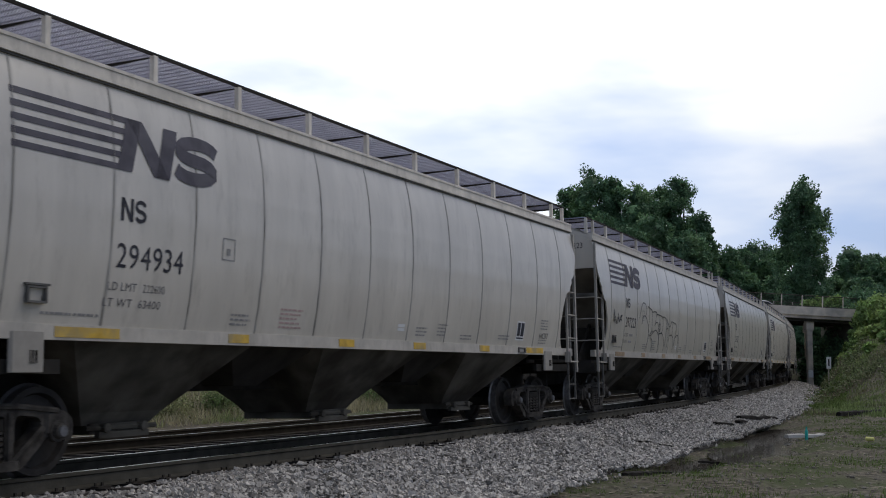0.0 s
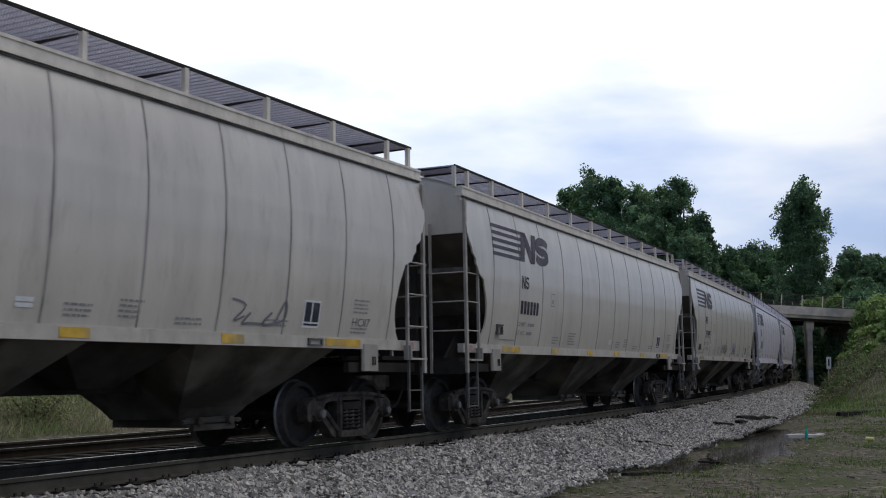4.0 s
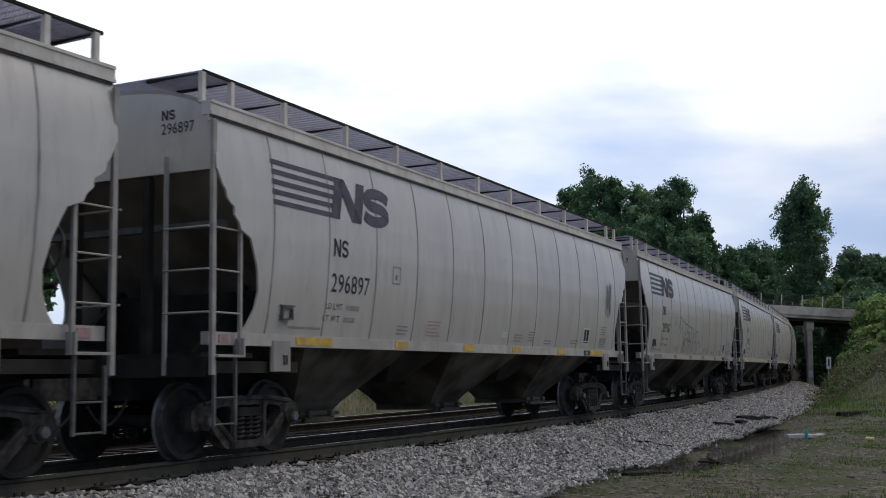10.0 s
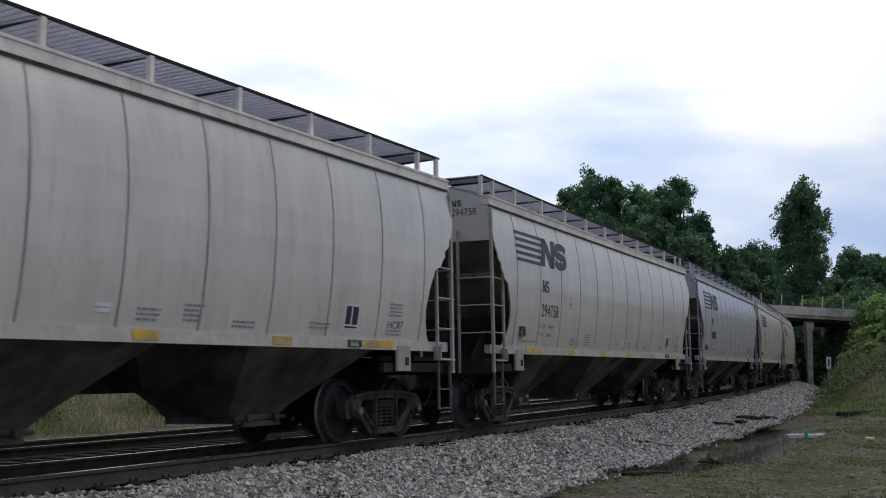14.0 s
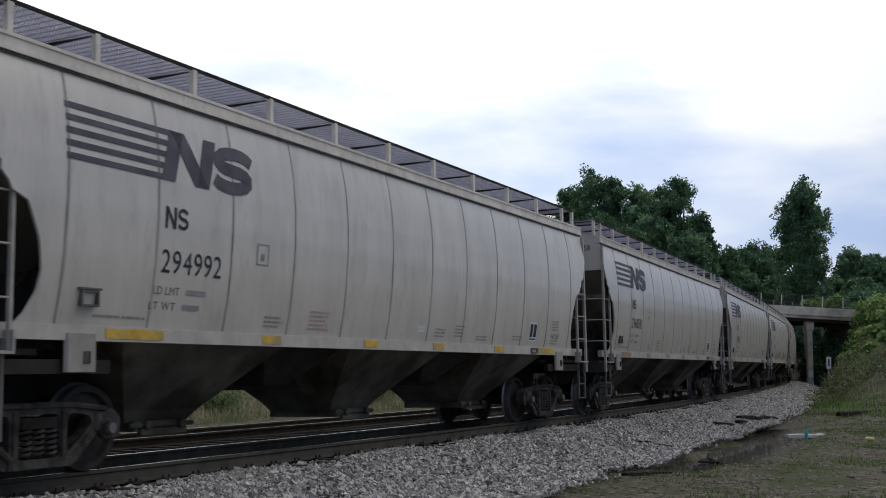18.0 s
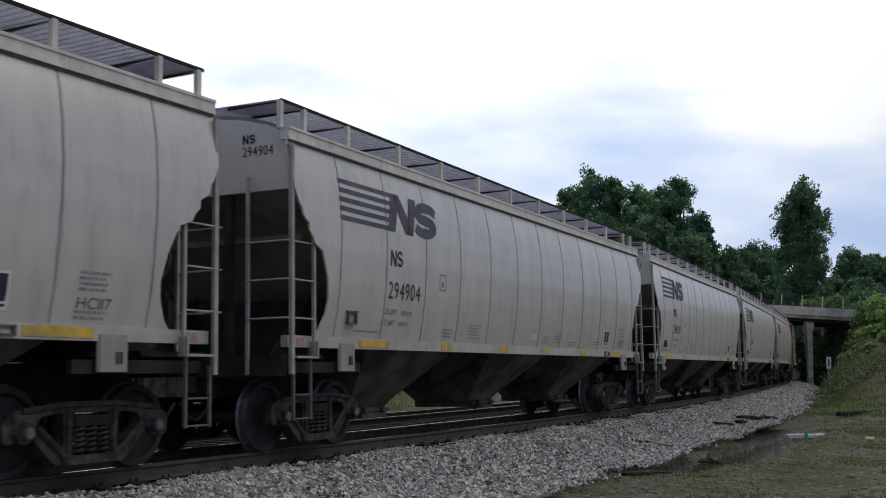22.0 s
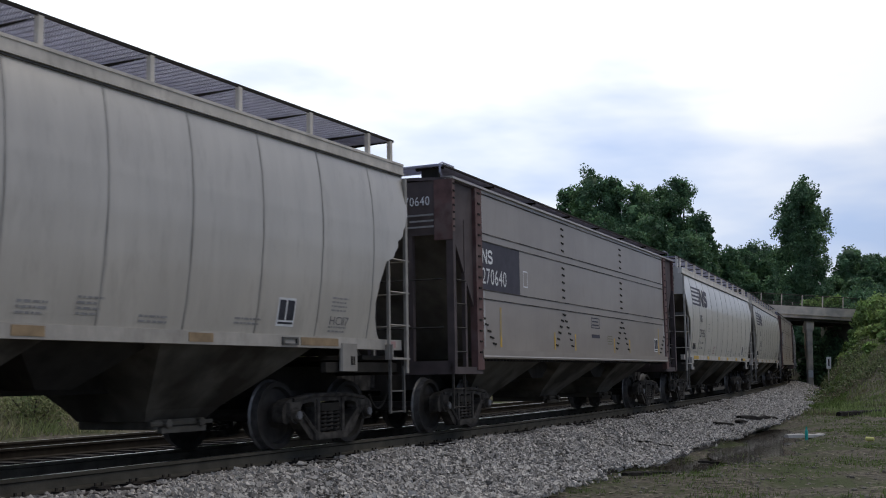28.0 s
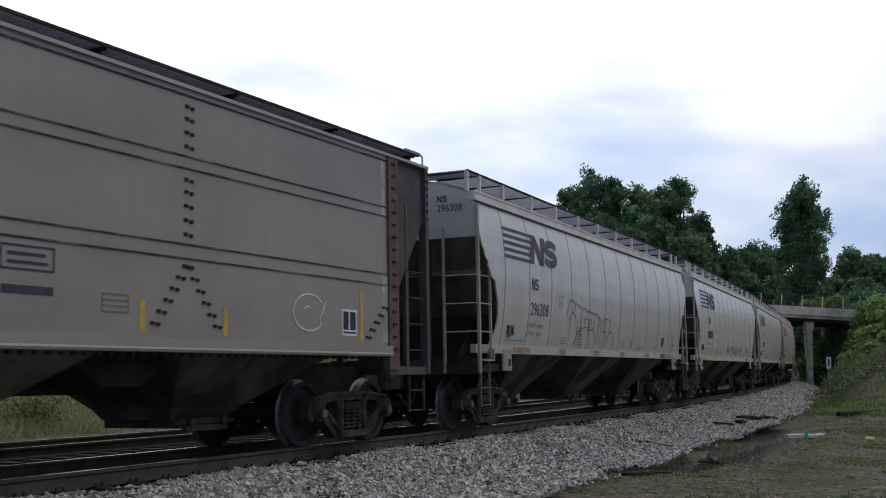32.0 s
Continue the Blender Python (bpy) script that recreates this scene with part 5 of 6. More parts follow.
def coupler(m, end):
    sh = Shape().box(min(m * (end - 0.5), m * (end + 0.42)), max(m * (end - 0.5), m * (end + 0.42)), -0.09, 0.09, 0.78, 1.0)
    x = m * (end + 0.52)
    sh.box(x - 0.24, x + 0.24, -0.19, 0.15, 0.74, 1.04, 0.06)
    return sh


def run_gear(car, end, half_T):
    for m in (-1, 1):
        add_truck(car, m * half_T)
        part("coupler", coupler(m, end), IRON, car)
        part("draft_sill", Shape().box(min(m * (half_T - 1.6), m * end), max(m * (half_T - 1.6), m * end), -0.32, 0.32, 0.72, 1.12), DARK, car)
        h = Shape().tube([(m * (end - 0.1 + 0.75 * i / 8), -0.36 - 0.03 * m, 0.86 - 0.42 * math.sin(math.pi * i / 8 * 0.85)) for i in range(9)], 0.02, 6)
        part("brake_hose", h, DARK, car)


def round_side_car(E=8.24, half_T=6.874, ribs=12, pitch=1.302, first=-7.10, name="covered_hopper_car", new_style=False):
    """Three-bay covered hopper with bulging sides. Built at the origin."""
    car = new(name, None)
    k = E / 8.24
    cut_z = [1.49, 1.6, 1.8, 2.0, 2.3, 2.62, 2.70, 2.78, 2.86, 2.95, 3.0, 3.05, 3.14, 3.20, 3.36, 3.37, 4.02]
    cut_x = [0.66, 0.76, 0.86, 0.89, 0.82, 0.66, 0.46, 0.42, 0.33, 0.33, 0.24, 0.18, 0.16, 0.10, 0.02, 0.0, 0.0]
    if new_style:
        cut_z = [1.58, 1.7, 1.9, 2.1, 2.3, 2.5, 2.65, 2.76, 2.80, 4.02]
        cut_x = [1.05, 1.02, 0.92, 0.74, 0.52, 0.30, 0.12, 0.02, 0.0, 0.0]
    low_end = 2.76 if new_style else 3.37
    zs = sorted(set(cut_z + SIDE_Z + [2.45, 2.9, 3.3, 3.65, 3.9]))
    zs = [z for z in zs if z >= cut_z[0]]
    for m in (-1, 1):
        rows = []
        for z in zs:
            e = E - float(np.interp(z, cut_z, cut_x))
            rows.append([(u, m * bulge(z), z) for u in np.linspace(-e, e, 25)])
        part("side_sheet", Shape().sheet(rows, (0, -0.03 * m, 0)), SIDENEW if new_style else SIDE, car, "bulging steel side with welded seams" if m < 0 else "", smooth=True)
        # roof plate along the eave
        lip = [(1.40, 4.015), (1.40, 4.18), (1.54, 4.185), (1.54, 4.15), (1.528, 4.15), (1.528, 4.045), (1.545, 4.045), (1.545, 4.01), (1.50, 4.01), (1.50, 3.94), (1.48, 3.94), (1.48, 4.015)]
        part("roof_plate", Shape().prism([(-E - 0.02, m * y, z) for y, z in lip], (2 * E + 0.04, 0, 0)), SILL, car)
        # added dark strip: shade line under the roof lip, with grime in the gap
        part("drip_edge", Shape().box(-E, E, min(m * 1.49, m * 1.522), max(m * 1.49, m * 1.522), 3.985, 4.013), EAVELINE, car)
        # side sill
        hgt, sx = (1.31, E - 1.05) if new_style else (1.345, E - 0.02)
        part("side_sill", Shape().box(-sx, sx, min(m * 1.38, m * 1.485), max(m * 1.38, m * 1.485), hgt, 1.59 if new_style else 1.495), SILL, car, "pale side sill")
    # ribs
    zr = np.linspace(1.5, 3.96, 13)
    one = []
    for z in zr:
        o = bulge(z) + 0.006
        one.append([(-0.008, -o, z), (0.008, -o, z), (0.008, -o + 0.03, z), (-0.008, -o + 0.03, z)])
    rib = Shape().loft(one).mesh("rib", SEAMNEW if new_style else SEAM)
    for i in range(ribs):
        r = part("rib", rib, None, car)
        r.location.x = first + pitch * i
    back = Shape()
    for i in range(ribs):
        back.loft([[(x + first + pitch * i, -y, z) for x, y, z in ring] for ring in one])
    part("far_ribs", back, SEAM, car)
    # roof and ends
    arc = [(-1.45, 4.17), (-1.2, 4.28), (-0.85, 4.38), (-0.45, 4.44), (0, 4.46), (0.45, 4.44), (0.85, 4.38), (1.2, 4.28), (1.45, 4.17)]
    part("roof", Shape().sheet([[(u, y, z) for y, z in arc] for u in np.linspace(-E, E, 9)], (0, 0, -0.05)), PAINT, car)
    part("roof_hatch", Shape().box(-E + 1.0, E - 1.0, -0.3, 0.3, 4.445, 4.52, 0.05), PAINT, car)
    for m in (-1, 1):
        ring = [(m * E, y, z) for y, z in arc] + [(m * E, bulge(z), z) for z in (3.9, 3.6, low_end)] + [(m * E, -bulge(z), z) for z in (low_end, 3.6, 3.9)]
        part("end_sheet", Shape().prism(ring, (-m * 0.04, 0, 0)), PAINT, car, "upright end plate")
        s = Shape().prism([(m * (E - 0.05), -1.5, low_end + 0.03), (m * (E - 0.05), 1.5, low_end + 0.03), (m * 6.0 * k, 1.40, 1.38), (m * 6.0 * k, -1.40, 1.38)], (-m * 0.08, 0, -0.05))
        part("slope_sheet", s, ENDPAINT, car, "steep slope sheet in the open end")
        # posts and beams of the open end; near-black, its shade is in their colour
        part("cross_beam", Shape().box(min(m * (E - 0.42), m * (E - 0.3)), max(m * (E - 0.42), m * (E - 0.3)), -1.46, 1.46, 2.74, 2.82), STEP, car, "grimy beam across the open end")
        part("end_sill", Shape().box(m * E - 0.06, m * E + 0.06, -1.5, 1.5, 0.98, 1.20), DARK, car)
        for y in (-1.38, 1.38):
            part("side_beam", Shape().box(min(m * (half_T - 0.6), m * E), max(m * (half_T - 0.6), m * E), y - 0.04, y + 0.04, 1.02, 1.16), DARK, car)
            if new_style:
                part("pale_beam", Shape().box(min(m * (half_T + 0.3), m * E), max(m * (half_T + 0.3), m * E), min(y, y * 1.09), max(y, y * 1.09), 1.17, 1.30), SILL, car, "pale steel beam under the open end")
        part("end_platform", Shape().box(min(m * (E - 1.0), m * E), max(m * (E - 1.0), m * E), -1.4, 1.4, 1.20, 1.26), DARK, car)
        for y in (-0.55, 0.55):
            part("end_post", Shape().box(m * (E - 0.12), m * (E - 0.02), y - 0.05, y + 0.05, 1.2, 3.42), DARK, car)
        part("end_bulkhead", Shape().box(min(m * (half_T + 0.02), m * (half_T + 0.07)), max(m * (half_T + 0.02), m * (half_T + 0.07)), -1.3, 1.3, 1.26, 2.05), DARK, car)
        if m > 0:
            ring = [(E - 0.12, -0.72 + 0.27 * math.cos(a), 2.35 + 0.27 * math.sin(a)) for a in np.linspace(0, 2 * math.pi, 17)]
            wheel = Shape().tube([(x, y, z) for x, y, z in ring], 0.018, 5)
            for a in (0.3, 2.4, 4.5):
                wheel.bar((E - 0.12, -0.72, 2.35), (E - 0.12, -0.72 + 0.26 * math.cos(a), 2.35 + 0.26 * math.sin(a)), 0.014, 5)
            part("brake_wheel", wheel, STEP, car, "hand brake wheel")
            part("air_tank", Shape().box(E - 0.95, E - 0.45, -0.95, 0.95, 1.28, 1.72, 0.12), DARK, car, "grimy brake reservoir")
            pipes = Shape()
            for yy in (-0.3, -0.05, 0.4):
                pipes.bar((E - 0.4, yy, 1.25), (E - 0.4 - 0.1 * yy, yy, 2.6), 0.03, 6)
            pipes.bar((E - 0.4, -1.2, 1.9), (E - 0.4, 1.2, 1.75), 0.03, 6)
            part("brake_rods", pipes, DARK, car)
            part("brake_gear", Shape().box(E - 0.3, E - 0.14, -0.84, -0.6, 2.1, 2.55, 0.03), DARK, car)
        for y in (-1.0, 1.0):
            g = Shape().prism([(m * (half_T - 0.1), y, 1.2), (m * (half_T - 0.1), y, 2.2), (m * (E - 0.3), y, 1.2)], (0, 0.05, 0))
            part("gusset", g, DARK, car)
        for y in (-1, 1):
            xo = m * (half_T + (-0.12 if not new_style else 0.1))
            j = Shape().box(xo - 0.21, xo + 0.21, min(y * 1.44, y * 1.505), max(y * 1.44, y * 1.505), 1.035, 1.415, 0.025)
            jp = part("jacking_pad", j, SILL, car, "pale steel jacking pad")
            if y < 0:
                part("slot", Shape().box(xo + 0.06 - 0.04, xo + 0.06 + 0.04, -1.508, -1.49, 1.12, 1.24, 0.03), DARK, jp)
        # ladders
        x0, x1 = m * (E + 0.0), m * (E - 0.52)
        low = 0.42
        corner_ladder(car, x0, x1, -1.56, [1.22, 1.71, 2.20, 2.69])
        part("sill_step", ladder((((x0 - m * 0.06, -1.54, low), (x0 - m * 0.06, -1.54, 1.1)), ((x1 + m * 0.06, -1.54, low), (x1 + m * 0.06, -1.54, 1.34))), [low + 0.02, 0.74], 0.018), STEP, car)
        part("end_stile", Shape().box(m * (E + 0.07) - 0.022, m * (E + 0.07) + 0.022, -0.955, -0.915, 1.0, 3.55), LADDER, car)
        for z in (1.71, 2.20, 2.69):
            part("grab_iron", Shape().bar((m * (E + 0.09), -1.57, z), (m * (E + 0.09), -0.92, z), 0.014, 5), LADDER, car)
        part("handhold", Shape().box(min(x0, x1) + 0.02, max(x0, x1) - 0.02, -1.63, -1.605, 1.20, 1.225).box(x1 - 0.013, x1 + 0.013, -1.63, -1.5, 1.20, 1.42), LADDER, car)
        if not new_style:
            part("red_tag", Shape().box(m * (E - 0.30) - 0.09, m * (E - 0.30) + 0.09, -1.495, -1.483, 1.37, 1.47), REDTAG, car, "faded red and white tag")
            if m > 0:
                part("sill_bracket", Shape().box(5.18, 5.52, -1.51, -1.48, 1.37, 1.39).box(5.18, 5.52, -1.51, -1.48, 1.45, 1.47).box(5.18, 5.22, -1.51, -1.48, 1.38, 1.46).box(5.48, 5.52, -1.51, -1.48, 1.38, 1.46), STEP, car, "grimy pocket on the sill")
        # walkway round the roof
        a, b = sorted((m * (E - 0.62), m * (E - 0.02)))
        part("walkway", grating(a, b, -1.37, 1.37, 4.56, False), GRATE, car, "dark galvanised grating walkway")
        part("walkway", grating(-E + 0.02, E - 0.02, min(m * 0.42, m * 1.37), max(m * 0.42, m * 1.37), 4.56), GRATE, car, "dark galvanised grating walkway")
        part("walkway_edge", Shape().box(-E + 0.02, E - 0.02, m * 1.38 - 0.012, m * 1.38 + 0.012, 4.535, 4.572), DARK, car)
    posts = [-8.23, -7.6, -6.4, -5.23, -4.15, -2.97, -1.87, -0.75, 0.44, 1.55, 2.66, 3.82, 4.97, 6.5, 7.6, 8.2] if new_style else [-8.22, -7.66, -6.51, -4.94, -3.40, -1.82, -0.26, 1.29, 2.87, 4.44, 5.98, 7.48, 8.13]
    post = Shape().box(-0.033, 0.033, -1.40, -1.34, 4.17, 4.54).mesh("walkway_post", SILL)
    for x in posts:
        part("walkway_post", post, None, car).location.x = x * k
        part("walkway_bracket", Shape().piece([(x * k - 0.02, -1.36, 4.515), (x * k - 0.02, -0.55, 4.505), (x * k - 0.02, -0.55, 4.545), (x * k + 0.02, -1.36, 4.545), (x * k + 0.02, -0.55, 4.505), (x * k + 0.02, -0.55, 4.545)],
                                              [(0, 1, 2), (3, 5, 4), (0, 3, 4, 1), (1, 4, 5, 2), (2, 5, 3, 0)]), DARK, car)
    far = Shape()
    for x in posts:
        far.box(x * k - 0.033, x * k + 0.033, 1.34, 1.40, 4.17, 4.54)
    part("far_posts", far, SILL, car)
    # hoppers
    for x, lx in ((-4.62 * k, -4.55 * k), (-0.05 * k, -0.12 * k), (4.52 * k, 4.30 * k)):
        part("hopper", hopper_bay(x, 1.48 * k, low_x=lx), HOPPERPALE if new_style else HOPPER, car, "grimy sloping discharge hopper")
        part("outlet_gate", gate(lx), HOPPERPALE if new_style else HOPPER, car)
        if not new_style:
            continue
        vent = Shape().disc(0, 0, [(-0.07, 0.03), (-0.06, 0.115), (0.0, 0.135), (0.05, 0.135)], 12)
        vent.box(-0.05, 0.22, -0.05, 0.0, 0.10, 0.16).box(-0.34, -0.20, -0.05, 0.0, -0.14, -0.02)
        part("hopper_vent", vent, DARK, car, "black vent cover with a lever").matrix_basis = pose(0.75 * lx + 0.25 * x, -1.06, 0.98, -47)
    # ridges hold the recess shade between the bays in their near-black colour
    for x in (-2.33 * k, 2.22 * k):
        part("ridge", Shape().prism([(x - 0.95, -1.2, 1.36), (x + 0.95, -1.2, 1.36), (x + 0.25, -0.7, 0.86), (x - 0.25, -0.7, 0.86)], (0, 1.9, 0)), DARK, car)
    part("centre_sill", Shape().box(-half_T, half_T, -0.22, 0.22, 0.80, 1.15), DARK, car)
    if new_style:
        for x, w, h in ((-6.62, 0.36, 0.32), (-4.28, 0.42, 0.1), (-1.36, 0.42, 0.1), (0.87, 0.38, 0.1), (3.77, 0.38, 0.1), (6.06, 0.36, 0.2)):
            decal("reflector", bars([(x, x + w, 1.66, 1.66 + h)]), YELLOW, car, label="yellow reflective patch")
    run_gear(car, E, half_T)
    return car


def box_side_car(E=7.95, half_T=6.45):
    """Older three-bay covered hopper with flat riveted sides and open ends."""
    car = new("covered_hopper_car", None)
    B = 6.72
    for m in (-1, 1):
        a, b = sorted((m * 1.50, m * 1.55))
        part("side_panel", Shape().box(-B, B, a, b, 1.40, 4.22), BROWNGREY, car, "flat taupe side sheet with rivets" if m < 0 else "")
        a, b = sorted((m * 1.42, m * 1.60))
        part("bottom_rail", Shape().box(-B - 0.05, B + 0.05, a, b, 1.25, 1.40), BROWNGREY, car)
        part("eave_rail", Shape().box(-E, E, a, b, 4.22, 4.262), EAVE, car)
        if m < 0:
            part("bottom_roll", Shape().bar((-B - 0.05, -1.578, 1.275), (B + 0.05, -1.578, 1.275), 0.032, 8), BROWNGREY, car)
            heads = Shape()
            for x in np.arange(-B, B, 0.16):
                heads.box(x - 0.02, x + 0.02, -1.56, -1.50, 1.20, 1.235)
            part("rivet_row", heads, DARK, car)
        a, b = sorted((m * 1.545, m * 1.556))
        part("top_panel", Shape().box(-B, B, a, b, 4.165, 4.222), EAVE, car, "paler upper strip under the eave" if m < 0 else "")
    for z in (4.15, 3.45, 3.31, 2.45, 2.29):
        part("seam", Shape().box(-B, B, -1.562, -1.549, z - 0.009, z + 0.009), SEAMDARK, car)
    rivet = Shape()
    for o, drop in ((-0.045, 0.006), (0.045, -0.006)):
        rivet.box(o - 0.032, o + 0.032, -1.566, -1.549, drop - 0.02, drop + 0.016, 0.006)
    rivet = rivet.mesh("rivet", DARK)
    spots = []
    for x in (-2.2, 2.28):
        spots += [(x, z) for z in (4.02, 3.88, 3.72, 3.56, 3.18, 3.04, 2.88, 2.72, 2.56)]
        for i in range(6):
            spots += [(x + 0.02 + 0.10 * i, 2.2 - 0.13 * i), (x - 0.02 - 0.10 * i, 2.2 - 0.13 * i)]
    for m in (-1, 1):
        spots += [(m * (B - 0.1 - 0.12 * i), 1.95 - 0.11 * i) for i in range(5)]
    for x, z in spots:
        r = part("rivet", rivet, None, car)
        r.location = (x, 0, z)
    for m in (-1, 1):
        for y in (-1, 1):
            a, b = sorted((m * (B - 0.02), m * (B + 0.26)))
            c, d = sorted((y * 1.46, y * 1.585))
            pst = part("end_post", Shape().box(a, b, c, d, 1.05, 4.22), REDPAINT, car, "red-brown riveted post")
            a, b = sorted((m * (E - 0.10), m * E))
            part("corner_post", Shape().box(a, b, c, d, 1.0, 3.34), PLUM, car, "dusty brown corner post")
            edge = part("corner_edge", Shape().box(a, b, c, d, 3.34, 4.22), REDPAINT if y < 0 else PLUM, car, "red-brown riveted edge")
            if y < 0:
                dots = Shape()
                for z in np.arange(3.42, 4.2, 0.12):
                    dots.box(m * (E - 0.05) - 0.03, m * (E - 0.05) + 0.03, -1.598, -1.58, z - 0.014, z + 0.014)
                part("rivets", dots, DARK, edge)["kind"] = "stuff"
            if y < 0:
                dots = Shape()
                for i in range(16):
                    z = 1.35 + 0.185 * i
                    dots.box(m * (B + 0.12) - 0.05, m * (B + 0.12) + 0.05, -1.60, -1.58, z - 0.015, z + 0.015)
                part("rivets", dots, DARK, pst)["kind"] = "stuff"
            ring = [(m * (B + 0.2), y * 1.52, 4.22), (m * (E - 0.1), y * 1.52, 4.22), (m * (E - 0.1), y * 1.52, 3.35), (m * (B + 0.2), y * 1.52, 2.05)]
            part("end_panel", Shape().prism(ring, (0, -y * 0.05, 0)), PLUM, car, "dark brown side panel of the open end")
            for xx in (E - 0.05, E - 0.62):
                part("ladder_post", Shape().box(m * xx - 0.04, m * xx + 0.04, y * 1.50 - 0.03, y * 1.50 + 0.03, 1.0, 3.6), PLUM, car)
            st = Shape()
            for z in (1.35, 1.75, 2.15, 2.55):
                st.bar((m * (E - 0.05), y * 1.53, z), (m * (E - 0.62), y * 1.53, z), 0.013, 5)
            part("ladder_rungs", st, IRON, car)
            part("sill_step", ladder((((m * (E - 0.1), y * 1.5, 0.42), (m * (E - 0.1), y * 1.5, 1.05)), ((m * (E - 0.56), y * 1.5, 0.42), (m * (E - 0.56), y * 1.5, 1.05))), [0.44, 0.74], 0.018), IRON, car)
        part("end_sheet", Shape().box(min(m * (E - 0.06), m * (E - 0.02)), max(m * (E - 0.06), m * (E - 0.02)), -1.5, 1.5, 3.30, 4.22), PLUM, car, "dark brown end plate")
        part("end_edge", Shape().box(min(m * (E - 0.02), m * (E + 0.01)), max(m * (E - 0.02), m * (E + 0.01)), -1.58, -1.25, 3.2, 4.22), REDPAINT, car)
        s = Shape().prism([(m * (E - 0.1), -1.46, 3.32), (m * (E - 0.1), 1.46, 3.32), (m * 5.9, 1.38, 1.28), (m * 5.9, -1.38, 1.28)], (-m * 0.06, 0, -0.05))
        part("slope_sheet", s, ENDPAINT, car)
        for y in (-0.75, 0.0, 0.75):
            part("end_post", Shape().box(m * (E - 0.14), m * (E - 0.04), y - 0.06, y + 0.06, 1.1, 3.32), PLUM, car)
        part("end_sill", Shape().box(min(m * (E - 0.12), m * E), max(m * (E - 0.12), m * E), -1.55, 1.55, 0.98, 1.2), PLUM, car)
        part("side_sill", Shape().box(min(m * B, m * E), max(m * B, m * E), -1.56, -1.46, 0.98, 1.1), PLUM, car)
        for z in (1.75, 2.55):
            part("grab_iron", Shape().bar((m * (E + 0.03), -1.4, z), (m * (E + 0.03), 1.4, z), 0.013, 5), IRON, car)
        a, b = sorted((m * (E - 0.6), m * (E + 0.05)))
        part("walkway", grating(a, b, -1.4, 1.4, 4.48, False), GRATE, car)
        rim = [(m * (E + 0.05), -1.42, 4.27), (m * (E + 0.12), -1.42, 4.33), (m * (E + 0.12), -1.42, 4.46), (m * (E + 0.02), -1.42, 4.50), (m * (E - 0.45), -1.42, 4.50)]
        part("walkway_handhold", Shape().tube(rim, 0.016, 5), GRATE, car, "bent steel handhold at the walkway's end")
    arc = [(-1.55, 4.245), (-0.9, 4.29), (0, 4.32), (0.9, 4.29), (1.55, 4.245)]
    part("roof", Shape().sheet([[(u, y, z) for y, z in arc] for u in np.linspace(-E, E, 9)], (0, 0, -0.05)), PLUM, car)
    for y in (-1.15, 1.15):
        part("walkway", grating(-E, E, y - 0.27, y + 0.27, 4.46), GRATE, car, "dark galvanised grating walkway")
        sup = Shape()
        for x in (0.0,) if y < 0 else np.linspace(-E + 0.1, E - 0.1, 8):
            sup.box(x - 0.03, x + 0.03, y - 0.24, y + 0.27, 4.42, 4.452).box(x - 0.03, x + 0.03, y - 0.16, y + 0.16, 4.26, 4.43)
        if y < 0:
            one = sup.mesh("walkway_support", DARK)
            for x in np.linspace(-E + 0.1, E - 0.1, 8):
                part("walkway_support", one, None, car).location.x = x
        else:
            part("walkway_supports", sup, DARK, car)["kind"] = "stuff"
        part("walkway_edge", Shape().box(-E, E, y * 1.237 - 0.012, y * 1.237 + 0.012, 4.44, 4.475), DARK, car)
    part("roof_hatch", Shape().box(-6.5, 6.5, -0.35, 0.35, 4.31, 4.40, 0.03), PLUM, car)
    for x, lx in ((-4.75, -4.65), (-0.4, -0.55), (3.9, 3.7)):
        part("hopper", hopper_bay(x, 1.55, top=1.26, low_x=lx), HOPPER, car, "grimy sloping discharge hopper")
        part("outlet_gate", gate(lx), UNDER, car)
    # dark ridges here too, with the shade between hoppers put into the colour
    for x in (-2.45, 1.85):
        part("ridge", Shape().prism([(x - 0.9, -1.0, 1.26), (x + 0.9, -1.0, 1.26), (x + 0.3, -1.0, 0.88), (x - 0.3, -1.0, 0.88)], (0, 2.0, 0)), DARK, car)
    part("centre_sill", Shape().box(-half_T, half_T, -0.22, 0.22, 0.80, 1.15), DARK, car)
    for x, h in ((-5.86, 0.72), (-2.88, 0.36), (-1.52, 0.36), (1.52, 0.34), (2.90, 0.34), (5.92, 0.72)):
        decal("reflector", bars([(x, x + 0.08, 1.45, 1.45 + h)]), YELLOW, car, flat_side, "yellow reflective strip", 0.004)
    for x in (-6.70, 6.54):
        decal("pale_edge", bars([(x, x + 0.16, 1.45, 2.44), (x, x + 0.10, 3.32, 4.13)]), PALE_EDGE, car, flat_side, "pale strip at the panel's edge", 0.002)
    decal("number_panel", bars([(-6.70, -4.80, 2.46, 3.30)]), NAVY, car, flat_side, "dark panel behind the number", 0.004)
    frame_bits = [(-4.62, -4.38, 2.62, 2.645), (-4.62, -4.38, 2.915, 2.94), (-4.62, -4.6, 2.62, 2.94), (-4.40, -4.38, 2.62, 2.94)]
    decal("data_box", bars(frame_bits), WHITE, car, flat_side)
    decal("framed_stencil", bars([(-0.30, 0.35, 1.98, 2.0), (-0.30, 0.35, 2.20, 2.22), (-0.30, -0.28, 1.98, 2.22), (0.33, 0.35, 1.98, 2.22), (-0.22, 0.27, 2.04, 2.07), (-0.22, 0.24, 2.12, 2.15)]), NAVY, car, flat_side)
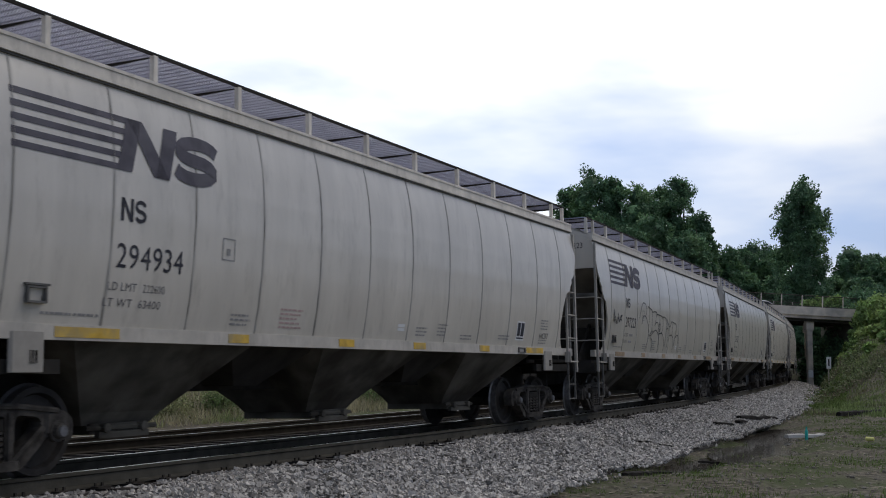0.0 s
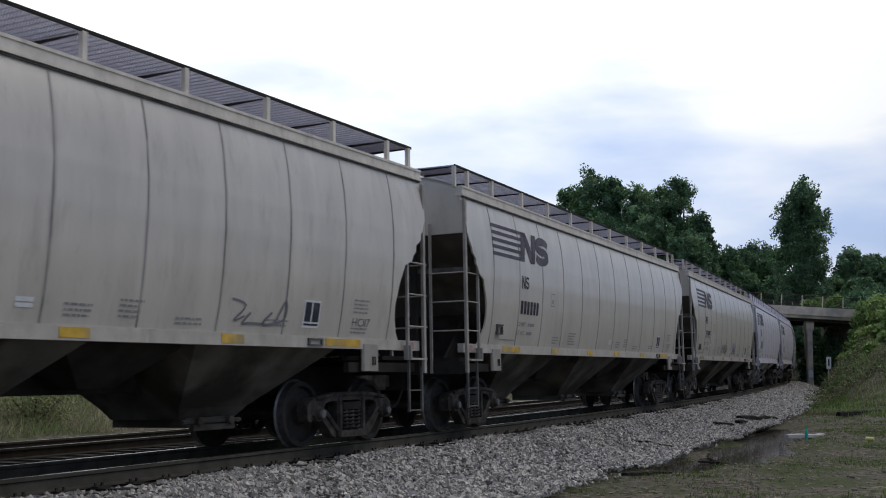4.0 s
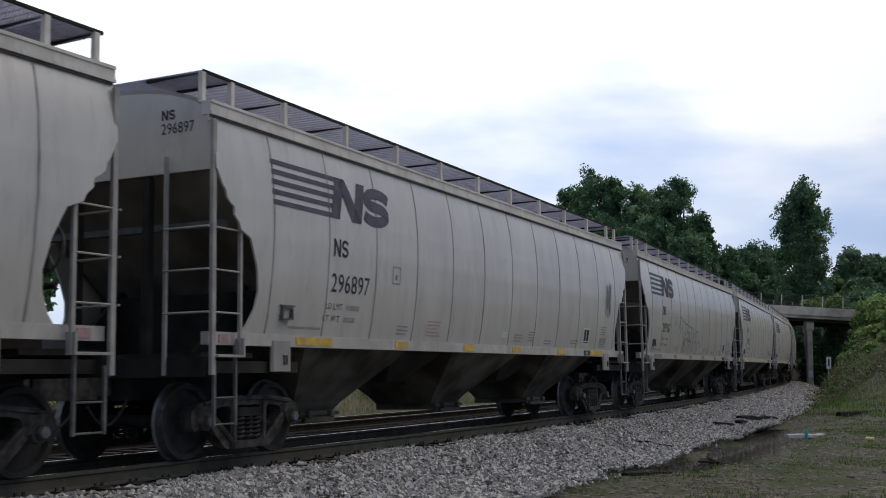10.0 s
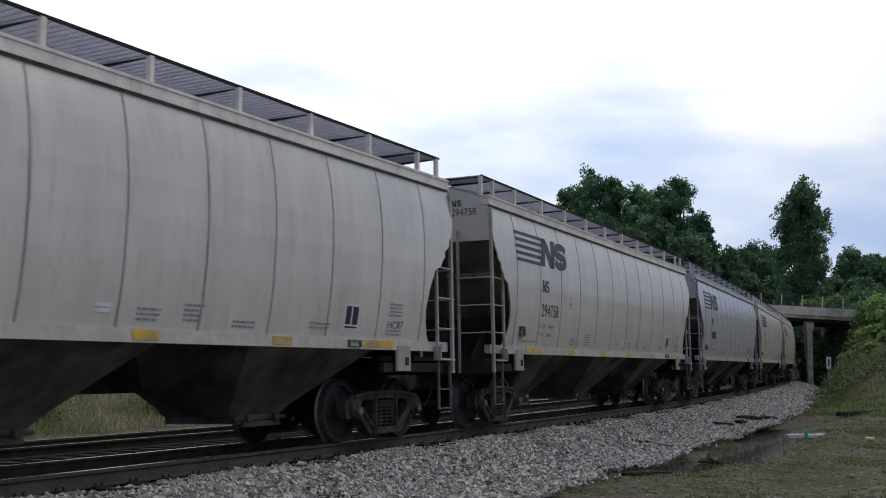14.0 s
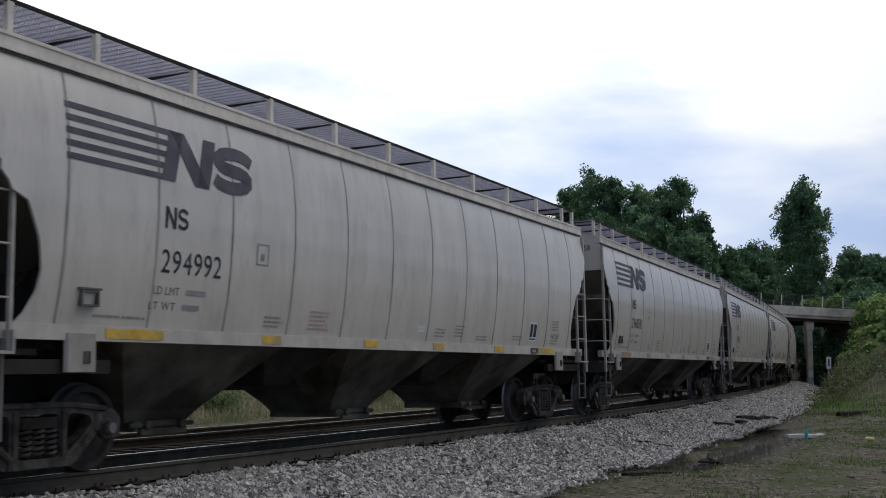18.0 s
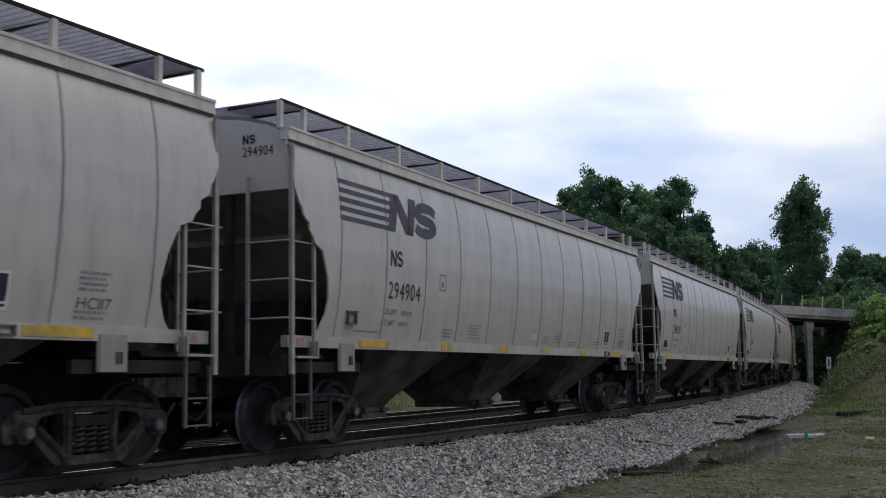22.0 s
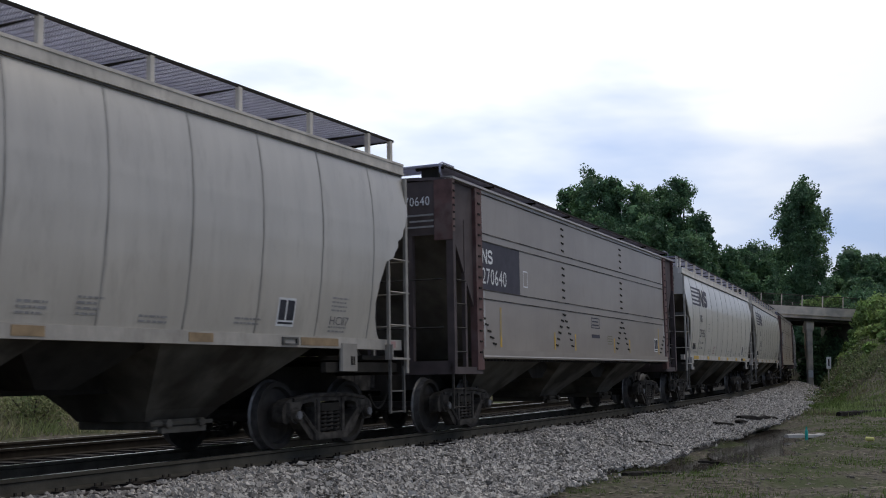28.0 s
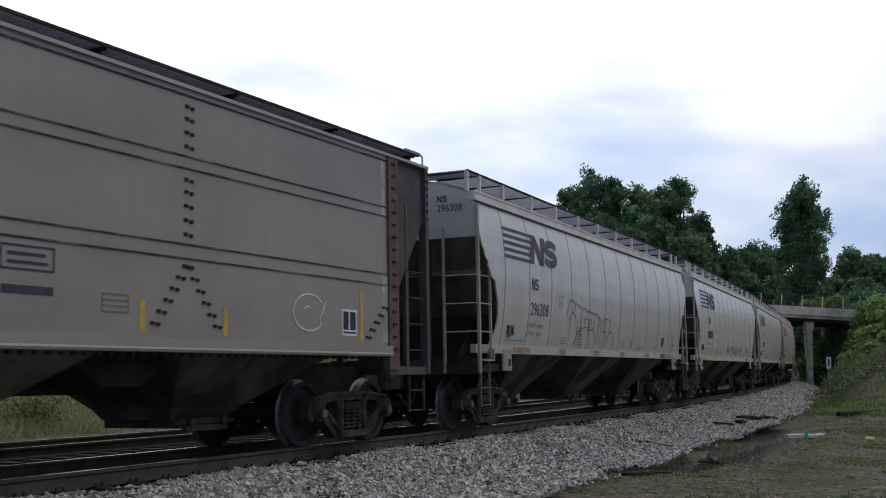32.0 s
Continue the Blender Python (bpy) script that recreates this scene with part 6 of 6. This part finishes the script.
    decal("stencil", bars([(-0.28, 0.34, 1.76, 1.84)]), NAVY, car, flat_side)
    decal("framed_stencil", bars([(0.98, 1.36, 1.64, 1.655), (0.98, 1.36, 1.70, 1.715), (0.98, 1.36, 1.76, 1.775), (0.98, 1.36, 1.82, 1.835), (0.98, 0.99, 1.64, 1.835), (1.35, 1.36, 1.64, 1.835)]), OLIVE, car, flat_side, "faint olive stencil grid")
    label_frame(car, 5.45, 1.52, flat_side)
    run_gear(car, E, half_T)
    return car


def label_frame(car, x, z, side=bulge):
    """Black inspection panel in a white frame."""
    decal("inspection_panel", bars([(x, x + 0.38, z, z + 0.36)]), WHITE, car, side, "black inspection stencil in a white frame", 0.004)
    decal("inspection_panel", bars([(x + 0.03, x + 0.165, z + 0.08, z + 0.33), (x + 0.20, x + 0.35, z + 0.08, z + 0.33), (x + 0.03, x + 0.35, z + 0.03, z + 0.055)]), LETTER, car, side, lift=0.008)


def dress(car, number, big=True, new_style=False, k=1.0, graffiti=(), hc="HC117", amber=False):
    """Paint marks on one round-sided car."""
    x0, x1, z0, z1 = (-6.95, -3.86, 3.12, 3.70) if new_style else (-7.13, -4.13, 3.10, 3.68) if big else (-6.77, -4.68, 3.22, 3.64)
    xm = x0 + (x1 - x0) * (0.37 if new_style else 0.475)
    h = (z1 - z0) / 9
    lean = 0.30
    stripes = [(x0, xm + 0.10 + lean * (z1 - h * (2 * i + 1) - z0), z1 - h * (2 * i + 1), z1 - h * 2 * i) for i in range(5)]
    flat = bars(stripes)
    shape = monogram(xm - 0.06, x1 - lean * (z1 - z0) + 0.14, z0, z1, (x1 - xm) * 0.14, lean, -0.02)
    if new_style:
        # ragged right ends, and a first letter whose upright is broken off
        rows = []
        for i, end in enumerate((xm - x0 + 0.16, 1.06, 0.98, 0.90, 0.78)):
            top, low, a = z1 - 2.0 * h * i, z1 - 2.0 * h * (i + 0.62), x0 - 0.05 * i
            rows.append(polygon_cut([(a - 0.02, low), (a + end - 0.16, low), (a + end, top), (a, top)]))
            if i:
                rows.append(polygon_cut([(a + end - 0.3, top), (a + end - 0.12, top), (a + end + 0.10, top + 0.5 * h), (a + end + 0.02, top + 0.5 * h)]))
        flat = merge(*rows)
        th, q = (x1 - xm) * 0.16, lean * (z1 - z0)
        shape = monogram(xm, x1 - q + 0.12, z0, z1, th, lean, 0.0)
        first = len(polygon_cut([(0, z0), (1, z0), (1, z1), (0, z1)])[0])
        rest_v = shape[0][first:]
        rest_f = [tuple(i - first for i in f) for f in shape[1] if min(f) >= first]
        foot = polygon_cut([(xm - 0.04, z0), (xm + th * 1.35, z0), (xm + th * 0.55, z0 + 0.45 * (z1 - z0)), (xm + 0.10, z0 + 0.45 * (z1 - z0))])
        mane = polygon_cut([(xm + 0.16, z0 + 0.62 * (z1 - z0)), (xm + 0.45, z0 + 0.62 * (z1 - z0)), (xm + q + 0.2, z1), (xm + q - 0.22, z1)])
        shape = merge((rest_v, rest_f), foot, mane)
    decal("logo_stripes", flat, LOGO, car, label="faded dark logo stripes")
    decal("logo", shape, LOGO, car, label="faded dark logo", lift=0.009)
    # owner's mark and number
    m0 = -5.82 if new_style else -5.71 if big else -5.78
    wide, tall = (1.34, 0.34) if new_style else (1.03, 0.25) if big else (1.26, 0.29)
    decal("owner_mark", monogram(m0 + 0.02, m0 + (0.5 if new_style else 0.40), 2.58, 2.58 + tall * 0.96, 0.05 if new_style else 0.04), LETTER, car)
    zn = 2.02 if new_style else 2.10
    if number:
        decal("car_number", lettering(number, m0, m0 + wide, zn, zn + tall), LETTER, car, label="black painted number")
        pts, fc = lettering(number, 0.80, 1.28, 3.84, 3.97)
        part("end_number", Shape().piece([(-8.24 * k - 0.006, -y, z) for y, z in pts], fc), LETTER, car)
        mark, fc = monogram(-1.0, -0.80, 4.01, 4.13, 0.025)
        part("end_mark", Shape().piece([(-8.24 * k - 0.006, -y - 1.8, z) for y, z in mark], fc), LETTER, car)
    else:
        decal("car_number", bars([(m0 + wide / 6 * i, m0 + wide / 6 * (i + 0.7), zn, zn + tall) for i in range(6)]), LETTER, car)
    if new_style:
        rows = (("LD LMT", -0.1, 1.80), ("LT WT", -0.1, 1.62))
    else:
        rows = (("LD LMT", -0.08, 1.865), ("LT WT", -0.12, 1.70))
    for text, dx, z in rows:
        decal("weight_stencil", lettering(text, m0 + dx, m0 + dx + 0.42, z, z + 0.085), FADEDARK, car, label="small faded weight stencil")
    tail = {"294934": ("222600", "63400"), "298234": ("225600", "60400"), "298073": ("225500", "60500"), "297993": ("222300", "63700")}.get(number)
    for j, (text, dx, z) in enumerate(rows):
        if tail:
            decal("weight_stencil", lettering(tail[j], m0 + dx + 0.52, m0 + dx + 0.86, z, z + 0.085), FADEDARK, car)
        else:
            decal("weight_stencil", bars([(m0 + dx + 0.54, m0 + dx + 0.88 - 0.05 * j, z + 0.012, z + 0.07)]), FADED, car)
    xb = -3.65 if new_style else -4.0
    decal("data_box", bars([(xb, xb + 0.24, 2.32, 2.335), (xb, xb + 0.24, 2.565, 2.58), (xb, xb + 0.015, 2.32, 2.58), (xb + 0.225, xb + 0.24, 2.32, 2.58), (xb + 0.08, xb + 0.15, 2.38, 2.46)]), FADED, car)
    for x, z, n, wd in ((-3.72, 1.58, 3, 0.42), (-2.72, 1.58, 5, 0.5), (0.98, 1.58, 3, 0.4), (1.72, 1.6, 4, 0.36), (2.6, 1.56, 2, 0.55), (4.2, 1.60, 2, 0.62), (6.22, 1.84, 4, 0.44), (6.2, 1.56, 2, 0.5)):
        rr, rows = random.Random(int(x * 100)), []
        for i in range(n):
            a, end = x * k, x * k + wd * rr.uniform(0.75, 1.0)
            while a < end:
                b = min(end, a + rr.uniform(0.03, 0.11))
                rows.append((a, b, z + 0.055 * i, z + 0.055 * i + 0.024))
                a = b + 0.018
        lines = decal("stencil", bars(rows), REDFADE if x == -2.72 and len(number) > 5 and number[5] in "24679" else FADED, car, label="small faded stencil lines")
        lines["kind"] = "stuff"
    rr = random.Random(5)
    decal("stencil", bars([(-6.62 * k + 0.06 * i, -6.62 * k + 0.06 * i + rr.uniform(0.03, 0.055), 1.585, 1.61) for i in range(13)]), FADED, car)
    decal("white_tag", bars([(0.38 * k, 0.60 * k, 1.64, 1.68), (0.38 * k, 0.60 * k, 1.695, 1.74)]), WHITE, car)
    if not new_style:
        part("card_holder", Shape().box(-6.84, -6.60, -1.575, -1.52, 1.68, 1.70).box(-6.84, -6.60, -1.575, -1.52, 1.82, 1.84).box(-6.84, -6.82, -1.575, -1.52, 1.70, 1.82).box(-6.62, -6.60, -1.575, -1.52, 1.70, 1.82).box(-6.87, -6.57, -1.58, -1.53, 1.845, 1.865), STEP, car, "small steel card holder")
        label_frame(car, 5.02, 1.60)
        decal("class_stencil", lettering(hc, 6.22, 6.68, 1.66, 1.77), FADEDARK, car)
        for x, n in ((-6.42, 0.88), (-3.72, 0.40), (-1.25, 0.40), (0.95, 0.40), (3.42, 0.42), (5.60, 0.88)):
            sh = Shape().box(x, x + n, -1.492, -1.484, 1.372, 1.475)
            part("reflector", sh, AMBER if amber else YELLOW, car, "yellow reflective strip")
    for x0, x1, z0, z1, colour, loops, seed, th in graffiti:
        flat = outline_tag(x0, x1, z0, z1, th) if loops == 0 else lettering("JAWS", x0, x1, z0, z1, 0.08) if loops == 1 else scribble(x0, x1, z0, z1, seed, loops, th)
        decal("spray_scrawl", flat, SPRAYS[colour], car, label=colour + " sprayed scrawl", lift=0.011)

# ---- the train ----
GREY, PALE, COOL, WARM = (0.5, 0.48, 0.45, 1), (0.655, 0.612, 0.545, 1), (0.435, 0.42, 0.425, 1), (0.595, 0.549, 0.476, 1)
LILAC = (0.66, 0.635, 0.69, 1)
R, N, B = "round", "new", "box"
# kind, number, paint, options
TRAIN = [
    (R, "", WARM, {}),
    (R, "294934", WARM, {}),
    (R, "297223", WARM, dict(graffiti=((-4.3, 0.85, 1.62, 2.82, "black", 0, 3, 0.026), (-6.85, -6.1, 2.15, 2.5, "black", 4, 4, 0.03)), amber=True)),
    (R, "297587", WARM, dict(amber=True)),
    (R, "294848", WARM, dict(graffiti=((3.4, 4.6, 1.6, 1.95, "grey", 5, 5, 0.03),))),
    (R, "", WARM, {}),
    (R, "297993", WARM, dict(amber=True, graffiti=((-4.45, -3.75, 1.85, 2.30, "white", 5, 6, 0.026), (-4.7, -3.75, 1.60, 2.0, "white", 6, 36, 0.024), (-1.85, -0.75, 1.63, 1.95, "black", 1, 7, 0.03), (-0.74, -0.35, 1.62, 1.97, "black", 4, 37, 0.022), (1.1, 1.95, 1.66, 2.08, "purple", 9, 8, 0.022), (1.2, 1.8, 1.62, 1.9, "purple", 6, 38, 0.018)))),
    (N, "298234", LILAC, {}),
    (N, "298073", LILAC, {}),
    (R, "294917", WARM, dict(big=False)),
    (R, "296897", WARM, dict(graffiti=((6.5, 6.9, 2.2, 3.2, "grey", 5, 10, 0.03),))),
    (R, "297167", WARM, dict(amber=True, graffiti=((-3.4, 0.3, 1.55, 2.62, "grey", 0, 9, 0.03),))),
    (R, "294725", WARM, {}),
    (R, "295045", PALE, {}),
    (R, "294758", WARM, {}),
    (R, "", COOL, dict(hc="HC115")),
    (R, "294757", WARM, dict(graffiti=((-1.9, -0.5, 1.66, 1.95, "white", 6, 31, 0.018), (1.2, 2.3, 1.62, 1.9, "white", 6, 32, 0.018)))),
    (R, "294992", WARM, {}),
    (R, "296858", WARM, dict(amber=True)),
    (R, "296064", WARM, dict(amber=True)),
    (R, "295291", WARM, dict(graffiti=((-4.4, -1.3, 1.60, 2.12, "grey", 14, 11, 0.024), (-3.9, -1.5, 1.62, 2.0, "grey", 12, 12, 0.018), (-1.1, 0.9, 1.62, 2.05, "red", 9, 13, 0.024), (-1.0, 0.6, 1.66, 2.1, "grey", 8, 41, 0.02), (2.1, 4.0, 1.58, 2.02, "black", 9, 14, 0.032)))),
    (R, "294904", WARM, dict(hc="HC114")),
    (R, "294939", WARM, dict(hc="HC114")),
    (R, "295191", WARM, dict(hc="HC114", graffiti=((-2.2, 0.0, 1.58, 1.9, "grey", 7, 15, 0.025),))),
    (R, "296462", WARM, {}),
    (B, "", GREY, dict(at=-6.3)),
    (R, "296689", WARM, dict(amber=True)),
    (B, "270640", GREY, dict(at=-6.66)),
    (R, "295956", PALE, {}),
    (R, "296810", WARM, dict(amber=True)),
    (B, "270786", GREY, dict(at=-6.05, chalk=True)),
    (R, "296308", PALE, dict(amber=True, graffiti=((-3.5, 0.2, 1.6, 2.55, "grey", 0, 16, 0.028),))),
    (R, "", PALE, dict(graffiti=((-1.0, 3.5, 1.6, 1.95, "grey", 9, 17, 0.04),))),
    (R, "", WARM, {}),
    (R, "", WARM, {}),
    (R, "", WARM, {}),
]
COUPLED = {R: 18.0115, N: 16.75, B: 17.13}
PIVOT = {R: 6.874, N: 6.35, B: 6.45}
LABELS = {R: "grey covered hopper car with bulging ribbed sides", N: "pale covered hopper car with yellow patches", B: "taupe flat-sided covered hopper car with red-brown end posts"}
FIRST_AT = -4.77 - 18.0115
# slack in the couplers shifts the cars a little: order in the train, metres
SLACK = ((0, 1, 4, 10, 13, 17, 18, 19, 20, 21, 22, 23, 24, 26, 28, 29, 30, 31, 36),
         (0.05, 0.05, 0.0, -0.16, -0.15, 0.23, 0.14, 0.05, -0.06, -0.14, -0.28, -0.42, -0.5, -0.26, 0.1, 0.0, -0.11, 0.37, 0.37))


def run(t):
    """Metres that the train has rolled by t seconds."""
    return 15.15 * t + 0.0385 * t * t


def car_pose(s, half):
    xa, ya, _ = line_at(s - half)
    xb, yb, _ = line_at(s + half)
    za, zb = rise(s - half), rise(s + half)
    turn = math.atan2(yb - ya, xb - xa)
    nose = math.atan2(zb - za, 2 * half)
    return (Matrix.Translation(((xa + xb) / 2, (ya + yb) / 2, (za + zb) / 2 - NEAR_RAIL * math.sin(CANT)))
            @ Matrix.Rotation(turn, 4, "Z") @ Matrix.Rotation(-nose, 4, "Y") @ Matrix.Rotation(-CANT, 4, "X"))


def build_train():
    plain = {R: round_side_car(), N: round_side_car(E=7.62, half_T=6.35, ribs=8, pitch=1.69, first=-5.95, new_style=True), B: box_side_car()}
    used, cars, s = set(), [], FIRST_AT
    last = None
    for kind, number, paint, opts in TRAIN:
        if last:
            s += (COUPLED[last] + COUPLED[kind]) / 2
        last = kind
        if kind in used:
            car = copy_thing(plain[kind], Matrix.Identity(4))
        else:
            car, spare = plain[kind], None
            used.add(kind)
            # keep an undressed pattern for the later ones
            plain[kind] = car
        cars.append((car, kind, s + float(np.interp(len(cars), *SLACK)), number, paint, opts))
    for car, kind, s, number, paint, opts in cars:
        tagged(car, LABELS[kind], "freight car", group="cars of the freight train")
        if kind == B:
            if number:
                decal("car_number", lettering(number, opts["at"], opts["at"] + 1.15, 2.56, 2.84), WHITE, car, flat_side, "white painted number", 0.008)
            a = opts["at"]
            decal("owner_mark", monogram(a, a + 0.5, 2.92, 3.18, 0.05), WHITE, car, flat_side, "", 0.008)
            if number:
                pts, fc = lettering(number, 0.62, 1.18, 3.80, 3.95)
                part("end_number", Shape().piece([(-7.985, -y, z) for y, z in pts], fc), WHITE, car)
            if "chalk" in opts:
                loop = [(4.66 + 0.36 * math.cos(g), 1.80 + 0.24 * math.sin(g)) for g in np.linspace(0.6, 5.6, 20)] + [(4.9, 1.72), (5.05, 1.95)]
                decal("chalk_mark", merge(stroke(loop, 0.018), stroke([(4.55, 1.84), (4.62, 1.88), (4.70, 1.86)], 0.018)), WHITE, car, flat_side, "white chalk ring", 0.008)
            part("end_stencil", Shape().box(-7.984, -7.98, -1.25, -0.75, 3.62, 3.65).box(-7.984, -7.98, -1.25, -0.8, 3.52, 3.55).box(-7.984, -7.98, -1.25, -0.7, 3.42, 3.45), FADED, car)
        else:
            dress(car, number, new_style=kind == N, k=0.925 if kind == N else 1.0, **opts)
        tone = random.Random(number + str(s)).uniform(0.95, 1.04) * (0.86 if opts.get("amber") else 1.0)
        for o in car.children_recursive:
            o.color = (paint[0] * tone, paint[1] * tone, paint[2] * tone, 1)
            if o.name.startswith(("side_ladder", "end_ladder", "grab_iron", "handhold", "stile", "rung", "end_stile")):
                o.color = tuple(c * 0.6 for c in o.color[:3]) + (1,)
            if o.name.startswith(("roof_plate", "walkway_post")):
                o.color = tuple(min(0.78, c * 1.18) for c in o.color[:3]) + (1,)
            if o.name.startswith("end_sheet"):
                o.color = tuple(c * 0.95 for c in o.color[:3]) + (1,)
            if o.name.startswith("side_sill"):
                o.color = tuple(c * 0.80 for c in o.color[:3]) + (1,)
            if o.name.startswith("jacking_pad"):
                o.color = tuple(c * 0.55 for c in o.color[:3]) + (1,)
        car.matrix_basis = car_pose(s, PIVOT[kind])
    return cars


CARS = build_train()


def motions():
    times = [i * 0.5 for i in range(65)]
    for car, lane, turn, rows in ROAD_CARS:
        walk(car, [(t, pose(x, lane, 6.47 - math.tan(FALL) * (min(x, 38.2) - 33), 0, 0 if x > 40 else math.degrees(FALL) * (1 if turn == 0 else -1), turn)) for t, x in rows])
    turning = {}
    for car, kind, s, *rest in CARS:
        walk(car, [(t, car_pose(s - run(t), PIVOT[kind])) for t in times])
        for wh in [o for o in car.children_recursive if o.name.startswith("wheelset")]:
            k = wh["axle"]
            if k not in turning:
                ax = -0.889 if k == 0 else 0.889
                walk(wh, [(i / FPS, pose(ax, 0, 0.457, 0, -math.degrees(run(i / FPS) / 0.457), 0)) for i in range(32 * FPS + 1)])
                turning[k] = wh.animation_data
            else:
                wh.rotation_mode = "QUATERNION"
                own = wh.animation_data_create()
                own.action = turning[k].action
                own.action_slot = turning[k].action_slot


motions()
